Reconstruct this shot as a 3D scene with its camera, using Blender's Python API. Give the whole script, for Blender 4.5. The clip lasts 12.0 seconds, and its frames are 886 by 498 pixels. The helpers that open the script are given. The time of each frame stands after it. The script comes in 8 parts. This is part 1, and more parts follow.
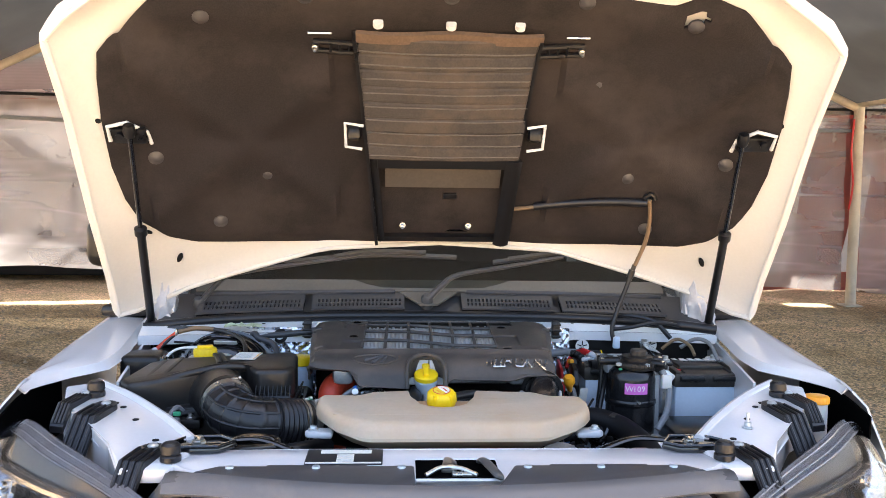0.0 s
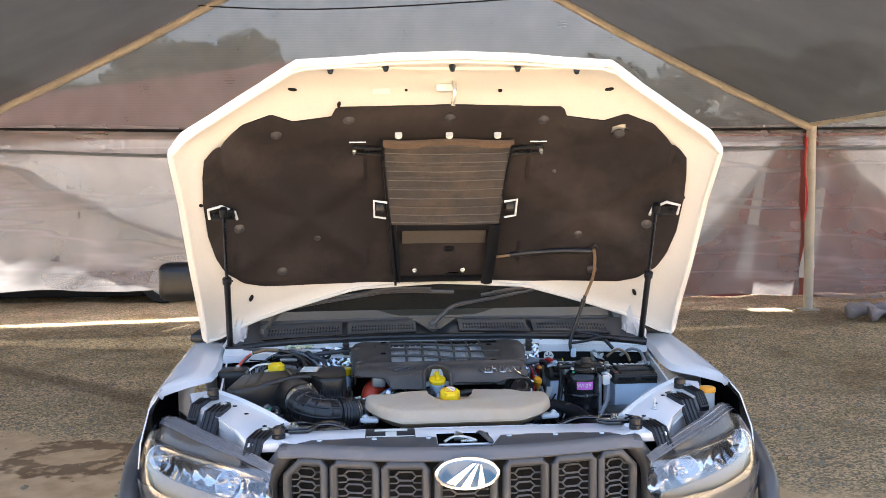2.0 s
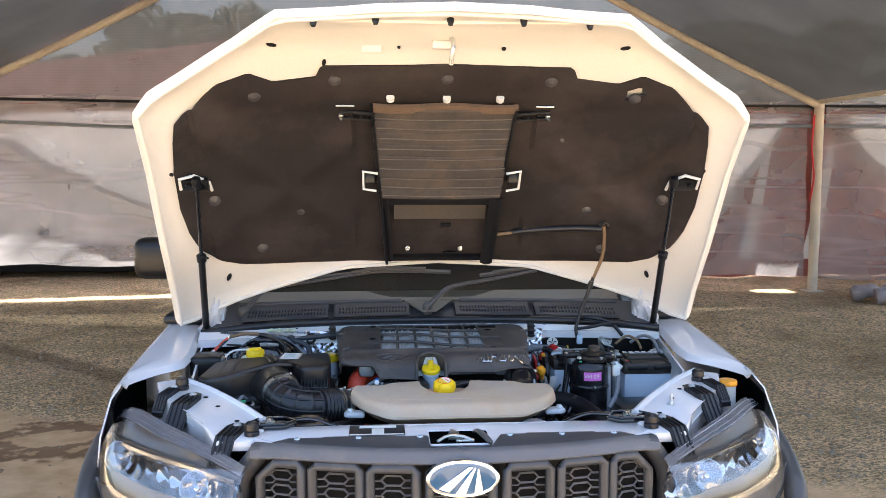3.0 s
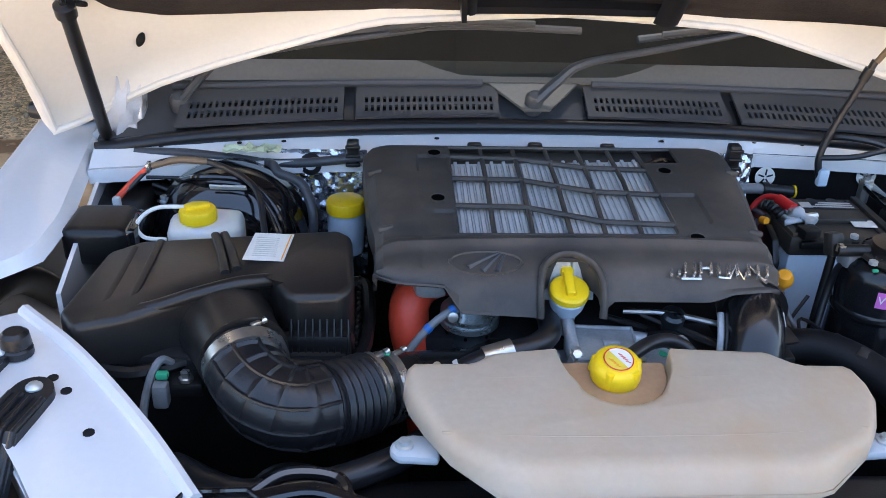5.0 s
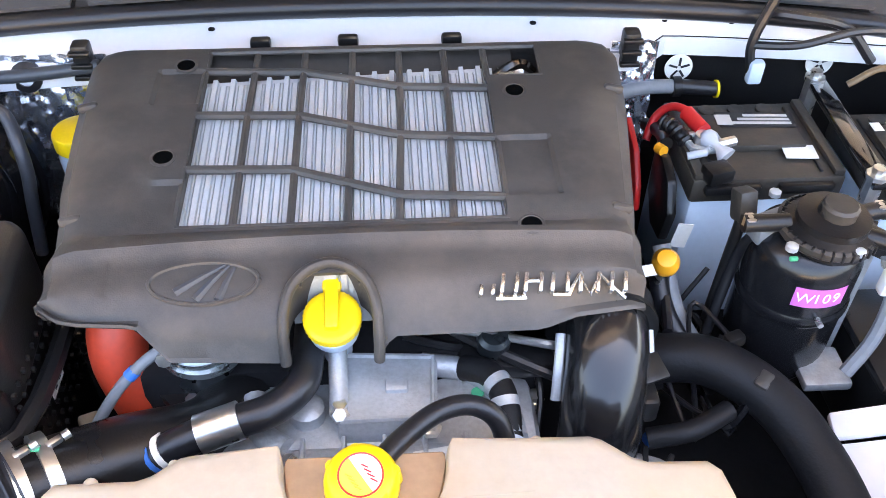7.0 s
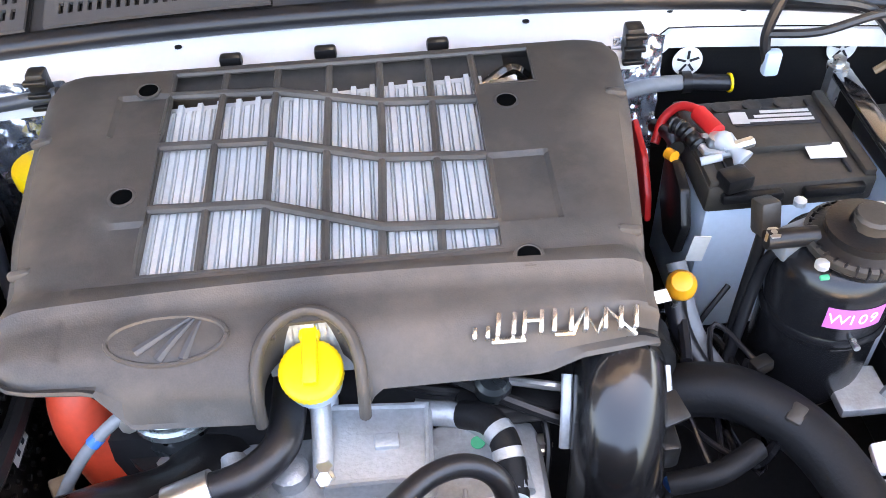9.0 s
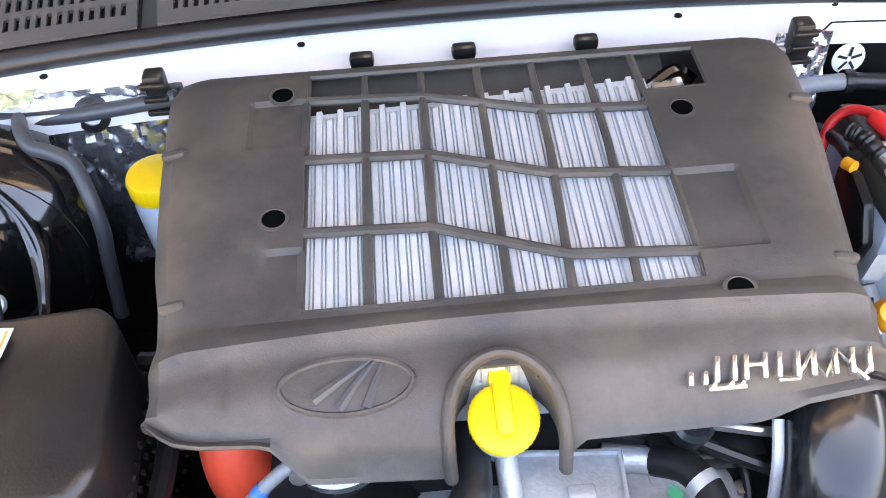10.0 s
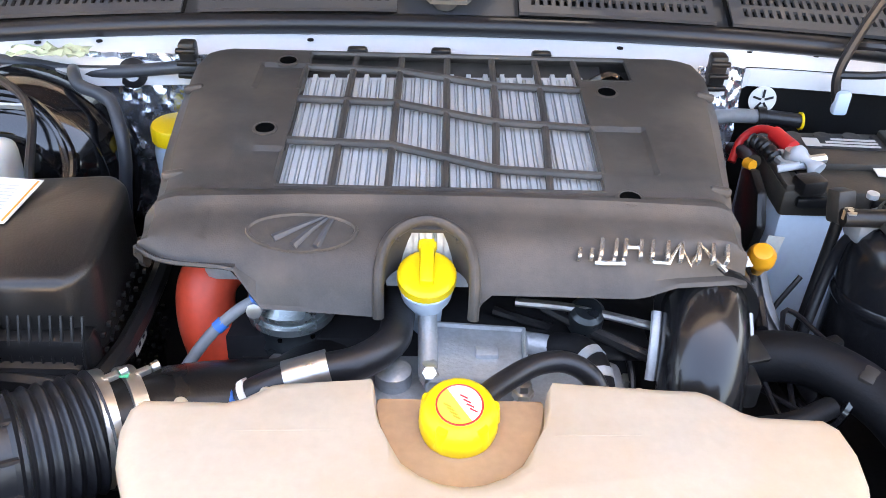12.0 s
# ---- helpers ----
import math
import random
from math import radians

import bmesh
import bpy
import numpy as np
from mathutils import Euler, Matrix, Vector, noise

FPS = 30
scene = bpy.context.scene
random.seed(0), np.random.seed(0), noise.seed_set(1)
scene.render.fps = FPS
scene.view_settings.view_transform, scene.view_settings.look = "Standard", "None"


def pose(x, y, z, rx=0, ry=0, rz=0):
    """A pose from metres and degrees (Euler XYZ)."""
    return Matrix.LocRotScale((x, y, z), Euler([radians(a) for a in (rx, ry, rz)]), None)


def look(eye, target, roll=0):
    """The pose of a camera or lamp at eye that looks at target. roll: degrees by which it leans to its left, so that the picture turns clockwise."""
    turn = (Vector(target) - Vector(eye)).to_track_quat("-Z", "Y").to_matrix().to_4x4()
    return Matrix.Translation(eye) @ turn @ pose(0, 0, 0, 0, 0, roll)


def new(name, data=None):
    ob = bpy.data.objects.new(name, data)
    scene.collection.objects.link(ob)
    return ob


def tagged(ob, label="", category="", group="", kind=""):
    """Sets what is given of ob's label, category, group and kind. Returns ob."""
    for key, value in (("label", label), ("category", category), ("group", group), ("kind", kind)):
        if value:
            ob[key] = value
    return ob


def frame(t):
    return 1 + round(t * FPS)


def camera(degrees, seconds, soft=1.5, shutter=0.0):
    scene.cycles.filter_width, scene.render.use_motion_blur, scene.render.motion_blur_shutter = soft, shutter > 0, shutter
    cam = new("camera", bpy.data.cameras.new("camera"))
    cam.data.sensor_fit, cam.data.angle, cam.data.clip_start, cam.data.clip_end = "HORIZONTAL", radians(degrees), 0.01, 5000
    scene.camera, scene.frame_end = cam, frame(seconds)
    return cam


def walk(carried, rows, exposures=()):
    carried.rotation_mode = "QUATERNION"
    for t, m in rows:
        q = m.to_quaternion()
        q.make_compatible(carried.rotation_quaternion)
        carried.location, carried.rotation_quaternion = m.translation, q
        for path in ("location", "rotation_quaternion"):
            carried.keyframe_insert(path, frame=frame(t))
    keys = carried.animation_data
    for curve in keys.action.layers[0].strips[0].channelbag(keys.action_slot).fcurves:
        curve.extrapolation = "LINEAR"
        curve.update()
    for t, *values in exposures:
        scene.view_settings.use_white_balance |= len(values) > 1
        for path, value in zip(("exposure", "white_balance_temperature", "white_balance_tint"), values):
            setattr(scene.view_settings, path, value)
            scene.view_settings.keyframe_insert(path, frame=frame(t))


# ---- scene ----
cam = camera(53.5, 12.0, soft=0.8)
PATH = [
    (0, (-0.087, -0.037, 1.504), (0.01, 1.954, 1.347), 0.7),
    (0.5, (-0.079, -0.429, 1.567), (0.031, 1.565, 1.457), 0.2),
    (1, (-0.132, -0.701, 1.644), (-0.01, 1.291, 1.51), -0.2),
    (1.5, (-0.191, -0.799, 1.668), (-0.061, 1.192, 1.532), -0.4),
    (2, (-0.189, -0.817, 1.666), (-0.052, 1.173, 1.529), -0.5),
    (2.5, (-0.174, -0.776, 1.657), (-0.028, 1.212, 1.498), -0.6),
    (2.7, (-0.164, -0.714, 1.646), (-0.019, 1.273, 1.474), -0.4),
    (4.3, (-0.208, 0.396, 1.645), (-0.086, 2.336, 1.171), 1.9),
    (4.5, (-0.225, 0.543, 1.646), (-0.106, 2.45, 1.056), 2.0),
    (5, (-0.259, 0.826, 1.655), (-0.136, 2.592, 0.723), 2.1),
    (5.5, (-0.211, 1.026, 1.655), (-0.098, 2.711, 0.584), 2.7),
    (6, (-0.19, 1.149, 1.657), (-0.054, 2.729, 0.438), 3.8),
    (6.5, (-0.13, 1.224, 1.653), (-0.009, 2.725, 0.336), 2.4),
    (7, (0.023, 1.259, 1.656), (0.137, 2.715, 0.289), 1.0),
    (7.2, (0.077, 1.268, 1.653), (0.193, 2.71, 0.272), 0.0),
    (8.8, (0.105, 1.318, 1.639), (0.2, 2.752, 0.249), -2.6),
    (9, (0.055, 1.344, 1.633), (0.124, 2.778, 0.24), -2.9),
    (9.5, (-0.062, 1.424, 1.633), (-0.004, 2.829, 0.211), -3.2),
    (10, (-0.079, 1.437, 1.619), (-0.027, 2.827, 0.182), -3.3),
    (10.5, (-0.076, 1.409, 1.607), (-0.034, 2.776, 0.148), -2.5),
    (11, (-0.081, 1.311, 1.598), (-0.035, 2.679, 0.139), -0.7),
    (11.5, (-0.06, 1.245, 1.584), (-0.029, 2.804, 0.331), 1.7),
    (12, (-0.03, 1.171, 1.536), (0.003, 2.822, 0.408), 1.9),
]
EXPOSURES = [(0, 2.64, 6600, 10), (1.0, 2.52, 6250, 9), (2.7, 2.38, 6080, 8), (4.5, 2.28, 5950, 8), (5.0, 2.57, 6000, 9), (5.5, 3.05, 6250, 11), (6.5, 3.7, 6950, 14), (9, 4.2, 7500, 15), (10.5, 4.2, 7500, 15), (11, 4.0, 7450, 15), (12, 3.78, 7250, 14)]
walk(cam, [(t, look(eye, target, roll)) for t, eye, target, roll in PATH], EXPOSURES)

# ---- daylight: hazy sky and a high sun behind the marquee ----
SUN_UP, SUN_ROUND = 62.0, 20.0
world = bpy.data.worlds.new("world")
scene.world = world
world.use_nodes = True
wn = world.node_tree.nodes
wn.clear()
sky = wn.new("ShaderNodeTexSky")
sky.sky_type, sky.sun_disc = "NISHITA", False
sky.dust_density, sky.air_density = 5.0, 1.0
sky.sun_elevation, sky.sun_rotation = radians(SUN_UP), radians(SUN_ROUND)
bg = wn.new("ShaderNodeBackground")
bg.inputs["Strength"].default_value = 0.13
wo = wn.new("ShaderNodeOutputWorld")
world.node_tree.links.new(sky.outputs[0], bg.inputs[0])
world.node_tree.links.new(bg.outputs[0], wo.inputs[0])
sun_data = bpy.data.lights.new("sun", "SUN")
sun_data.energy, sun_data.angle, sun_data.color = 4.0, radians(0.6), (1.0, 0.95, 0.87)
sun = new("sun", sun_data)
a, e = radians(SUN_ROUND), radians(SUN_UP)
sun.matrix_world = look((0, 0, 30), (-math.sin(a) * math.cos(e), -math.cos(a) * math.cos(e), 30 - math.sin(e)))

# ---- materials ----
def mat(name, col, rough=0.5, metal=0.0, var=0.12, scale=9.0, fine=140.0, bump=0.1, coat=0.0, trans=0.0, alpha=1.0, spec=0.5, dirt=None, dirt_at=0.62, sss=0.0, rvar=0.12, piece=0.0):
    m = bpy.data.materials.new(name)
    m.use_nodes = True
    nt = m.node_tree
    N, L = nt.nodes, nt.links
    b = N["Principled BSDF"]
    tc = N.new("ShaderNodeTexCoord")
    n1, n2 = N.new("ShaderNodeTexNoise"), N.new("ShaderNodeTexNoise")
    for n, s, d in ((n1, scale, 5.0), (n2, fine, 3.0)):
        n.inputs["Scale"].default_value, n.inputs["Detail"].default_value = s, d
        L.new(tc.outputs["Object"], n.inputs["Vector"])
    add = N.new("ShaderNodeMath")
    add.operation = "ADD"
    L.new(n1.outputs[0], add.inputs[0])
    L.new(n2.outputs[0], add.inputs[1])
    ramp = N.new("ShaderNodeMapRange")
    ramp.inputs[1].default_value, ramp.inputs[2].default_value = 0.6, 1.4
    ramp.inputs[3].default_value, ramp.inputs[4].default_value = 1 - var, 1 + var
    L.new(add.outputs[0], ramp.inputs[0])
    src = ramp.outputs[0]
    if piece:
        oi = N.new("ShaderNodeObjectInfo")
        pr = N.new("ShaderNodeMapRange")
        pr.inputs[3].default_value, pr.inputs[4].default_value = 1 - piece, 1 + piece
        L.new(oi.outputs["Random"], pr.inputs[0])
        mu = N.new("ShaderNodeMath")
        mu.operation = "MULTIPLY"
        L.new(src, mu.inputs[0])
        L.new(pr.outputs[0], mu.inputs[1])
        src = mu.outputs[0]
    mul = N.new("ShaderNodeVectorMath")
    mul.operation = "SCALE"
    mul.inputs[0].default_value = col[:3]
    L.new(src, mul.inputs["Scale"])
    out = mul.outputs[0]
    if dirt:
        nd = N.new("ShaderNodeTexNoise")
        nd.inputs["Scale"].default_value, nd.inputs["Detail"].default_value = scale * 0.6, 8.0
        nd.inputs["Roughness"].default_value = 0.65
        L.new(tc.outputs["Object"], nd.inputs["Vector"])
        dr = N.new("ShaderNodeMapRange")
        dr.inputs[1].default_value, dr.inputs[2].default_value = dirt_at - 0.14, dirt_at + 0.12
        L.new(nd.outputs[0], dr.inputs[0])
        mx = N.new("ShaderNodeMix")
        mx.data_type = "RGBA"
        mx.inputs["B"].default_value = (*dirt, 1)
        L.new(dr.outputs[0], mx.inputs["Factor"])
        L.new(out, mx.inputs["A"])
        out = mx.outputs["Result"]
    L.new(out, b.inputs["Base Color"])
    rr = N.new("ShaderNodeMapRange")
    rr.inputs[3].default_value, rr.inputs[4].default_value = max(0.02, rough - rvar), min(1.0, rough + rvar)
    L.new(n1.outputs[0], rr.inputs[0])
    L.new(rr.outputs[0], b.inputs["Roughness"])
    b.inputs["Metallic"].default_value = metal
    b.inputs["Specular IOR Level"].default_value = spec
    b.inputs["Coat Weight"].default_value = coat
    b.inputs["Coat Roughness"].default_value = 0.05
    b.inputs["Transmission Weight"].default_value = trans
    b.inputs["Alpha"].default_value = alpha
    if sss:
        b.inputs["Subsurface Weight"].default_value = sss
        b.inputs["Subsurface Radius"].default_value = (0.03, 0.02, 0.012)
    if bump:
        bp = N.new("ShaderNodeBump")
        bp.inputs["Strength"].default_value, bp.inputs["Distance"].default_value = bump, 0.003
        L.new(n2.outputs[0], bp.inputs["Height"])
        L.new(bp.outputs[0], b.inputs["Normal"])
    return m


def cloth(name, col, see, rough=0.8, thin=0.5, scale=3.0, var=0.15, weave=0.0, crease=0.0):
    """Sheet that lets part of the light straight through (see) and scatters the rest on both sides."""
    m = bpy.data.materials.new(name)
    m.use_nodes = True
    nt = m.node_tree
    N, L = nt.nodes, nt.links
    N.clear()
    o = N.new("ShaderNodeOutputMaterial")
    d, t, tr = N.new("ShaderNodeBsdfDiffuse"), N.new("ShaderNodeBsdfTranslucent"), N.new("ShaderNodeBsdfTransparent")
    g = N.new("ShaderNodeBsdfGlossy")
    g.inputs["Roughness"].default_value = 0.35
    tc, n1 = N.new("ShaderNodeTexCoord"), N.new("ShaderNodeTexNoise")
    n1.inputs["Scale"].default_value, n1.inputs["Detail"].default_value = scale, 6
    L.new(tc.outputs["Object"], n1.inputs["Vector"])
    mr = N.new("ShaderNodeMapRange")
    mr.inputs[1].default_value, mr.inputs[2].default_value = 0.25, 0.75
    mr.inputs[3].default_value, mr.inputs[4].default_value = 1 - var, 1 + var
    L.new(n1.outputs[0], mr.inputs[0])
    mul = N.new("ShaderNodeVectorMath")
    mul.operation = "SCALE"
    mul.inputs[0].default_value = col
    L.new(mr.outputs[0], mul.inputs["Scale"])
    L.new(mul.outputs[0], d.inputs[0])
    L.new(mul.outputs[0], t.inputs[0])
    m1, m2, m3 = N.new("ShaderNodeMixShader"), N.new("ShaderNodeMixShader"), N.new("ShaderNodeMixShader")
    m1.inputs[0].default_value, m2.inputs[0].default_value, m3.inputs[0].default_value = thin, 0.03, see
    L.new(d.outputs[0], m1.inputs[1])
    L.new(t.outputs[0], m1.inputs[2])
    L.new(m1.outputs[0], m2.inputs[1])
    L.new(g.outputs[0], m2.inputs[2])
    L.new(m2.outputs[0], m3.inputs[1])
    L.new(tr.outputs[0], m3.inputs[2])
    if weave:
        wv = N.new("ShaderNodeTexWave")
        wv.wave_type, wv.bands_direction = "BANDS", "Z"
        wv.inputs["Scale"].default_value, wv.inputs["Distortion"].default_value, wv.inputs["Detail"].default_value = weave, 3.0, 3.0
        L.new(tc.outputs["Object"], wv.inputs["Vector"])
        r2 = N.new("ShaderNodeMapRange")
        r2.inputs[3].default_value, r2.inputs[4].default_value = see - 0.03, see + 0.03
        L.new(wv.outputs["Fac"], r2.inputs[0])
        L.new(r2.outputs[0], m3.inputs[0])
    if crease:
        mp, nz = N.new("ShaderNodeMapping"), N.new("ShaderNodeTexNoise")
        mp.inputs["Rotation"].default_value, mp.inputs["Scale"].default_value = (0, 0.55, 0), (0.16, 0.3, 1.7)
        nz.inputs["Scale"].default_value, nz.inputs["Detail"].default_value, nz.inputs["Distortion"].default_value = 1.5, 2.0, 0.15
        off, dist, r3 = N.new("ShaderNodeMath"), N.new("ShaderNodeMath"), N.new("ShaderNodeMapRange")
        off.operation, dist.operation = "SUBTRACT", "ABSOLUTE"
        off.inputs[1].default_value = 0.5
        r3.inputs[1].default_value, r3.inputs[2].default_value = 0.0, 0.035
        r3.inputs[3].default_value, r3.inputs[4].default_value = see - crease, see
        L.new(tc.outputs["Object"], mp.inputs["Vector"])
        L.new(mp.outputs[0], nz.inputs["Vector"])
        L.new(nz.outputs[0], off.inputs[0])
        L.new(off.outputs[0], dist.inputs[0])
        L.new(dist.outputs[0], r3.inputs[0])
        L.new(r3.outputs[0], m3.inputs[0])
    L.new(m3.outputs[0], o.inputs[0])
    return m


def glassy(name, col=(1, 1, 1), see=0.85, rough=0.03):
    """Thin clear sheet: mostly see-through, with a mirror gloss that grows at a slant."""
    m = bpy.data.materials.new(name)
    m.use_nodes = True
    nt = m.node_tree
    N, L = nt.nodes, nt.links
    N.clear()
    o, tr, g, mx, fr = N.new("ShaderNodeOutputMaterial"), N.new("ShaderNodeBsdfTransparent"), N.new("ShaderNodeBsdfGlossy"), N.new("ShaderNodeMixShader"), N.new("ShaderNodeLayerWeight")
    tr.inputs[0].default_value = (*[c * see for c in col], 1)
    g.inputs["Roughness"].default_value = rough
    pw, ma = N.new("ShaderNodeMath"), N.new("ShaderNodeMath")
    pw.operation, ma.operation = "POWER", "MULTIPLY_ADD"
    pw.inputs[1].default_value, ma.inputs[1].default_value, ma.inputs[2].default_value = 4.0, 0.85, 0.09
    L.new(fr.outputs["Facing"], pw.inputs[0])
    L.new(pw.outputs[0], ma.inputs[0])
    L.new(ma.outputs[0], mx.inputs[0])
    L.new(tr.outputs[0], mx.inputs[1])
    L.new(g.outputs[0], mx.inputs[2])
    L.new(mx.outputs[0], o.inputs[0])
    return m


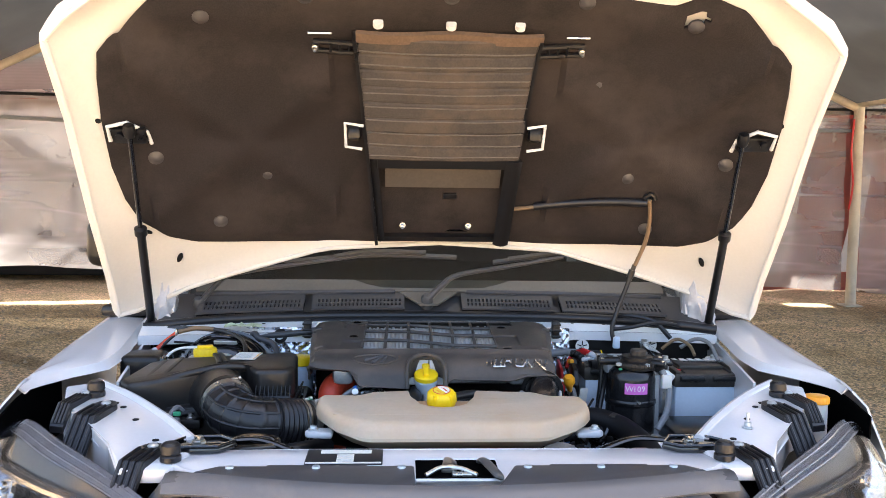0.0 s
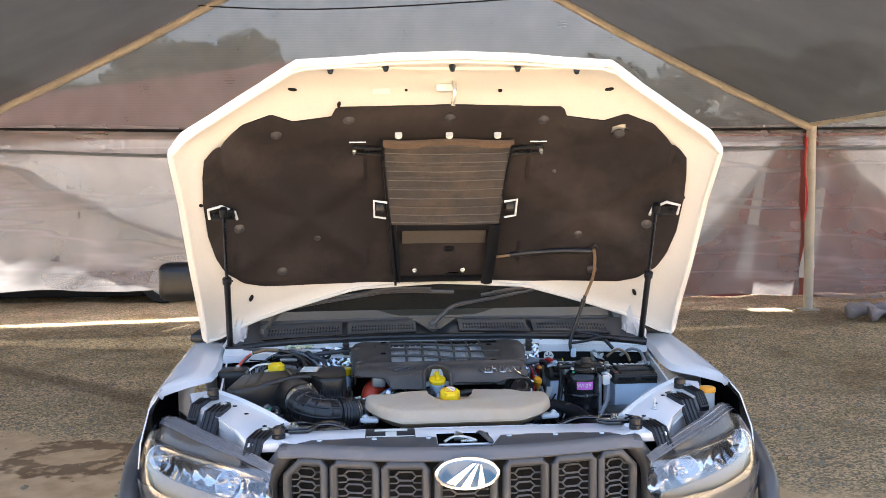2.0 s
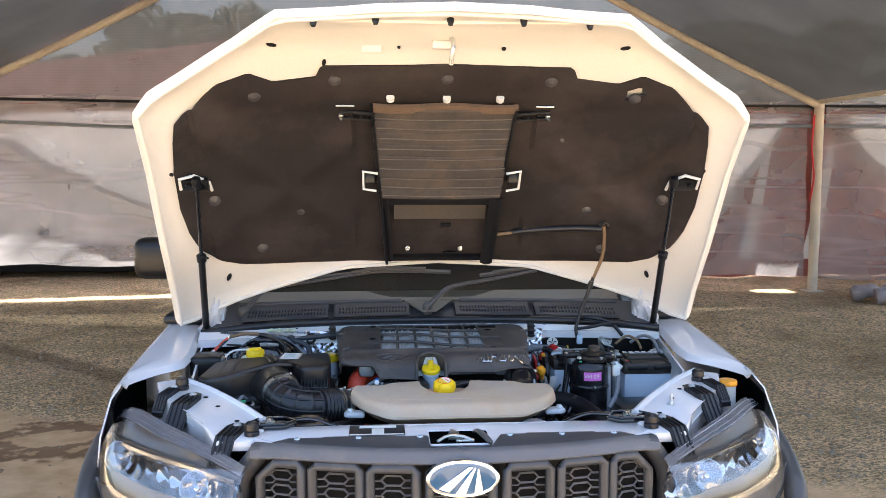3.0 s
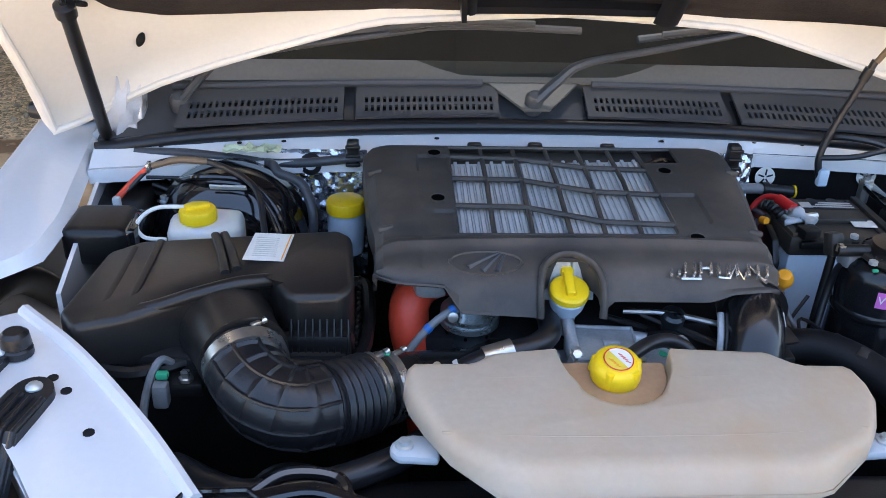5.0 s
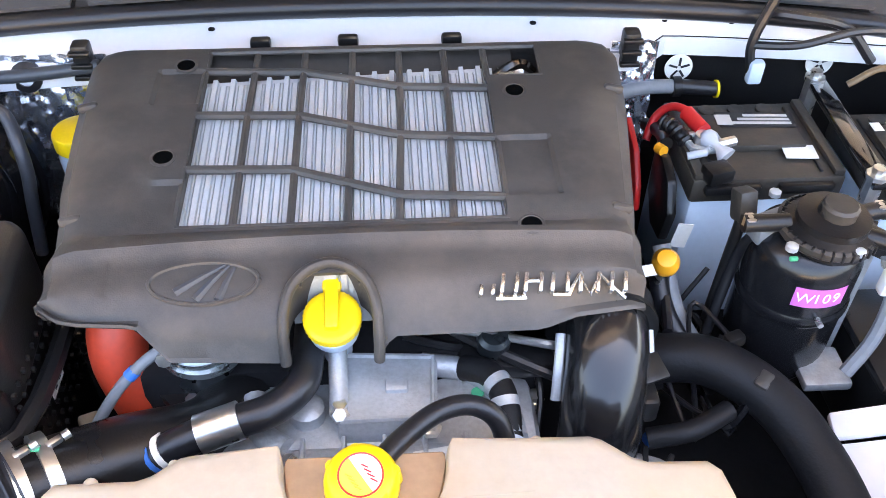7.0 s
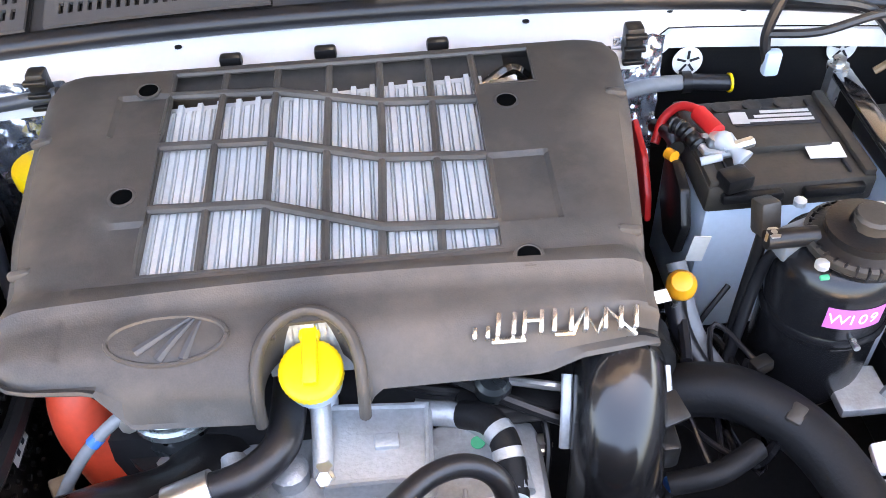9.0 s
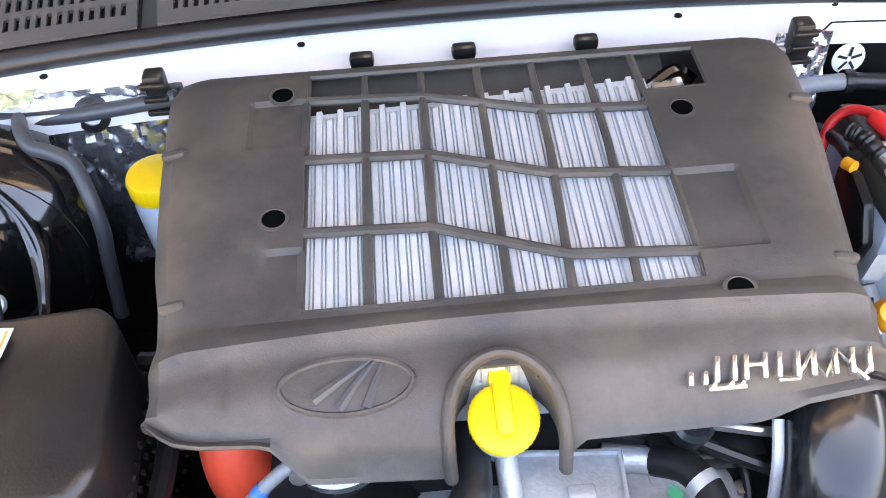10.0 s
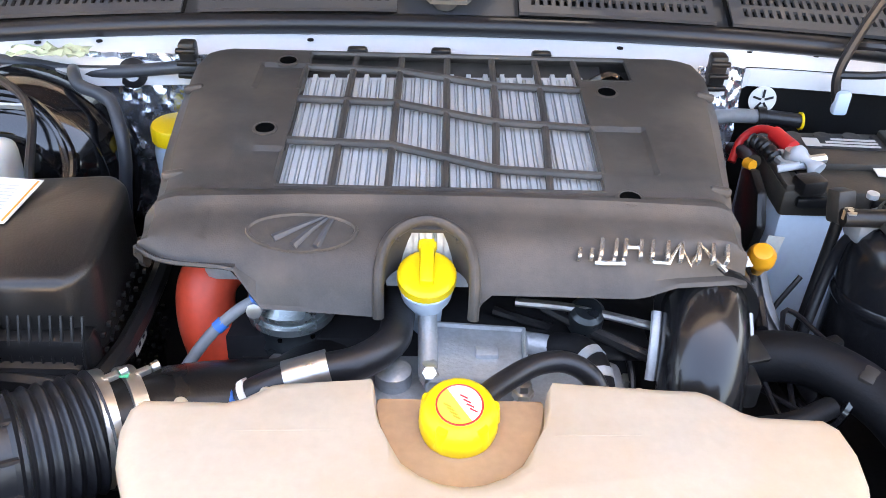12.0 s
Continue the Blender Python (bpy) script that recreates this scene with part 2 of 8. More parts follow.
M = dict(
    canister=mat("canister_black", (0.010, 0.010, 0.011), 0.24, var=0.2, bump=0.03, spec=0.5),
    # near-black that paints unlit depth into openings and gaps
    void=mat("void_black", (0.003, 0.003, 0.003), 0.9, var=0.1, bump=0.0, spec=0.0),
    flange=mat("lamp_flange", (0.30, 0.30, 0.31), 0.10, var=0.2, scale=40, bump=0.02, coat=0.8),
    reflector=mat("lamp_reflector", (0.80, 0.80, 0.80), 0.10, metal=0.95, var=0.05, bump=0.0),
    lid=mat("battery_lid", (0.030, 0.027, 0.024), 0.45, var=0.2, fine=300, bump=0.08, spec=0.4, scale=14, dirt=(0.066, 0.056, 0.044), dirt_at=0.54),
    paint=mat("white_paint", (0.74, 0.75, 0.77), 0.22, var=0.03, coat=0.6, bump=0.0, scale=3, rvar=0.05, dirt=(0.5, 0.47, 0.42), dirt_at=0.8),
    primer=mat("hood_inner_paint", (0.74, 0.71, 0.65), 0.35, var=0.04, bump=0.03, scale=4, dirt=(0.6, 0.56, 0.5), dirt_at=0.72),
    pad=mat("felt_pad", (0.023, 0.0192, 0.019), 0.85, var=0.35, scale=6, fine=300, bump=0.35, spec=0.2, dirt=(0.052, 0.042, 0.038), dirt_at=0.6),
    clip=mat("push_clip", (0.06, 0.055, 0.055), 0.4, var=0.15, bump=0.05),
    plastic=mat("black_plastic", (0.010, 0.0097, 0.010), 0.32, var=0.25, fine=400, bump=0.08, spec=0.4, dirt=(0.026, 0.022, 0.019), dirt_at=0.66),
    airbox=mat("dusty_plastic", (0.015, 0.014, 0.0135), 0.32, var=0.2, fine=420, bump=0.08, spec=0.45, dirt=(0.036, 0.030, 0.025), dirt_at=0.60),
    zinc=mat("zinc_plate", (0.60, 0.65, 0.68), 0.38, metal=0.6, var=0.12, scale=40, bump=0.1),
    wrap=mat("white_wrap", (0.62, 0.63, 0.66), 0.35, var=0.08, scale=30, fine=90, bump=0.5),
    card=mat("beige_card", (0.52, 0.38, 0.24), 0.7, var=0.15, bump=0.1),
    cover=mat("cover_plastic", (0.054, 0.049, 0.045), 0.46, var=0.18, fine=700, bump=0.10, spec=0.32, scale=12, dirt=(0.108, 0.092, 0.078), dirt_at=0.58),
    wiper=mat("wiper_black", (0.085, 0.084, 0.083), 0.34, var=0.15, bump=0.04, spec=0.5),
    cover_dark=mat("cover_plastic_dark", (0.066, 0.066, 0.070), 0.42, var=0.1, fine=700, bump=0.1, spec=0.35),
    rubber=mat("black_rubber", (0.012, 0.012, 0.014), 0.34, var=0.25, fine=300, bump=0.08, spec=0.5, dirt=(0.036, 0.032, 0.028), dirt_at=0.70),
    gloss=mat("gloss_black", (0.008, 0.008, 0.009), 0.12, var=0.1, bump=0.0, coat=0.8, rvar=0.05),
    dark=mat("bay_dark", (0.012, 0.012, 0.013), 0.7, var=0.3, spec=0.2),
    duct=mat("duct_foam", (0.058, 0.052, 0.048), 0.75, var=0.25, scale=14, fine=220, bump=0.3, spec=0.25, dirt=(0.11, 0.085, 0.065), dirt_at=0.6),
    grey=mat("grille_grey", (0.055, 0.058, 0.064), 0.4, var=0.08, fine=500, bump=0.06, dirt=(0.16, 0.14, 0.12), dirt_at=0.68),
    alu=mat("cast_aluminium", (0.44, 0.47, 0.49), 0.48, metal=0.55, var=0.15, scale=16, fine=260, bump=0.2, dirt=(0.22, 0.21, 0.19), dirt_at=0.64),
    fin=mat("cooler_fins", (0.60, 0.635, 0.655), 0.40, metal=0.25, var=0.1, scale=30, fine=500, bump=0.15),
    steel=mat("zinc_steel", (0.62, 0.62, 0.60), 0.3, metal=0.95, var=0.12, scale=40, bump=0.1),
    chrome=mat("chrome", (0.85, 0.86, 0.88), 0.07, metal=1.0, var=0.02, bump=0.0, rvar=0.03),
    faint=mat("faint_print", (0.50, 0.50, 0.48), 0.6, var=0.05, bump=0.0),
    foil=mat("foil_shield", (0.62, 0.66, 0.74), 0.24, metal=0.9, var=0.1, scale=30, fine=60, bump=0.6),
    yellow=mat("yellow_plastic", (0.90, 0.62, 0.010), 0.36, var=0.06, fine=300, bump=0.06, spec=0.4),
    amber=mat("amber_plastic", (0.85, 0.36, 0.02), 0.35, var=0.05, bump=0.03),
    tank=mat("tank_plastic", (0.52, 0.44, 0.34), 0.42, var=0.08, scale=7, fine=120, bump=0.06, sss=0.35, spec=0.4, dirt=(0.49, 0.36, 0.235), dirt_at=0.53),
    tank_dark=mat("tank_stain", (0.46, 0.30, 0.18), 0.5, var=0.12, scale=14, bump=0.06, sss=0.3, spec=0.3),
    milky=mat("milky_plastic", (0.72, 0.71, 0.66), 0.4, var=0.05, bump=0.04, sss=0.4, spec=0.4),
    red=mat("red_pipe", (0.62, 0.062, 0.026), 0.46, var=0.15, bump=0.1, dirt=(0.36, 0.06, 0.03), dirt_at=0.68),
    redp=mat("red_plastic", (0.62, 0.02, 0.02), 0.4, var=0.1, bump=0.04),
    white=mat("white_plastic", (0.75, 0.75, 0.73), 0.45, var=0.05, bump=0.05),
    tub=mat("battery_white", (0.52, 0.63, 0.74), 0.4, var=0.05, bump=0.06, scale=14, dirt=(0.4, 0.43, 0.46), dirt_at=0.72),
    ink=mat("black_ink", (0.015, 0.015, 0.017), 0.6, var=0.05, bump=0.0),
    paper=mat("label_paper", (0.78, 0.77, 0.72), 0.6, var=0.06, bump=0.03, fine=200),
    pink=mat("label_pink", (0.68, 0.16, 0.55), 0.6, var=0.05, bump=0.02),
    blue=mat("blue_tape", (0.03, 0.16, 0.52), 0.5, var=0.08, bump=0.03),
    green=mat("green_mark", (0.05, 0.4, 0.2), 0.6, var=0.1, bump=0.0),
    enamel=mat("badge_blue", (0.02, 0.10, 0.22), 0.15, var=0.08, bump=0.0, coat=0.8, rvar=0.04),
    tube=mat("grey_tube", (0.19, 0.20, 0.21), 0.45, var=0.15, bump=0.08),
    strap=mat("brown_tube", (0.20, 0.13, 0.07), 0.5, var=0.15, bump=0.06),
    lens=glassy("headlamp_lens", (0.97, 0.98, 1.0), 0.93, 0.03),
    glass=glassy("windscreen_glass", (0.80, 0.88, 0.88), 0.55, 0.02),
    post=mat("cream_pole", (0.62, 0.54, 0.42), 0.5, var=0.12, scale=6, bump=0.08, dirt=(0.42, 0.35, 0.27), dirt_at=0.64),
    van=mat("van_paint", (0.76, 0.75, 0.72), 0.35, var=0.05, scale=2, bump=0.0, dirt=(0.5, 0.46, 0.4), dirt_at=0.72),
    tyre=mat("tyre", (0.02, 0.02, 0.02), 0.8, var=0.25, fine=60, bump=0.3),
    bark=mat("bark", (0.12, 0.085, 0.06), 0.9, var=0.3, scale=8, fine=40, bump=0.8),
    leaf=mat("leaf", (0.10, 0.125, 0.07), 0.6, var=0.4, scale=1.5, fine=12, bump=0.0, piece=0.2),
    wall_film=cloth("plastic_film", (0.56, 0.52, 0.51), 0.62, thin=0.60, scale=1.2, var=0.16, crease=0.12),
    sunlit_sheet=cloth("film_lining", (0.56, 0.545, 0.54), 0.08, thin=0.6, scale=1.5, var=0.1),
    net=cloth("shade_net", (0.12, 0.12, 0.118), 0.25, thin=0.3, weave=9.0),
    roof=cloth("roof_canvas", (0.12, 0.115, 0.11), 0.10, thin=0.25, scale=1.2, var=0.2),
    redcloth=cloth("red_canvas", (0.30, 0.095, 0.078), 0.0, thin=0.35, scale=1.5),
)


# ---- mesh kit ----
ORG = {}


def finish(name, bm, material, smooth=38):
    bmesh.ops.recalc_face_normals(bm, faces=bm.faces)
    me = bpy.data.meshes.new(name)
    bm.to_mesh(me)
    bm.free()
    me.materials.append(M[material])
    if smooth:
        me.shade_smooth()
        me.set_sharp_from_angle(angle=radians(smooth))
    return me


def thing(name, at, label, category, group="", kind=""):
    ob = new(name)
    ob.location = at
    ob.empty_display_size = 0.05
    ORG[ob] = Vector(at)
    return tagged(ob, label, category, group, kind)


def part(name, bm, material, parent, label="", smooth=38):
    """One mesh, modelled in world places, as a part of a thing or of a part."""
    o = ORG[parent]
    bmesh.ops.translate(bm, verts=bm.verts, vec=-o)
    ob = new(name, finish(name, bm, material, smooth))
    ob.parent = parent
    ORG[ob] = o
    if label:
        ob["label"] = label
    return ob


def box(c, s, bev=0.0, seg=2, turn=None, bm=None):
    bm = bm or bmesh.new()
    m = Matrix.Translation(c) @ (turn or Matrix()) @ Matrix.Diagonal((*s, 1))
    r = bmesh.ops.create_cube(bm, size=1, matrix=m)
    if bev:
        es = list({e for v in r["verts"] for e in v.link_edges})
        bmesh.ops.bevel(bm, geom=es, offset=bev, segments=seg, profile=0.5, affect="EDGES", clamp_overlap=True)
    return bm


def turned(rx=0, ry=0, rz=0):
    return pose(0, 0, 0, rx, ry, rz)


def smooth_line(pts, n=6):
    """A Catmull-Rom line through the points."""
    P = [Vector(p) for p in pts]
    P = [P[0] * 2 - P[1]] + P + [P[-1] * 2 - P[-2]]
    out = []
    for i in range(1, len(P) - 2):
        a, b, c, d = P[i - 1:i + 3]
        for k in range(n):
            t = k / n
            out.append(0.5 * ((2 * b) + (c - a) * t + (2 * a - 5 * b + 4 * c - d) * t * t + (3 * b - a - 3 * c + d) * t ** 3))
    out.append(P[-2])
    return out


def tube(pts, r, seg=10, n=6, bm=None, rr=None, flat=1.0):
    """A round tube along a smooth line; rr(k) scales its radius from 0 to 1 along it."""
    bm = bm or bmesh.new()
    line = smooth_line(pts, n) if n > 1 else [Vector(p) for p in pts]
    rings, up = [], None
    for i, p in enumerate(line):
        d = (line[min(i + 1, len(line) - 1)] - line[max(i - 1, 0)]).normalized()
        if up is None:
            up = Vector((0, 0, 1)) if abs(d.z) < 0.9 else Vector((1, 0, 0))
        side = d.cross(up).normalized()
        up = side.cross(d).normalized()
        rad = r * (rr(i / (len(line) - 1)) if rr else 1)
        rings.append([bm.verts.new(p + side * (rad * math.cos(q)) + up * (rad * flat * math.sin(q))) for q in [2 * math.pi * j / seg for j in range(seg)]])
    for a, b in zip(rings, rings[1:]):
        for j in range(seg):
            bm.faces.new((a[j], a[(j + 1) % seg], b[(j + 1) % seg], b[j]))
    bm.faces.new(rings[0][::-1])
    bm.faces.new(rings[-1])
    return bm


def lathe(prof, at, seg=24, axis=(0, 0, 1), bm=None):
    """A body turned round an axis through at; prof: rows of radius and height."""
    bm = bm or bmesh.new()
    q = Vector((0, 0, 1)).rotation_difference(Vector(axis).normalized()).to_matrix()
    at = Vector(at)
    rings = []
    for r, h in prof:
        if r < 1e-5:
            rings.append([bm.verts.new(at + q @ Vector((0, 0, h)))])
        else:
            rings.append([bm.verts.new(at + q @ Vector((r * math.cos(2 * math.pi * j / seg), r * math.sin(2 * math.pi * j / seg), h))) for j in range(seg)])
    for a, b in zip(rings, rings[1:]):
        for j in range(seg):
            k = (j + 1) % seg
            if len(a) == 1 and len(b) == 1:
                continue
            if len(a) == 1:
                bm.faces.new((a[0], b[j], b[k]))
            elif len(b) == 1:
                bm.faces.new((a[j], a[k], b[0]))
            else:
                bm.faces.new((a[j], a[k], b[k], b[j]))
    return bm


def prism(pts, lo, hi, axis="z", bev=0.0, seg=2, bm=None, turn=None):
    """A polygon of two coordinates, drawn out along an axis from lo to hi."""
    bm = bm or bmesh.new()
    def at(p, h):
        return {"z": (p[0], p[1], h), "y": (p[0], h, p[1]), "x": (h, p[0], p[1])}[axis]
    a = [bm.verts.new(at(p, lo)) for p in pts]
    b = [bm.verts.new(at(p, hi)) for p in pts]
    bm.faces.new(a[::-1])
    bm.faces.new(b)
    n = len(pts)
    for i in range(n):
        bm.faces.new((a[i], a[(i + 1) % n], b[(i + 1) % n], b[i]))
    if bev:
        es = list({e for v in a + b for e in v.link_edges})
        bmesh.ops.bevel(bm, geom=es, offset=bev, segments=seg, profile=0.5, affect="EDGES", clamp_overlap=True)
    if turn is not None:
        bmesh.ops.transform(bm, matrix=turn, verts=bm.verts)
    return bm


def sheet(fn, nu, nv, thick, way=None, skip=None, bm=None):
    """A sheet fn(u, v) of some thickness along its own normal, or along way; skip(i, j) leaves cells out."""
    bm = bm or bmesh.new()
    top = [[Vector(fn(i / nu, j / nv)) for j in range(nv + 1)] for i in range(nu + 1)]
    def normal(i, j):
        if way:
            return Vector(way)
        du = top[min(i + 1, nu)][j] - top[max(i - 1, 0)][j]
        dv = top[i][min(j + 1, nv)] - top[i][max(j - 1, 0)]
        return du.cross(dv).normalized()
    A = [[bm.verts.new(top[i][j]) for j in range(nv + 1)] for i in range(nu + 1)]
    B = [[bm.verts.new(top[i][j] - normal(i, j) * thick) for j in range(nv + 1)] for i in range(nu + 1)]
    keep = {(i, j) for i in range(nu) for j in range(nv) if not (skip and skip(i, j))}
    for i, j in keep:
        bm.faces.new((A[i][j], A[i + 1][j], A[i + 1][j + 1], A[i][j + 1]))
        bm.faces.new((B[i][j], B[i][j + 1], B[i + 1][j + 1], B[i + 1][j]))
        for di, dj, p, q in ((-1, 0, (i, j), (i, j + 1)), (1, 0, (i + 1, j + 1), (i + 1, j)), (0, -1, (i + 1, j), (i, j)), (0, 1, (i, j + 1), (i + 1, j + 1))):
            if (i + di, j + dj) not in keep:
                bm.faces.new((A[p[0]][p[1]], A[q[0]][q[1]], B[q[0]][q[1]], B[p[0]][p[1]]))
    for v in [v for v in bm.verts if not v.link_faces]:
        bm.verts.remove(v)
    return bm


def lerp(table, x):
    return float(np.interp(x, [r[0] for r in table], [r[1] for r in table]))


def words(name, text, size, m, material, parent, label="", depth=0.0006):
    """Raised lettering in the built-in font, at the pose m (x along the line, z out of the surface)."""
    cu = bpy.data.curves.new(name, "FONT")
    cu.body, cu.size, cu.extrude, cu.align_x, cu.align_y = text, size, depth, "CENTER", "CENTER"
    tmp = bpy.data.objects.new(name, cu)
    scene.collection.objects.link(tmp)
    me = bpy.data.meshes.new_from_object(tmp.evaluated_get(bpy.context.evaluated_depsgraph_get()))
    bpy.data.objects.remove(tmp)
    bm = bmesh.new()
    bm.from_mesh(me)
    bpy.data.meshes.remove(me)
    bmesh.ops.transform(bm, matrix=m, verts=bm.verts)
    return part(name, bm, material, parent, label, smooth=0)

# ---- ground ----
def ground_material():
    m = bpy.data.materials.new("gravel_ground")
    m.use_nodes = True
    nt = m.node_tree
    N, L = nt.nodes, nt.links
    b = N["Principled BSDF"]
    b.inputs["Roughness"].default_value, b.inputs["Specular IOR Level"].default_value = 0.9, 0.2
    tc = N.new("ShaderNodeTexCoord")
    big, mid, vor, vor2 = N.new("ShaderNodeTexNoise"), N.new("ShaderNodeTexNoise"), N.new("ShaderNodeTexVoronoi"), N.new("ShaderNodeTexVoronoi")
    for n, s in ((big, 0.55), (mid, 2.2), (vor, 70.0), (vor2, 150.0)):
        n.inputs["Scale"].default_value = s
        L.new(tc.outputs["Object"], n.inputs["Vector"])
    big.inputs["Detail"].default_value, mid.inputs["Detail"].default_value = 8, 8
    ramp = N.new("ShaderNodeValToRGB")
    cr = ramp.color_ramp
    cr.elements[0].position, cr.elements[0].color = 0.34, (0.36, 0.245, 0.13, 1)
    cr.elements[1].position, cr.elements[1].color = 0.66, (0.74, 0.54, 0.34, 1)
    mid_el = cr.elements.new(0.5)
    mid_el.color = (0.57, 0.43, 0.25, 1)
    ad = N.new("ShaderNodeMath")
    ad.operation = "MULTIPLY_ADD"
    ad.inputs[1].default_value, ad.inputs[2].default_value = 0.35, 0.0
    L.new(mid.outputs[0], ad.inputs[0])
    ad2 = N.new("ShaderNodeMath")
    ad2.operation = "MULTIPLY_ADD"
    ad2.inputs[1].default_value = 0.65
    L.new(big.outputs[0], ad2.inputs[0])
    L.new(ad.outputs[0], ad2.inputs[2])
    L.new(ad2.outputs[0], ramp.inputs[0])
    hsv = N.new("ShaderNodeMix")
    hsv.data_type, hsv.blend_type = "RGBA", "MULTIPLY"
    hsv.inputs["Factor"].default_value = 0.9
    L.new(ramp.outputs[0], hsv.inputs["A"])
    g2 = N.new("ShaderNodeMapRange")
    g2.inputs[3].default_value, g2.inputs[4].default_value = 0.38, 1.85
    sep = N.new("ShaderNodeSeparateColor")
    L.new(vor.outputs["Color"], sep.inputs[0])
    L.new(sep.outputs[0], g2.inputs[0])
    L.new(g2.outputs[0], hsv.inputs["B"])
    # bare sand in front, a darker diagonal line and ring on the left
    def calc(op, a, b=None, c=None):
        n = N.new("ShaderNodeMath")
        n.operation = op
        for i, q in enumerate((a, b, c)):
            if q is not None:
                if isinstance(q, (int, float)):
                    n.inputs[i].default_value = q
                else:
                    L.new(q, n.inputs[i])
        return n.outputs[0]
    def fade(v, lo, hi, a=0.0, c=1.0):
        n = N.new("ShaderNodeMapRange")
        n.interpolation_type = "SMOOTHSTEP"
        for i, q in enumerate((lo, hi, a, c)):
            n.inputs[1 + i].default_value = q
        L.new(v, n.inputs[0])
        return n.outputs[0]
    def blend(fac, a, colour, kind="MIX"):
        n = N.new("ShaderNodeMix")
        n.data_type, n.blend_type = "RGBA", kind
        L.new(fac, n.inputs["Factor"])
        L.new(a, n.inputs["A"])
        if isinstance(colour, tuple):
            n.inputs["B"].default_value = colour
        else:
            L.new(colour, n.inputs["B"])
        return n.outputs["Result"]
    xyz = N.new("ShaderNodeSeparateXYZ")
    L.new(tc.outputs["Object"], xyz.inputs[0])
    X, Y = xyz.outputs[0], xyz.outputs[1]
    wob = calc("SUBTRACT", mid.outputs[0], 0.5)
    fines = N.new("ShaderNodeTexNoise")
    fines.inputs["Scale"].default_value, fines.inputs["Detail"].default_value = 6.0, 8
    L.new(tc.outputs["Object"], fines.inputs["Vector"])
    sand = fade(calc("ADD", calc("MULTIPLY_ADD", X, 0.34, Y), calc("MULTIPLY", wob, 1.2)), 4.62, 4.22)
    sand = calc("MULTIPLY", sand, fade(Y, 1.6, 2.4, 0.6, 1.0))
    line = calc("ADD", calc("ADD", calc("MULTIPLY", X, 0.67), calc("MULTIPLY", Y, 0.744)), calc("MULTIPLY", wob, 0.22))
    dark_line = calc("MULTIPLY", calc("MAXIMUM", fade(line, 3.02, 3.14), fade(line, 2.3, 3.1, 0.0, 0.4)), fade(line, 3.40, 3.26))
    ex, ey = calc("DIVIDE", calc("ADD", X, 2.12), 0.40), calc("DIVIDE", calc("SUBTRACT", Y, 4.72), 0.32)
    ring = calc("ADD", calc("SQRT", calc("ADD", calc("MULTIPLY", ex, ex), calc("MULTIPLY", ey, ey))), calc("MULTIPLY", calc("SUBTRACT", fines.outputs[0], 0.5), 2.0))
    dark_ring = calc("MULTIPLY", fade(ring, 0.55, 0.75), fade(ring, 1.25, 1.0))
    darker = calc("MULTIPLY", calc("MAXIMUM", calc("MULTIPLY", dark_line, 0.85), dark_ring), fade(X, -0.9, -1.3))
    soil = N.new("ShaderNodeValToRGB")
    soil.color_ramp.elements[0].position, soil.color_ramp.elements[0].color = 0.35, (0.56, 0.37, 0.21, 1)
    soil.color_ramp.elements[1].position, soil.color_ramp.elements[1].color = 0.65, (0.74, 0.54, 0.33, 1)
    L.new(fines.outputs[0], soil.inputs[0])
    col = blend(sand, hsv.outputs["Result"], soil.outputs[0])
    col = blend(darker, col, (0.42, 0.38, 0.36, 1), "MULTIPLY")
    L.new(col, b.inputs["Base Color"])
    mul = N.new("ShaderNodeMath")
    mul.operation = "ADD"
    L.new(vor.outputs["Distance"], mul.inputs[0])
    L.new(vor2.outputs["Distance"], mul.inputs[1])
    bp = N.new("ShaderNodeBump")
    bp.inputs["Distance"].default_value, bp.invert = 0.02, True
    L.new(fade(sand, 0.0, 1.0, 0.8, 0.12), bp.inputs["Strength"])
    L.new(mul.outputs[0], bp.inputs["Height"])
    L.new(bp.outputs[0], b.inputs["Normal"])
    return m


M["ground"] = ground_material()


def ground_z(x, y):
    return 0.018 * noise.noise((x * 0.7, y * 0.7, 0.3)) + 0.006 * noise.noise((x * 3, y * 3, 5.0))


def build_ground():
    bm = bmesh.new()
    xs = [-600, -120, -40, -16] + [-8 + 0.2 * i for i in range(81)] + [16, 40, 120, 600]
    ys = [-600, -120, -40, -12] + [-4 + 0.2 * i for i in range(91)] + [20, 40, 120, 600]
    V = [[bm.verts.new((x, y, ground_z(x, y) if abs(x) <= 8 and -4 <= y <= 14.1 else 0)) for y in ys] for x in xs]
    for i in range(len(xs) - 1):
        for j in range(len(ys) - 1):
            bm.faces.new((V[i][j], V[i + 1][j], V[i + 1][j + 1], V[i][j + 1]))
    ob = new("ground", finish("ground", bm, "ground", 180))
    ORG[ob] = Vector((0, 0, 0))
    tagged(ob, "brown gravel yard ground with trodden sandy patches", "ground", kind="structure")


build_ground()


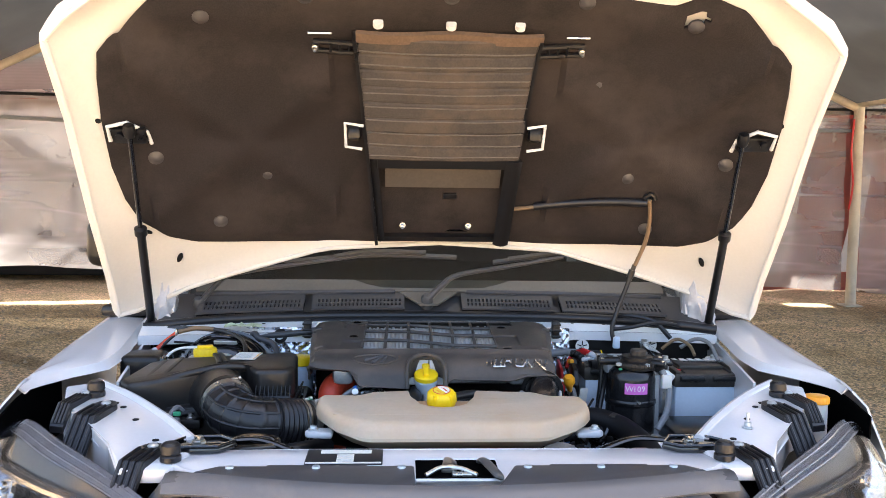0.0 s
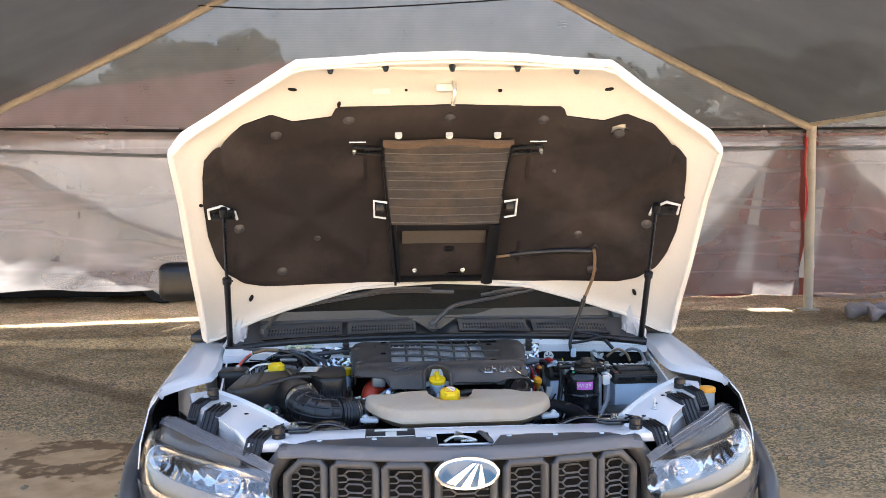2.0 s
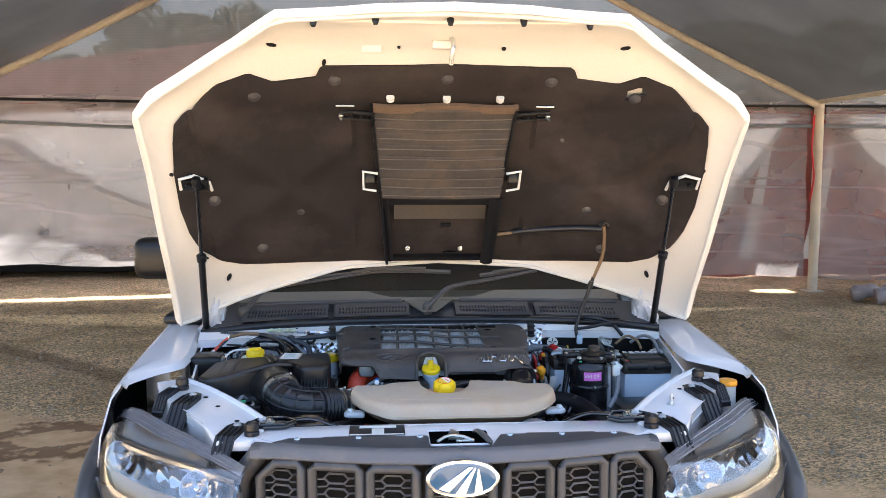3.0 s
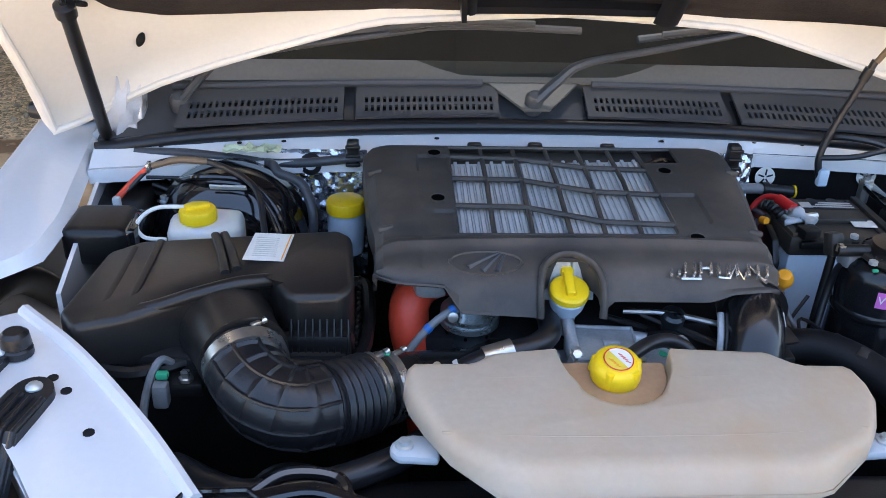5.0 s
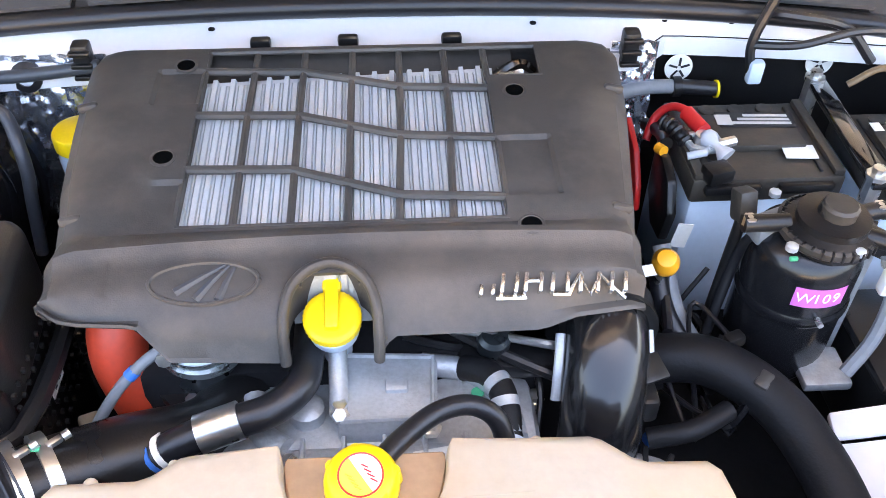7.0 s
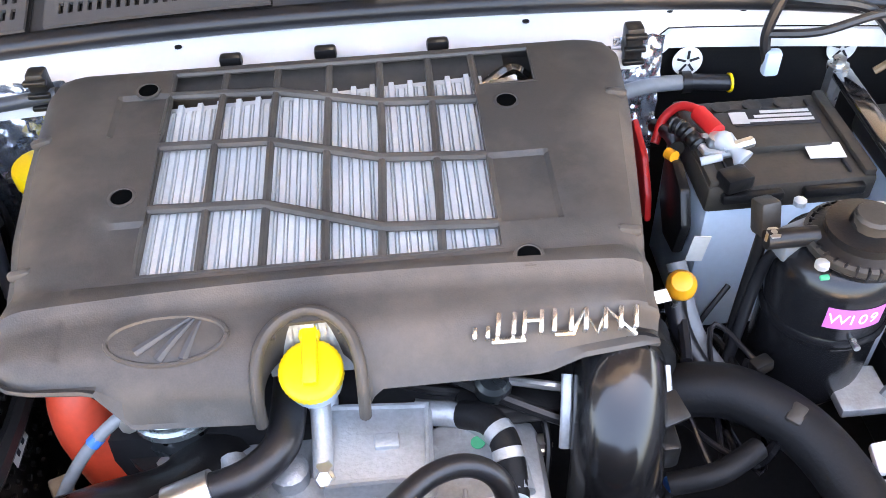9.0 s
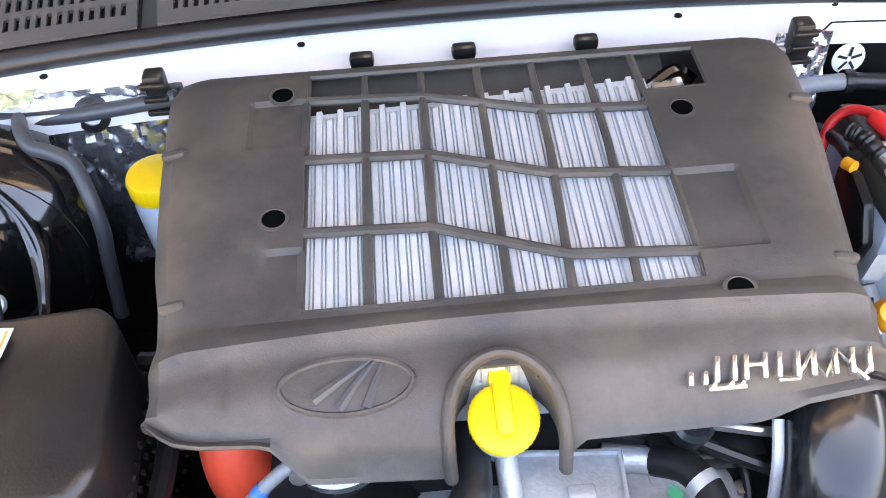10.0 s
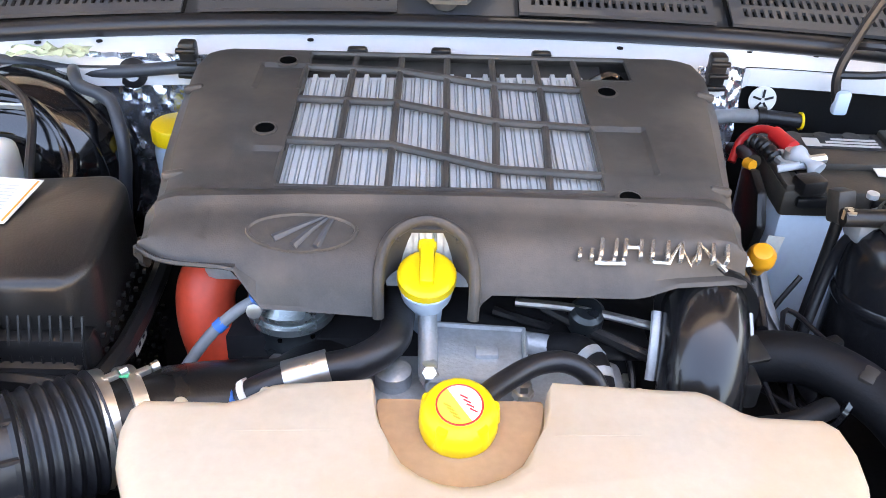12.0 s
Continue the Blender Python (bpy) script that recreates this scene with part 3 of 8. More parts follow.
def build_gravel():
    rnd = random.Random(4)
    vs, fs = [], []
    for _ in range(16000):
        x, y = rnd.uniform(-5, 6), 1.2 + 9.0 * rnd.random() ** 1.5
        if abs(x) < 0.95 and y < 6 or y + 0.34 * x < 4.4 and rnd.random() > 0.12:
            continue
        r = 0.008 + 0.015 * rnd.random() ** 3
        k = len(vs)
        z = ground_z(x, y)
        a0 = rnd.uniform(0, 6)
        vs.append((x, y, z + r * rnd.uniform(0.7, 1.2)))
        vs += [(x + r * rnd.uniform(0.7, 1.4) * math.cos(a0 + q), y + r * rnd.uniform(0.7, 1.4) * math.sin(a0 + q), z + r * rnd.uniform(-0.2, 0.4)) for q in (0, 1.26, 2.5, 3.77, 5.0)]
        fs += [(k, k + 1 + j, k + 1 + (j + 1) % 5) for j in range(5)]
    me = bpy.data.meshes.new("gravel")
    me.from_pydata(vs, [], fs)
    me.materials.append(M["stone"])
    tagged(new("gravel", me), "loose brown and grey gravel stones on the yard", "gravel", kind="stuff")


M["stone"] = mat("gravel_stone", (0.52, 0.42, 0.30), 0.9, var=0.5, scale=18, fine=60, bump=0.2, spec=0.2, piece=0.45)
build_gravel()

# ---- marquee round the truck ----
EAVE, RIDGE, BACK, SPAN = 2.48, 5.35, 10.6, 5.5
# lower edge of the sunlit zone on the back wall film
SUNLIT_EDGE = [(-11, 1.9), (-5.6, 2.06), (-4.91, 1.94), (-4.49, 1.63), (-3.61, 1.28), (-2.8, 0.98), (-1.5, 1.0), (2.6, 0.75), (3.77, 0.68), (4.34, 0.94), (4.55, 1.17), (4.92, 1.71), (5.18, 2.13), (5.3, 2.3), (5.72, 2.3), (5.84, 2.16), (6.12, 1.82), (6.6, 1.5), (7.5, 1.3), (11, 1.3)]


def roof_line(x):
    """Height of the canvas over x: two slopes that sag a little, and the next tents beyond the eaves."""
    k = abs((x + SPAN) % (2 * SPAN) - SPAN) / SPAN
    return RIDGE - (RIDGE - EAVE) * k - 0.12 * math.sin(math.pi * k)


def build_marquee():
    t = thing("marquee", (0, 5, 0), "large grey canvas marquee with cream poles and plastic film walls", "tent")
    front = 1.25
    for i, (a, b) in enumerate(((-SPAN, 0), (0, SPAN), (SPAN, 2 * SPAN), (-2 * SPAN, -SPAN))):
        def f(u, v, a=a, b=b):
            x, y = a + (b - a) * u, front + (BACK - front + 0.05) * v
            z = roof_line(min(max(x, a + 1e-4), b - 1e-4)) + 0.04 * math.sin(v * 14 + u * 3) * math.sin(math.pi * u)
            return x, y, z
        part("roof_panel", sheet(f, 24, 30, 0.004, way=(0, 0, -1)), "roof", t, "dark grey canvas roof panel")
    for a, b in ((-SPAN, 0), (SPAN, 0)):
        pts = [(a + (b - a) * k, BACK - 0.06, roof_line(a * 0.9999 + (b - a) * k) - 0.06) for k in (0.0, 0.15, 0.3, 0.5, 0.7, 0.85, 1.0)]
        part("rafter", tube(pts, 0.05, 12, 4), "post", t, "cream painted steel rafter")
    for x in (-SPAN, SPAN):
        part("post", lathe([(0.062, 0), (0.062, EAVE), (0.0, EAVE)], (x, BACK - 0.06, 0), 18), "post", t, "cream painted steel post")
        part("base_plate", box((x, BACK - 0.06, 0.012), (0.22, 0.22, 0.02), 0.004), "post", t)
        part("eave_rail", tube([(x, 1.25, EAVE), (x, BACK, EAVE)], 0.04, 10, 1), "post", t)
    # mesh gable over the back wall
    def gable(u, v):
        x = -SPAN + 2 * SPAN * u
        top = roof_line(min(max(x, -SPAN + 0.01), SPAN - 0.01)) - 0.02
        z = EAVE - 0.12 + (top - EAVE + 0.12) * v
        return x, BACK + 0.03 * math.sin(7 * u + 3 * v), z
    part("gable_net", sheet(gable, 40, 14, 0.003), "net", t, "grey see-through shade net in the gable")
    for s in (-1, 1):
        def side_gable(u, v, s=s):
            x = s * (SPAN + 0.02 + 2 * SPAN * 0.98 * u)
            top = roof_line(s * (SPAN + 0.02 + 2 * SPAN * 0.97 * u)) - 0.02
            return x, BACK + 0.02, EAVE - 0.12 + (top - EAVE + 0.12) * v
        part("gable_net", sheet(side_gable, 30, 8, 0.003), "net", t, "grey see-through shade net in the gable")
    # film wall: panels hung from a rail, gathered and creased
    for a, b, low, seed in ((-10.5, -5.55, 0.42, 1), (-5.45, -2.42, 0.40, 2), (-2.38, 1.6, 0.42, 3), (1.64, 5.4, 0.20, 4), (5.6, 10.5, 0.14, 5)):
        def film(u, v, a=a, b=b, low=low, seed=seed):
            x, z = a + (b - a) * u, low + (2.2 - low) * v
            droop = noise.noise((x * 0.9 + z * 1.3, z * 0.5 - x * 0.3, seed * 3.1))
            fold = noise.noise((x * 2.2 - z * 3.0, z * 0.8 + x * 0.5, seed * 7.7))
            crease = abs(noise.noise((x * 1.5 + z * 2.4, z * 0.7 - x * 0.9, seed * 1.9))) + 0.5 * abs(noise.noise((x * 3.1 - z * 4.2, z * 1.1 + x, seed * 5.3)))
            return x, BACK + 0.10 * droop + 0.05 * crease + 0.035 * fold + 0.02 * math.sin(9 * x) * v, z + 0.05 * noise.noise((x, 1, seed)) * (1 - v)
        part("film_wall", sheet(film, 96, 44, 0.002), "wall_film", t, "milky creased plastic film wall panel")
        # added white sheet that gives the film its sunlit upper zone
        def sunlit_zone(u, v, a=a, b=b, seed=seed):
            x = a + (b - a) * u
            low = lerp(SUNLIT_EDGE, x) + 0.02 * noise.noise((x * 2, 3, seed))
            return x, BACK + 0.27 + 0.03 * noise.noise((x * 1.4, v * 2, seed * 2.2)), low + (2.34 - low) * v
        part("film_lining", sheet(sunlit_zone, 70, 8, 0.002), "sunlit_sheet", t, "added white sheet that makes the upper film look sunlit")
        def valance(u, v, a=a, b=b, seed=seed):
            x, z = a + (b - a) * u, 2.14 + 0.34 * v
            return x, BACK - 0.02 - 0.05 * (1 - v) * abs(math.sin(4 * x + seed)) + 0.03 * noise.noise((x * 6, z * 2, seed)), z + 0.03 * math.sin(1.7 * x + seed)
        part("valance", sheet(valance, 70, 6, 0.002), "wall_film", t, "gathered film valance under the eave")
    part("wall_rope", tube([(-10, BACK - 0.06, 2.30), (-5.5, BACK - 0.06, 2.2), (-2.5, BACK - 0.06, 2.10), (1.5, BACK - 0.06, 2.12), (5.45, BACK - 0.06, 2.16), (10, BACK - 0.06, 2.1)], 0.022, 8, 6), "tube", t, "grey webbing along the film wall")
    part("hem", tube([(-10, BACK - 0.03, 2.5), (-5.5, BACK - 0.03, 2.46), (0, BACK - 0.03, 2.40), (5.45, BACK - 0.03, 2.42), (10, BACK - 0.03, 2.44)], 0.018, 8, 6), "dark", t)
    part("seam", tube([(-2.40, BACK - 0.05, 2.1), (-2.42, BACK - 0.07, 1.5), (-2.36, BACK - 0.05, 0.9), (-2.36, BACK - 0.04, 0.42)], 0.012, 6, 5), "dark", t)
    part("stay_rope", tube([(-3.4, BACK - 0.1, 4.02), (-1.0, BACK - 0.1, 3.93), (2.3, BACK - 0.1, 4.12)], 0.009, 6, 5), "dark", t)
    part("post_strap", tube([(5.42, BACK - 0.1, 2.3), (5.40, BACK - 0.1, 1.9), (5.44, BACK - 0.1, 1.5), (5.40, BACK - 0.1, 1.2)], 0.012, 6, 4), "redp", t, "red strap tied to the post")


build_marquee()


# ---- behind the film wall ----
def build_red_tent():
    t = thing("red_marquee", (0, 14.5, 0), "red canvas marquee standing behind the film wall", "tent")
    def roof(u, v):
        x = -11 + 15 * u
        hip = min(1.0, max(0.0, (x + 11) / 9.5)) ** 0.8
        y = 12.3 + 4.5 * v
        return x, y, 2.5 + (0.1 + 1.6 * hip) * math.sin(v * math.pi / 2) + 0.03 * math.sin(14 * v)
    part("roof", sheet(roof, 50, 24, 0.01), "redcloth", t, "faded red canvas roof with ribs")
    def wall(u, v):
        x = (2.3 + 2.9 * v ** 1.4) * (1 - u) + 11.5 * u
        return x, 12.0 + 0.1 * math.sin(6 * x) + 0.15 * u, 0.02 + 2.48 * v
    part("wall", sheet(wall, 60, 6, 0.006), "redcloth", t, "red canvas side wall")
    def edge(x):
        return 10.86 + 0.5 * (2.4 - max(lerp(SUNLIT_EDGE, x - 0.02), lerp(SUNLIT_EDGE, x - 0.3))) + 0.02 * noise.noise((x * 3, 2.0, 1.0))
    def gap(x):
        return min(11.95, 11.40 + 0.187 * max(x + 4.4, -2.0)) + 0.05 * noise.noise((x * 2.3, 4.0, 6.0))
    def rim(x):
        return min(12.34, gap(x) + 0.34 + 0.05 * noise.noise((x * 3.1, 1.0, 9.0)))
    # added overhead sheets; their gaps shape the sun on film and ground
    for a, b, near, far in (
        (-11.5, 12.0, lambda x: 10.58, lambda x: 10.93), (-11.5, 1.4, edge, gap), (-11.5, 1.4, rim, lambda x: 12.38),
        (1.4, 12.0, edge, lambda x: 11.63), (1.4, 5.15, lambda x: 11.63, lambda x: 13.5), (5.7, 12.0, lambda x: 11.63, lambda x: 13.5), (5.15, 5.7, lambda x: 12.0, lambda x: 13.5),
    ):
        def awning(u, v, a=a, b=b, near=near, far=far):
            x = a + (b - a) * u
            return x, near(x) + (far(x) - near(x)) * v, 2.40 - 0.02 * math.sin(x * 0.7)
        part("awning", sheet(awning, 60, 3, 0.006), "redcloth", t, "added red sheet that blocks sun behind the film wall")
    for x in (4.15, 5.15, 6.1):
        part("band", prism([(x - 0.14, 0.3), (x + 0.1, 0.3), (x + 0.32, 2.0), (x + 0.22, 2.0)], 11.80, 11.815, "y"), "white", t, "pale band on the red canvas")
    for x in (-10.5, -2.2, 3.9):
        part("post", lathe([(0.05, 0), (0.05, 2.56), (0, 2.56)], (x, 12.42, 0), 12), "post", t)


build_red_tent()


def wheel_parts(t, x, y, z, r, w, axis, seg=28):
    tyre = part("wheel", lathe([(r * 0.62, -w / 2), (r * 0.93, -w / 2), (r, -w * 0.32), (r, w * 0.32), (r * 0.93, w / 2), (r * 0.62, w / 2), (r * 0.58, 0), (r * 0.62, -w / 2)], (x, y, z), seg, axis), "tyre", t, "black rubber tyre")
    part("rim", lathe([(0, -w * 0.28), (r * 0.2, -w * 0.3), (r * 0.25, -w * 0.2), (r * 0.55, -w * 0.2), (r * 0.62, -w * 0.42), (r * 0.62, w * 0.3), (0, w * 0.3)], (x, y, z), seg, axis), "alu", tyre, "grey steel rim")


def build_van():
    t = thing("van", (-5.2, 13.3, 0), "white panel van parked behind the film wall", "van")
    prof = [(-8.3, 0.5), (-2.7, 0.48), (-2.45, 0.75), (-2.5, 1.15), (-3.3, 1.35), (-3.95, 1.95), (-4.3, 2.08), (-8.2, 2.12), (-8.35, 1.9)]
    part("body", prism(prof, 12.35, 14.2, "y", 0.07, 3), "van", t, "dusty white van body")
    part("underbody", box((-5.5, 13.3, 0.30), (5.4, 1.5, 0.42), 0.05), "dark", t, "dark underside of the van")
    part("door_seam", box((-4.6, 12.346, 1.25), (0.02, 0.012, 1.3), 0.003), "dark", t)
    part("belt_line", box((-5.6, 12.345, 1.12), (5.0, 0.014, 0.03), 0.005), "van", t)
    part("side_window", prism([(-4.1, 1.42), (-3.5, 1.42), (-3.95, 1.86), (-4.1, 1.86)], 12.335, 12.352, "y", 0.004, 1), "gloss", t)
    part("bumper", box((-2.5, 13.27, 0.55), (0.22, 1.8, 0.22), 0.05), "plastic", t)
    part("sill", box((-5.4, 12.36, 0.5), (3.4, 0.06, 0.12), 0.02), "plastic", t)
    part("number_recess", box((-5.05, 12.345, 0.66), (0.3, 0.012, 0.16), 0.004), "grey", t)
    for x in (-3.45, -7.2):
        wheel_parts(t, x, 12.5, 0.33, 0.33, 0.22, (0, -1, 0))
        wheel_parts(t, x, 14.05, 0.33, 0.33, 0.22, (0, 1, 0))


build_van()


def build_parked_car():
    t = thing("parked_car", (2.2, 13.2, 0), "pale car parked behind the film wall", "car")
    prof = [(-1.2, 0.42), (4.55, 0.42), (4.6, 0.72), (3.6, 0.95), (2.6, 1.5), (0.3, 1.55), (-0.8, 1.0), (-1.25, 0.85)]
    part("body", prism(prof, 12.7, 14.3, "y", 0.06, 3), "van", t, "pale car body")
    part("underbody", box((1.7, 13.5, 0.26), (5.2, 1.3, 0.34), 0.04), "dark", t, "dark underside of the car")
    part("bumper", tube([(4.45, 12.68, 0.46), (4.66, 12.8, 0.46), (4.68, 14.2, 0.46)], 0.05, 8, 3), "white", t)
    for x in (-0.3, 3.6):
        wheel_parts(t, x, 12.82, 0.31, 0.31, 0.2, (0, -1, 0))


build_parked_car()


def build_tarp():
    t = thing("rolled_tarp", (6.4, 9.6, 0), "crumpled grey plastic tarp rolled up on the gravel", "tarp")
    rnd = random.Random(9)
    for k in range(7):
        x0, y0 = 5.9 + 0.18 * k, 9.75 - 0.22 * (k % 3)
        pts = [(x0 - 0.3, y0, 0.08), (x0, y0 - 0.08, 0.13 + 0.03 * rnd.random()), (x0 + 0.3, y0 + 0.05, 0.08), (x0 + 0.6, y0, 0.07)]
        part("fold", tube(pts, 0.12, 14, 9, rr=lambda q, k=k: 0.6 + 0.25 * math.sin(13 * q + 2 * k) + 0.15 * math.sin(31 * q)), "tarp", t)


M["tarp"] = mat("tarp_plastic", (0.36, 0.31, 0.31), 0.45, var=0.3, scale=9, fine=40, bump=0.6)
build_tarp()


# ---- trees far behind ----
def leaf_cloud(rnd, centre, radius, n, size):
    vs, fs = [], []
    for _ in range(n):
        while True:
            p = Vector((rnd.uniform(-1, 1), rnd.uniform(-1, 1), rnd.uniform(-1, 1)))
            if 0.25 < p.length < 1:
                break
        p = Vector(centre) + Vector((p.x * radius[0], p.y * radius[1], p.z * radius[2]))
        d = Vector((rnd.uniform(-1, 1), rnd.uniform(-1, 1), rnd.uniform(-1, 1))).normalized()
        s = d.orthogonal().normalized()
        l = size * rnd.uniform(0.6, 1.3)
        k = len(vs)
        vs += [p - d * l, p + s * l * 0.4, p + d * l, p - s * l * 0.4]
        fs.append((k, k + 1, k + 2, k + 3))
    return vs, fs


def build_tree(x, y, h, w, seed):
    rnd = random.Random(seed)
    t = thing("tree", (x, y, 0), "leafy green tree standing far behind the marquee", "tree", "trees behind the marquee")
    bm = tube([(x, y, 0), (x + 0.1, y, h * 0.25), (x - 0.1, y + 0.1, h * 0.5), (x, y, h * 0.85)], 0.045 * h, 9, 5, rr=lambda q: 1.1 - 0.9 * q)
    tips = []
    for k in range(7):
        a, z0 = k * 2.4 + rnd.random(), h * (0.3 + 0.08 * k)
        tip = (x + w * 0.7 * math.cos(a), y + w * 0.7 * math.sin(a), min(h * 0.9, z0 + h * rnd.uniform(0.1, 0.3)))
        tips.append(tip)
        tube([(x, y, z0), (x + w * 0.3 * math.cos(a), y + w * 0.3 * math.sin(a), z0 + 0.06 * h), tip], 0.018 * h, 6, 4, bm, rr=lambda q: 1 - 0.8 * q)
    part("trunk", bm, "bark", t, "brown trunk with limbs")
    vs, fs = [], []
    for c in tips + [(x, y, h * 0.85), (x, y, h * 0.65)]:
        v, f = leaf_cloud(rnd, c, (w * rnd.uniform(0.35, 0.55), w * 0.45, h * rnd.uniform(0.1, 0.16)), 700, 0.20)
        fs += [tuple(i + len(vs) for i in q) for q in f]
        vs += v
    me = bpy.data.meshes.new("crown")
    me.from_pydata([Vector(v) - Vector((x, y, 0)) for v in vs], [], fs)
    me.materials.append(M["leaf"])
    ob = new("crown", me)
    ob.parent = t
    ORG[ob] = ORG[t]


for spec in ((-7.0, 32, 7.4, 2.8, 1), (-14, 34, 6.0, 3.4, 2), (-19, 36, 6.6, 3.6, 3), (-1, 38, 6.2, 3.6, 4), (9, 34, 6.6, 3.4, 5), (15, 33, 7.0, 3.6, 6), (3.5, 36, 6.0, 3.4, 7)):
    build_tree(*spec)

# ---- the pickup truck ----
truck = thing("pickup_truck", (0, 3.2, 0), "white pickup truck with its bonnet propped open on gas struts", "truck")
CX = 0.014
PROFILE = [(1.05, 2.38), (1.18, 2.34), (1.25, 2.30), (1.40, 2.19), (1.62, 2.05), (1.80, 1.90), (1.945, 1.72), (2.01, 1.58), (2.03, 1.50)]


def hood_at(x, z, off=0.0):
    """A point of the raised bonnet's inner side at that breadth and height; off is towards the engine."""
    y = lerp(PROFILE, z) - 0.24 * x * x - 1.6 * max(0.0, abs(x) - 0.66) ** 2
    dy = (lerp(PROFILE, z + 0.03) - lerp(PROFILE, z - 0.03)) / 0.06
    n = Vector((-0.48 * x, -1, dy)).normalized()
    return Vector((x + CX, y, z)) + n * off


HOOD_TOP = [(0.0, 2.02), (0.18, 2.016), (0.423, 2.001), (0.546, 1.942), (0.664, 1.876), (0.752, 1.826), (0.802, 1.774), (0.846, 1.734)]
HOOD_LOW = [(0.0, 1.345), (0.298, 1.329), (0.537, 1.26), (0.646, 1.223), (0.769, 1.165), (0.846, 1.152)]
PAD_TOP = [(0.0, 1.912), (0.332, 1.903), (0.348, 1.878), (0.457, 1.864), (0.515, 1.881), (0.602, 1.852), (0.695, 1.784), (0.727, 1.75), (0.749, 1.602)]
PAD_LOW = [(0.0, 1.346), (0.602, 1.347), (0.657, 1.36), (0.713, 1.4), (0.74, 1.468), (0.749, 1.554)]


def build_hood():
    def inner(u, v):
        x = (2 * u - 1) * 0.800
        ax = abs(x)
        z = lerp(HOOD_LOW, ax) + (lerp(HOOD_TOP, ax) - lerp(HOOD_LOW, ax)) * v
        rim = min(1.0, min(v, 1 - v) / 0.045, (0.800 - ax) / 0.035)
        return hood_at(x, z, 0.012 - 0.014 * rim)
    hood = part("bonnet", sheet(inner, 72, 56, 0.022), "primer", truck, "cream-white painted inner side of the open bonnet")
    # rolled hem along the outline
    xs = [-0.800 + 1.600 * i / 40 for i in range(41)]
    ring = [hood_at(x, lerp(HOOD_TOP, abs(x)) - 0.004, 0.012) for x in xs]
    part("hem", tube(ring, 0.006, 8, 1), "primer", hood)
    ring = [hood_at(x, lerp(HOOD_LOW, abs(x)) + 0.004, 0.012) for x in xs]
    part("hem", tube(ring, 0.006, 8, 1), "primer", hood)
    for s in (-1, 1):
        part("hem", tube([hood_at(s * 0.797, 1.168 + 0.603 * k / 12, 0.012) for k in range(13)], 0.006, 8, 1), "primer", hood)
    part("pressing", tube([hood_at(-0.4 + 0.02 * k, 1.995, -0.004) for k in range(41)], 0.012, 8, 1), "primer", hood)
    # felt pad with pressed ridges
    def pad(u, v):
        x = (2 * u - 1) * 0.746
        ax = abs(x)
        lo, hi = lerp(PAD_LOW, ax), lerp(PAD_TOP, ax)
        z = lo + (hi - lo) * v
        edge = min(1.0, min(v, 1 - v) / 0.05, (0.746 - ax) / 0.03)
        d1 = abs((z - 1.60) - 0.75 * (ax - 0.45)) / 0.05
        d2 = abs((z - 1.60) + 0.75 * (ax - 0.45)) / 0.05
        ridge = 0.017 * max(math.exp(-d1 * d1), math.exp(-d2 * d2)) * (1 if 0.26 < ax < 0.68 else 0)
        wob = 0.004 * noise.noise((x * 7, z * 7, 1))
        return hood_at(x, z, 0.004 + 0.010 * edge + ridge + wob)
    def hole(i, j):
        x, z = (2 * (i + 0.5) / 120 - 1) * 0.746, 0
        lo, hi = lerp(PAD_LOW, abs(x)), lerp(PAD_TOP, abs(x))
        z = lo + (hi - lo) * (j + 0.5) / 80
        return ((x - 0.505) / 0.024) ** 2 + ((z - 1.847) / 0.012) ** 2 < 1
    insulation = part("insulation_pad", sheet(pad, 120, 80, 0.008, skip=hole), "pad", truck, "dark brown felt insulation pad")
    for x, z in ((-0.509, 1.836), (-0.655, 1.765), (-0.327, 1.729), (-0.655, 1.553), (-0.414, 1.522), (-0.298, 1.878), (0.278, 1.878), (0.000, 1.885), (0.337, 1.729), (0.509, 1.836), (0.655, 1.765), (0.655, 1.553), (0.443, 1.522), (-0.537, 1.406), (0.509, 1.396)):
        p, n = hood_at(x, z, 0.013), (hood_at(x, z, 0.02) - hood_at(x, z, 0.0))
        part("push_clip", lathe([(0, 0.009), (0.006, 0.009), (0.010, 0.006), (0.017, 0.003), (0.017, -0.003), (0, -0.004)], p, 16, n), "clip", insulation)
    # bump stops, openings and striker along the front edge
    for x, z in ((-0.337, 1.992), (-0.189, 1.999), (-0.008, 2.000), (0.170, 1.999), (0.332, 1.992)):
        p, n = hood_at(x, z + 0.006, 0.014), hood_at(x, z, 1) - hood_at(x, z, 0)
        part("rubber_stop", lathe([(0, 0.010), (0.006, 0.010), (0.009, 0.0), (0.009, -0.006), (0, -0.006)], p, 12, n), "rubber", hood)
    for x, z, a, b in ((-0.447, 1.945, 0.013, 0.006), (0.447, 1.945, 0.013, 0.006), (-0.322, 1.910, 0.005, 0.01), (-0.130, 1.947, 0.004, 0.004), (0.140, 1.946, 0.006, 0.006), (-0.541, 1.931, 0.006, 0.004), (0.546, 1.931, 0.006, 0.004), (-0.637, 1.877, 0.005, 0.004), (0.651, 1.876, 0.005, 0.004), (0.744, 1.631, 0.006, 0.005), (-0.752, 1.621, 0.006, 0.005), (-0.704, 1.372, 0.012, 0.004), (-0.646, 1.304, 0.006, 0.014), (0.664, 1.303, 0.006, 0.014)):
        p, n = hood_at(x, z, 0.0005), hood_at(x, z, 1) - hood_at(x, z, 0)
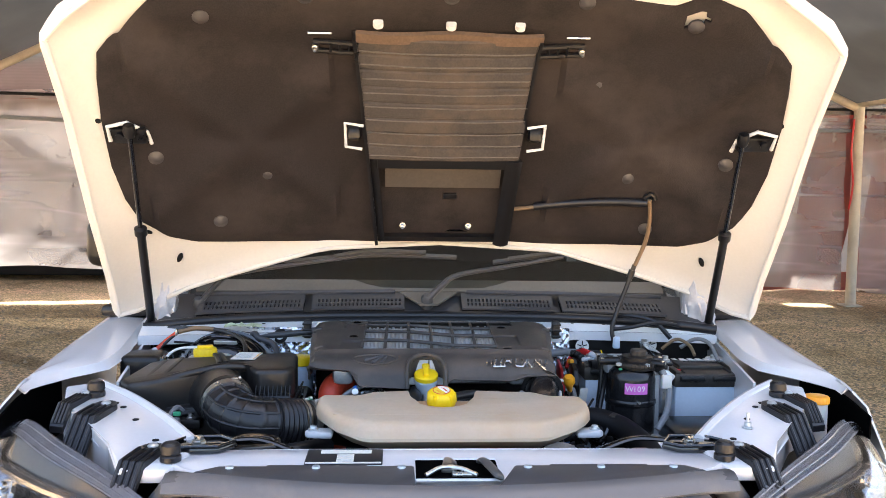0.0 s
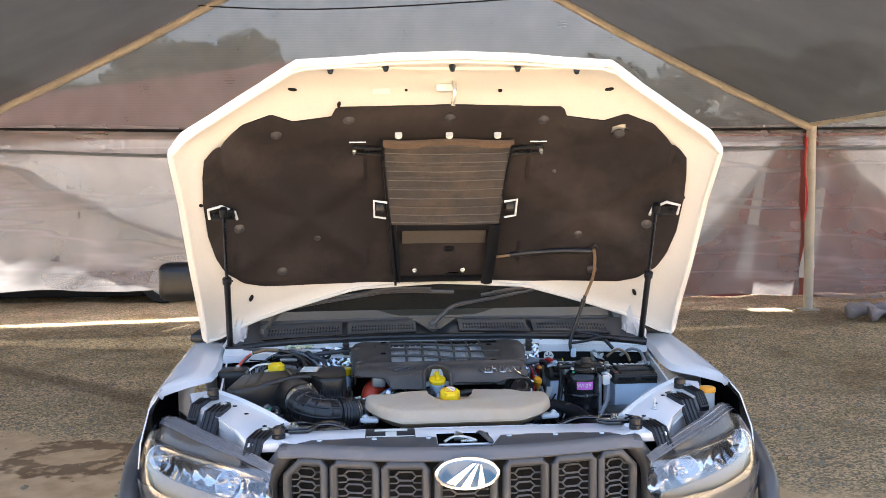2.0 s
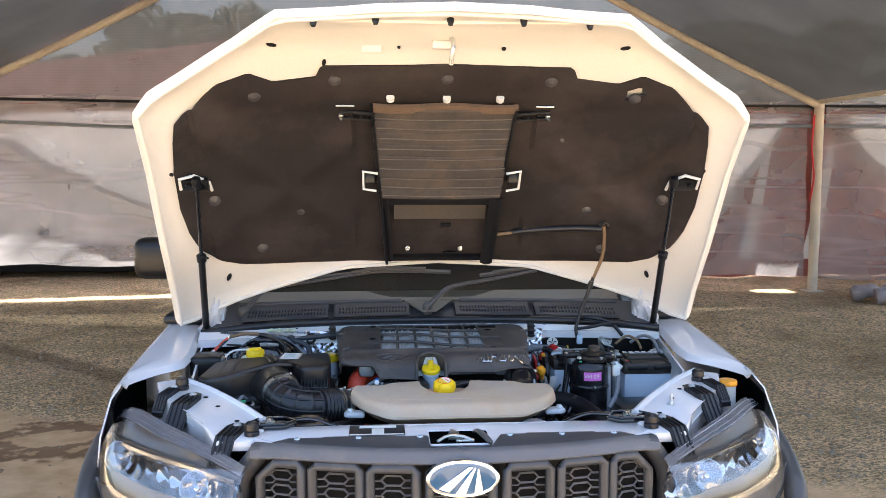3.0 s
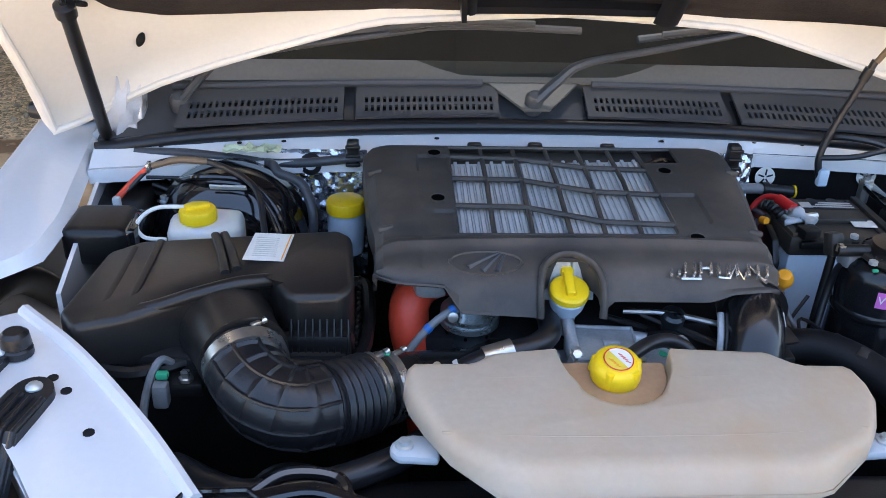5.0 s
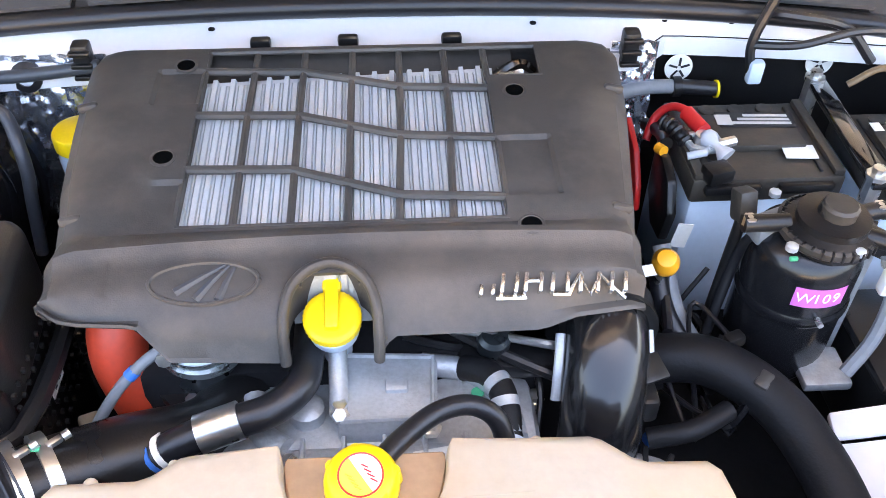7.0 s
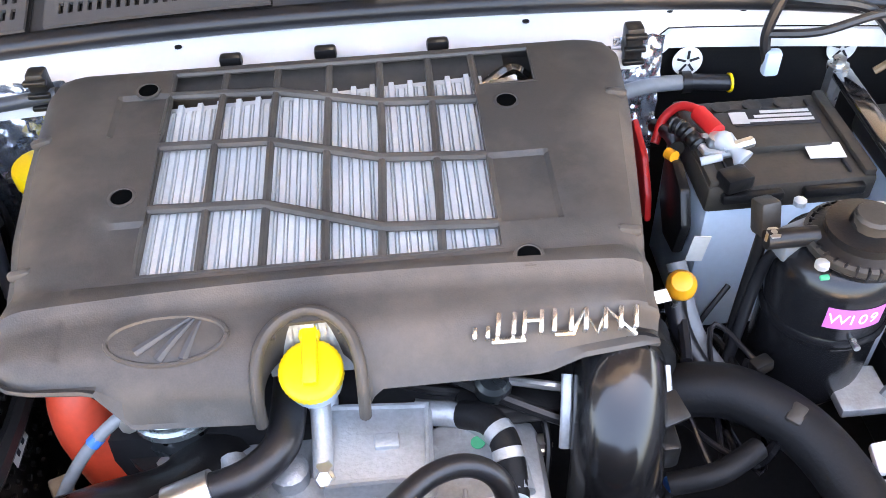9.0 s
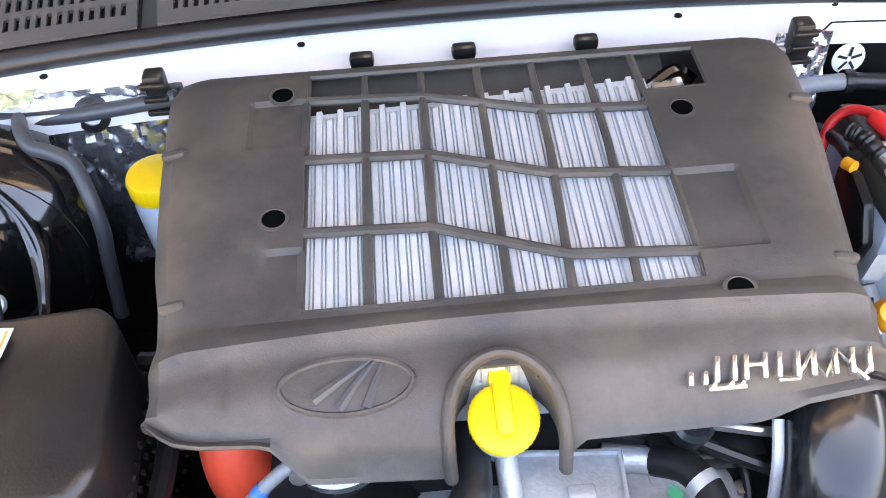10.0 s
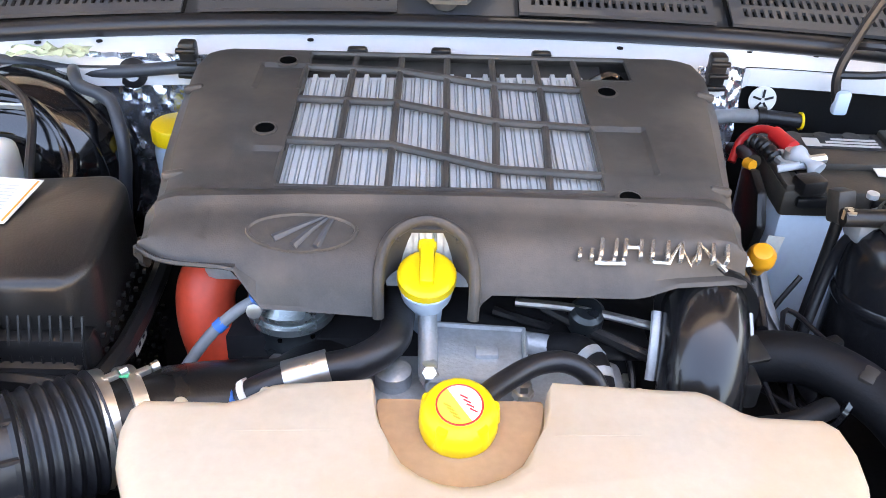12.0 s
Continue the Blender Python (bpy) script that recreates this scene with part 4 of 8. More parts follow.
        bm = lathe([(0, 0.002), (1, 0.002), (1, -0.004), (0, -0.004)], (0, 0, 0), 16)
        q = Vector((0, 0, 1)).rotation_difference(n.normalized()).to_matrix().to_4x4()
        bmesh.ops.transform(bm, matrix=Matrix.Translation(p) @ q @ Matrix.Diagonal((a, b, 1, 1)), verts=bm.verts)
        part("opening", bm, "dark", hood, "dark drain opening")
    p = hood_at(-0.01, 1.955, 0.012)
    striker = part("striker", box(p + Vector((-0.012, 0, 0.006)), (0.05, 0.025, 0.022), 0.005), "primer", hood, "painted bonnet striker")
    part("loop", tube([p + Vector((0.012, -0.005, 0.03)), p + Vector((0.014, -0.035, 0.0)), p + Vector((0.010, -0.02, -0.045))], 0.006, 8, 5), "steel", striker)
    part("sticker", box(hood_at(-0.20, 1.945, 0.002), (0.05, 0.003, 0.018), 0.0, turn=turned(38, 0, 0)), "white", hood)


build_hood()


def build_duct():
    """Black scoop duct fixed under the bonnet: ribbed foam seal above, open box below."""
    def upper(u, v):
        z = 1.578 + (1.825 - 1.578) * v
        w = 0.178 + 0.022 * v
        x = (2 * u - 1) * w
        rib = 0.0035 * (1 if (v * 8) % 1 < 0.14 else 0)
        return hood_at(x, z, 0.055 - 0.02 * v - rib + 0.006 * math.sin(math.pi * u))
    duct = part("scoop_duct", sheet(upper, 24, 96, 0.02), "duct", truck, "ribbed dusty black scoop duct under the bonnet")
    for k in range(9):
        v = 0.04 + 0.108 * k
        w, z = 0.178 + 0.022 * v, 1.578 + 0.247 * v
        part("rib", tube([hood_at((2 * q / 12 - 1) * w * 0.985, z + 0.0007 * math.sin(q * 0.9 + k), 0.0555 - 0.02 * v + 0.006 * math.sin(math.pi * q / 12)) for q in range(13)], 0.0017, 6, 1), "duct_edge", duct)
    part("top_lip", sheet(lambda u, v: hood_at((2 * u - 1) * 0.2, 1.818 + 0.016 * v, 0.038 + 0.004 * math.sin(9 * u)), 16, 2, 0.012), "lip", duct, "rust-brown foam lip")
    for s in (-1, 1):
        part("side_wall", sheet(lambda u, v, s=s: hood_at(s * (0.160 + 0.04 * min(1, u * 1.0)), 1.372 + 0.453 * u, 0.004 + (0.052 - 0.012 * u) * v), 20, 3, 0.008), "plastic", duct)
        part("frame_side", sheet(lambda u, v, s=s: hood_at(s * (0.143 + 0.019 * v + 0.016 * u), 1.374 + 0.204 * u, 0.040 + 0.005 * math.sin(math.pi * v)), 12, 6, 0.016), "plastic", duct)
        # arm with rails, stud and zinc plate
        for k, dz in enumerate((0.0, 0.017)):
            part("arm", tube([hood_at(s * 0.195, 1.795 + dz, 0.035), hood_at(s * 0.29, 1.792 + dz, 0.022)], 0.0055, 8, 1), "plastic", duct)
        for q in (0.215, 0.235, 0.255):
            part("arm_web", tube([hood_at(s * q, 1.795, 0.032), hood_at(s * q, 1.812, 0.032)], 0.003, 6, 1), "plastic", duct)
        part("stud", lathe([(0.007, 0), (0.007, 0.008), (0.004, 0.01), (0.004, 0.018), (0, 0.02)], hood_at(s * 0.287, 1.80, 0.022), 8, hood_at(0, 1.8, 1) - hood_at(0, 1.8, 0)), "steel", duct, "zinc stud")
        part("arm_plate", box(hood_at(s * 0.275, 1.822, 0.02), (0.05, 0.006, 0.004), 0.001), "steel", duct)
        loop = [hood_at(s * 0.19, 1.655, 0.05), hood_at(s * 0.232, 1.655, 0.04), hood_at(s * 0.232, 1.60, 0.04), hood_at(s * 0.195, 1.60, 0.05)]
        part("wire_bracket", tube(loop, 0.004, 6, 1), "white", duct, "white wire bracket")
        part("bracket_block", box(hood_at(s * 0.212, 1.627, 0.03), (0.03, 0.03, 0.03), 0.006), "plastic", duct)
    part("frame_top", sheet(lambda u, v: hood_at((2 * u - 1) * 0.16, 1.556 + 0.022 * v, 0.05), 12, 2, 0.03), "plastic", duct)
    part("frame_bottom", sheet(lambda u, v: hood_at((2 * u - 1) * 0.158, 1.368 + 0.012 * v, 0.034), 12, 2, 0.014), "plastic", duct)
    part("backing", sheet(lambda u, v: hood_at((2 * u - 1) * 0.15, 1.380 + 0.18 * v, 0.012), 8, 8, 0.006), "gloss", duct)
    part("baffle", sheet(lambda u, v: hood_at((2 * u - 1) * 0.140, 1.500 + 0.058 * v, 0.028 + 0.01 * v), 8, 4, 0.006), "baffle", duct, "brown inner baffle")
    part("catch", box(hood_at(0.02, 1.475, 0.02), (0.032, 0.006, 0.016), 0.002, turn=turned(35)), "plastic", duct)
    for x in (-0.083, 0.083):
        part("bolt", lathe([(0.008, 0), (0.008, 0.006), (0.005, 0.007), (0.005, 0.018), (0, 0.02)], hood_at(x - 0.014, 1.402, 0.022), 8, (0, -0.8, -0.2)), "steel", duct, "zinc bolt")
    for x in (-0.152, 0.002, 0.148):
        part("top_nut", lathe([(0.011, 0), (0.011, 0.012), (0, 0.013)], hood_at(x, 1.838, 0.02), 10, (0, -0.6, 0.5)), "white", duct, "white nut")


M["baffle"] = mat("baffle_plastic", (0.075, 0.064, 0.052), 0.6, var=0.2, bump=0.1)
M["duct_edge"] = mat("duct_edge", (0.105, 0.095, 0.084), 0.6, var=0.3, scale=30, bump=0.1)
M["lip"] = mat("foam_lip", (0.13, 0.085, 0.055), 0.8, var=0.25, scale=20, bump=0.3)
build_duct()


def build_strut(s):
    low, mid, top = Vector((s * 0.712, 2.20, 1.105)), Vector((s * 0.677, 1.995, 1.375)), Vector((s * 0.668, 1.885, 1.60))
    d = top - low
    mid = low + d * 0.55
    st = part("gas_strut", tube([low, mid], 0.0102, 14, 1), "plastic", truck, "black gas strut holding the bonnet up")
    part("rod", tube([mid, top], 0.0055, 10, 1), "gloss", st, "black strut rod")
    part("collar", lathe([(0.0, -0.01), (0.0145, -0.01), (0.0145, 0.008), (0.008, 0.012), (0, 0.012)], mid, 14, d), "plastic", st)
    part("ball_socket", lathe([(0, -0.016), (0.011, -0.014), (0.014, 0), (0.011, 0.014), (0, 0.016)], top, 14, d), "plastic", st)
    part("ball_socket", lathe([(0, -0.016), (0.011, -0.014), (0.014, 0), (0.011, 0.014), (0, 0.016)], low, 14, d), "plastic", st)
    # bracket on the pad: white-edged plate
    b = part("bracket", tube([hood_at(s * 0.736, 1.590, 0.02), hood_at(s * 0.736, 1.625, 0.03), hood_at(s * 0.698, 1.636, 0.03), hood_at(s * 0.662, 1.617, 0.03), hood_at(s * 0.658, 1.587, 0.02)], 0.0045, 8, 1), "white", st, "white-edged steel strut bracket")
    part("plate", box(hood_at(s * 0.698, 1.606, 0.022), (0.075, 0.02, 0.04), 0.006, turn=turned(40)), "plastic", b)
    for x in (0.683, 0.716):
        part("bolt", lathe([(0.009, 0), (0.009, 0.007), (0, 0.009)], hood_at(s * x, 1.610, 0.034), 6, (0, -0.75, -0.6)), "plastic", b)
    part("foot_bracket", box(low + Vector((s * 0.012, 0.02, -0.012)), (0.03, 0.05, 0.05), 0.006), "plastic", st)


build_strut(-1)
build_strut(1)


def build_hinge(s):
    h = part("hinge", box((s * 0.705, 2.29, 1.150), (0.02, 0.12, 0.04), 0.006), "paint", truck, "white painted bonnet hinge")
    part("arm", prism([(2.2, 1.14), (2.26, 1.13), (2.33, 1.19), (2.30, 1.30), (2.26, 1.30), (2.27, 1.20)], s * 0.69 - 0.006, s * 0.69 + 0.006, "x", 0.002), "paint", h)
    part("arm", prism([(2.21, 1.16), (2.25, 1.15), (2.28, 1.24), (2.24, 1.26)], s * 0.665 - 0.005, s * 0.665 + 0.005, "x", 0.002), "paint", h)
    part("pivot", lathe([(0.012, -0.02), (0.012, 0.02), (0, 0.022)], (s * 0.68, 2.235, 1.18), 12, (1, 0, 0)), "steel", h)
    # crumpled sealant sleeve round the hinge
    def wrap(u, v):
        a, z = 2 * math.pi * u, 1.125 + 0.175 * v
        r = 0.034 * (1.0 - 0.45 * v) * (1 + 0.6 * noise.noise((3 * math.cos(a), 3 * math.sin(a), z * 34 + s)))
        return s * (0.702 - 0.034 * v) + r * math.cos(a), 2.215 + 0.02 * v + 1.2 * r * math.sin(a), z
    part("sleeve", sheet(wrap, 22, 22, 0.002), "wrap", h, "crumpled white sleeve round the hinge", smooth=60)


build_hinge(-1)
build_hinge(1)


# ---- wings, inner panels, front crossmember ----
SEALS = ((0.632, 1.590, 0.023, 0.098), (0.688, 1.645, 0.013, 0.080), (0.494, 1.400, 0.021, 0.098))


def build_wing(s):
    def skin(u, v):
        ys = lerp([(0, 1.70), (0.43, 1.665), (0.6, 1.625), (0.72, 1.575), (1, 1.545)], v)
        y = ys + (2.5 - ys) * u
        xi = lerp([(1.5, 0.782), (1.60, 0.808), (1.73, 0.826), (1.80, 0.775), (1.86, 0.712), (1.95, 0.705), (2.23, 0.735), (2.5, 0.76)], y)
        xo = lerp([(1.5, 0.806), (1.7, 0.842), (1.8, 0.846), (2.0, 0.850), (2.28, 0.855), (2.5, 0.86)], y)
        zt = lerp([(1.5, 1.075), (1.7, 1.095), (2.0, 1.12), (2.3, 1.14), (2.5, 1.145)], y)
        path = [(xi, zt - 0.022), (xi + 0.012, zt - 0.006), ((xi + xo) / 2, zt), (xo - 0.012, zt - 0.004), (xo + 0.008, zt - 0.024), (xo + 0.03, zt - 0.10), (xo + 0.045, zt - 0.26), (xo + 0.03, zt - 0.45)]
        k = v * (len(path) - 1)
        i = min(int(k), len(path) - 2)
        f = k - i
        x = path[i][0] + (path[i + 1][0] - path[i][0]) * f
        z = path[i][1] + (path[i + 1][1] - path[i][1]) * f
        return s * x, y, z
    wing = part("front_wing", sheet(skin, 30, 28, 0.004 * s), "paint", truck, "white painted front wing")
    part("inner_wall", sheet(lambda u, v: (s * (lerp([(1.5, 0.70), (1.76, 0.672), (2.0, 0.70), (2.25, 0.728)], 1.80 + 0.46 * u)), 1.80 + 0.46 * u, 1.075 + 0.035 * u - 0.4 * v), 12, 10, 0.006), "paint", wing, "white inner wing wall")
    part("arch_flare", tube([(s * 0.85, 1.45, 0.80), (s * 0.868, 1.52, 0.87), (s * 0.885, 1.72, 0.93), (s * 0.885, 2.1, 0.92), (s * 0.88, 2.36, 0.72)], 0.028, 10, 6), "grey", wing, "dark grey plastic wheel-arch flare")
    part("corner_seal", box((s * 0.79, 2.36, 1.155), (0.14, 0.22, 0.03), 0.012), "rubber", wing, "black plastic corner cover")
    # black sheets added as the deep shade between wing and lamp carrier
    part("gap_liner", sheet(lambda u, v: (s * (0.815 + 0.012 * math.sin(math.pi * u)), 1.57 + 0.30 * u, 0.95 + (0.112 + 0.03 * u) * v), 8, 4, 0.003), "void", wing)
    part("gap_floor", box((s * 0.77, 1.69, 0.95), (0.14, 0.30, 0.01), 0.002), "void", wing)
    # white headlamp carrier panel
    def lift(bm):
        for v in bm.verts:
            v.co.z += (v.co.y - 1.37) * 0.12
        return bm
    pts = [(0.748, 1.715), (0.69, 1.74), (0.655, 1.72), (0.603, 1.66), (0.506, 1.548), (0.435, 1.455), (0.432, 1.40), (0.45, 1.338), (0.528, 1.338), (0.575, 1.44), (0.65, 1.55), (0.715, 1.61)]
    pts = [(s * x, y) for x, y in pts]
    carrier = part("lamp_carrier", lift(prism(pts if s > 0 else pts[::-1], 1.022, 1.046, "z", 0.006)), "paint", truck, "white painted headlamp carrier panel")
    edge = [(0.69, 1.737), (0.603, 1.658), (0.506, 1.546), (0.44, 1.455)]
    part("flange", lift(tube([(s * x, y, 1.044) for x, y in edge], 0.009, 8, 6)), "paint", carrier)
    part("drop_wall", lift(sheet(lambda u, v: (s * lerp([(1.45, 0.437), (1.546, 0.506), (1.658, 0.603), (1.74, 0.69)], 1.45 + 0.29 * u), 1.45 + 0.29 * u, 1.04 - 0.25 * v), 14, 4, 0.005)), "paint", carrier)
    rim = [(0.748, 1.715), (0.716, 1.612), (0.652, 1.552), (0.577, 1.442), (0.530, 1.340)]
    part("front_wall", lift(sheet(lambda u, v: (s * (lerp([(-p[1], p[0]) for p in rim], -1.61 + 0.27 * u) - 0.004), 1.61 - 0.27 * u, 1.040 - 0.11 * v), 24, 5, 0.005)), "paint", carrier)
    if s > 0:
        stud = part("stud", lathe([(0.010, 0), (0.010, 0.002), (0.006, 0.003), (0.006, 0.010), (0.003, 0.011), (0.003, 0.028), (0, 0.029)], (0.545, 1.50, 1.062), 10), "zinc", carrier, "zinc stud")
    for x, y in ((0.67, 1.66), (0.455, 1.372)):
        z = 1.046 + (y - 1.37) * 0.12
        part("rubber_buffer", lathe([(0.0, 0.030), (0.011, 0.030), (0.0155, 0.026), (0.0165, 0.013), (0.014, 0.011), (0.017, 0.008), (0.017, 0), (0, 0)], (s * x, y, z), 18), "rubber", carrier, "black rubber bonnet buffer")
    # ribbed black air seals: rounded rubber tongues riveted to the carrier
    for x, y, wide, long in SEALS:
        z, dx, dy = 1.047 + (y - 1.37) * 0.12, s * 0.30, -0.954
        def spot(w, l, h, x=x, y=y, z=z, dx=dx, dy=dy):
            return Vector((s * x + dx * l - dy * w, y + dy * l + dx * w, z + h + dy * l * 0.12 - 1.3 * max(0.0, l - 0.055)))
        bm = bmesh.new()
        outline = [(wide * math.sin(q), -wide * math.cos(q)) for q in [math.pi * (k / 12 - 0.5) for k in range(13)]]
        rows = [[bm.verts.new(spot(w, l, h)) for w, l in outline + [(wide * 1.05, 0.03), (wide * 1.08, 0.055), (wide * 1.1, long), (-wide * 1.1, long), (-wide * 1.08, 0.055), (-wide * 1.05, 0.03)]] for h in (-0.004, 0.008)]
        n = len(rows[0])
        for i in range(n):
            bm.faces.new((rows[0][i], rows[0][(i + 1) % n], rows[1][(i + 1) % n], rows[1][i]))
        cap = rows[1]
        bm.faces.new(cap[:13] + [cap[13], cap[18]])
        bm.faces.new([cap[18], cap[13], cap[14], cap[17]])
        bm.faces.new([cap[17], cap[14], cap[15], cap[16]])
        seal = part("air_seal", bm, "rubber", carrier, "ribbed black rubber air seal", smooth=25)
        for k in range(4):
            w = wide * (-0.84 + 0.56 * k)
            part("rib", tube([spot(w, l, 0.0085) for l in (0.006, 0.025, 0.045, 0.055, 0.068, long - 0.003)], 0.0034, 8, 1), "rubber", seal)
        part("rivet", lathe([(0.009, 0), (0.009, 0.002), (0.006, 0.005), (0, 0.006)], spot(0, -0.006, 0.008), 14), "zinc", seal)
    for x, y in ((0.60, 1.60), (0.56, 1.54), (0.50, 1.45), (0.62, 1.62)):
        part("hole", lathe([(0.006, 0), (0.006, 0.0015), (0, 0.0015)], (s * x, y, 1.0462 + (y - 1.37) * 0.12), 10), "dark", carrier)


build_wing(-1)
build_wing(1)


M["band"] = mat("grille_band", (0.12, 0.12, 0.125), 0.35, var=0.08, fine=500, bump=0.05, dirt=(0.20, 0.18, 0.16), dirt_at=0.7)
M["mesh"] = mat("grille_mesh", (0.11, 0.11, 0.115), 0.4, var=0.1, bump=0.05)


def build_front():
    # crossmember over the radiator, with the latch opening
    beam = part("crossmember", prism([(-0.47, 1.438), (-0.47, 1.375), (-0.425, 1.335), (-0.36, 1.285), (0.36, 1.285), (0.425, 1.335), (0.47, 1.375), (0.47, 1.438)], 1.022, 1.045, "z", 0.006), "paint", truck, "white painted front crossmember")
    part("rear_lip", tube([(-0.46, 1.438, 1.034), (-0.25, 1.434, 1.037), (0, 1.432, 1.038), (0.25, 1.434, 1.037), (0.46, 1.438, 1.034)], 0.008, 8, 6), "paint", beam)
    part("latch_opening", box((0.006, 1.322, 1.0445), (0.132, 0.098, 0.004), 0.0018), "void", beam)
    for q in (-1, 1):
        part("opening_lip", tube([(-0.06, 1.322 + q * 0.050, 1.046), (0.072, 1.322 + q * 0.050, 1.046)], 0.003, 6, 1), "paint", beam)
    part("guide", box((0.016, 1.294, 1.048), (0.04, 0.014, 0.008), 0.003), "steel", beam)
    latch = part("latch", prism([(-0.020, 1.305), (-0.014, 1.352), (-0.004, 1.352), (0.006, 1.330), (0.004, 1.305)], 1.044, 1.058, "z", 0.003), "steel", beam, "zinc bonnet latch")
    part("claw", tube([(-0.045, 1.285, 1.050), (-0.02, 1.298, 1.058), (0.01, 1.30, 1.056), (0.035, 1.285, 1.050)], 0.0035, 8, 5), "steel", latch)
    part("lever", tube([(0.046, 1.352, 1.050), (0.048, 1.325, 1.060), (0.054, 1.295, 1.062), (0.066, 1.265, 1.056), (0.070, 1.285, 1.050)], 0.008, 10, 5, flat=0.6), "wiper", latch)
    plate = part("data_plate", box((-0.176, 1.387, 1.0462), (0.126, 0.076, 0.003), 0.001), "ink", beam, "black and white data plate")
    for k in range(4):
        part("print_line", box((-0.174, 1.360 + 0.010 * k, 1.0484), (0.028, 0.007, 0.001)), "paper", plate)
    part("print_line", box((-0.174, 1.408, 1.0484), (0.084, 0.016, 0.001)), "paper", plate)
    part("print_line", box((-0.176, 1.351, 1.0484), (0.122, 0.005, 0.001)), "paper", plate)
    for x in (-0.42, 0.42):
        s = 1 if x > 0 else -1
        arm = part("latch_bracket", prism([(x - 0.055, 1.425), (x - 0.03, 1.402), (x + 0.035, 1.405), (x + 0.06, 1.44), (x + 0.03, 1.47), (x - 0.03, 1.468)], 1.046, 1.056, "z", 0.004), "gloss", beam, "gloss black support bracket")
        part("bolt", lathe([(0.012, 0), (0.012, 0.004), (0.008, 0.005), (0.008, 0.012), (0, 0.013)], (x - 0.004, 1.435, 1.056), 6), "steel", arm)
        part("strap", tube([(x - s * 0.03, 1.46, 1.052), (x - s * 0.09, 1.475, 1.05), (x - s * 0.15, 1.462, 1.035)], 0.009, 8, 5, flat=0.5), "gloss", arm)
        part("rim", tube([(x - 0.05, 1.425, 1.058), (x - 0.028, 1.406, 1.058), (x + 0.033, 1.409, 1.058), (x + 0.055, 1.44, 1.058), (x + 0.028, 1.466, 1.058), (x - 0.03, 1.464, 1.058), (x - 0.05, 1.425, 1.058)], 0.003, 6, 1), "gloss", arm)
    # black covers over the grille
    for a, b in ((-0.37, -0.062), (0.098, 0.372)):
        c = part("grille_cover", prism([(a, 1.328)] + [(x, 1.232 + 0.42 * x * x) for x in np.linspace(a - 0.035, b + 0.03 if b > 0.2 else b, 8)] + [(b, 1.328)], 1.036, 1.052, "z", 0.004), "cover_dark", truck, "black plastic cover over the grille")
        n = 3
        for k in range(n):
            x = a + 0.02 + (b - a - 0.04) * k / (n - 1)
            part("screw", lathe([(0.007, 0), (0.006, 0.003), (0, 0.004)], (x, 1.316, 1.052), 10), "zinc", c)
        part("notch", box(((a + b) / 2, 1.330, 1.045), (0.16, 0.012, 0.012), 0.003), "cover_dark", c)

    def bow(x):
        return 1.205 + 0.42 * x * x
    gr = part("grille_frame", tube([(x, bow(x) + 0.02, 1.035) for x in [-0.44 + 0.04 * i for i in range(23)]], 0.022, 12, 1, flat=0.7), "grey", truck, "dark grey radiator grille frame")
    part("frame_band", sheet(lambda u, v: ((2 * u - 1) * 0.445, bow((2 * u - 1) * 0.445) + 0.020 - 0.026 * v ** 0.7, 1.049 - 0.020 * v ** 1.6 - 0.05 * max(0.0, abs(2 * u - 1) - 0.86)), 40, 6, 0.006), "band", gr, "broad grey upper grille band")
    part("band_line", tube([(x, bow(x) - 0.006, 1.030 - 0.05 * max(0.0, abs(x) / 0.445 - 0.86)) for x in [-0.44 + 0.04 * i for i in range(23)]], 0.0030, 6, 1), "band", gr)
    for s in (-1, 1):
        part("frame_side", tube([(s * 0.43, bow(0.43) + 0.02, 1.03), (s * 0.475, bow(0.475) + 0.02, 0.95), (s * 0.46, bow(0.46) + 0.01, 0.8), (s * 0.40, bow(0.4), 0.66)], 0.022, 10, 5), "grey", gr)
    part("backing", sheet(lambda u, v: ((2 * u - 1) * 0.45, bow((2 * u - 1) * 0.45) + 0.06, 1.02 - 0.36 * v), 12, 6, 0.01), "dark", gr)
    part("frame_low", tube([(x, bow(x), 0.66) for x in [-0.42 + 0.06 * i for i in range(15)]], 0.02, 10, 1), "grey", gr)
    for a, b in ((-0.425, -0.335), (-0.312, -0.212), (-0.190, -0.094), (-0.066, 0.066), (0.096, 0.190), (0.214, 0.312), (0.333, 0.42)):
        cut = 0.035 if a < -0.4 else 0.008
        cut2 = 0.035 if b > 0.4 else 0.008
        loop = [(a, 0.72), (a, 1.018 - cut), (a + cut, 1.018), (b - cut2, 1.018), (b, 1.018 - cut2), (b, 0.72), (b - 0.02, 0.69), (a + 0.02, 0.69), (a, 0.72)]
        slot = part("slot_frame", tube([(x, bow(x) - 0.004, z) for x, z in loop], 0.0105, 10, 1), "grey", gr)
        cx, half = (a + b) / 2, (b - a) / 2
        for row in range(9):
            hz, w, h = 0.986 - 0.033 * row, half * 0.52, 0.0105
            hexa = [(cx - w, hz), (cx - w * 0.62, hz + h), (cx + w * 0.62, hz + h), (cx + w, hz), (cx + w * 0.62, hz - h), (cx - w * 0.62, hz - h), (cx - w, hz)]
            part("honeycomb", tube([(x, bow(x) + 0.014, z) for x, z in hexa], 0.0026, 5, 1), "mesh", slot)
            for q in (-1, 1):
                part("web", tube([(cx + q * w, bow(cx) + 0.014, hz), (cx + q * half * 0.96, bow(cx) + 0.014, hz)], 0.0024, 5, 1), "mesh", slot)
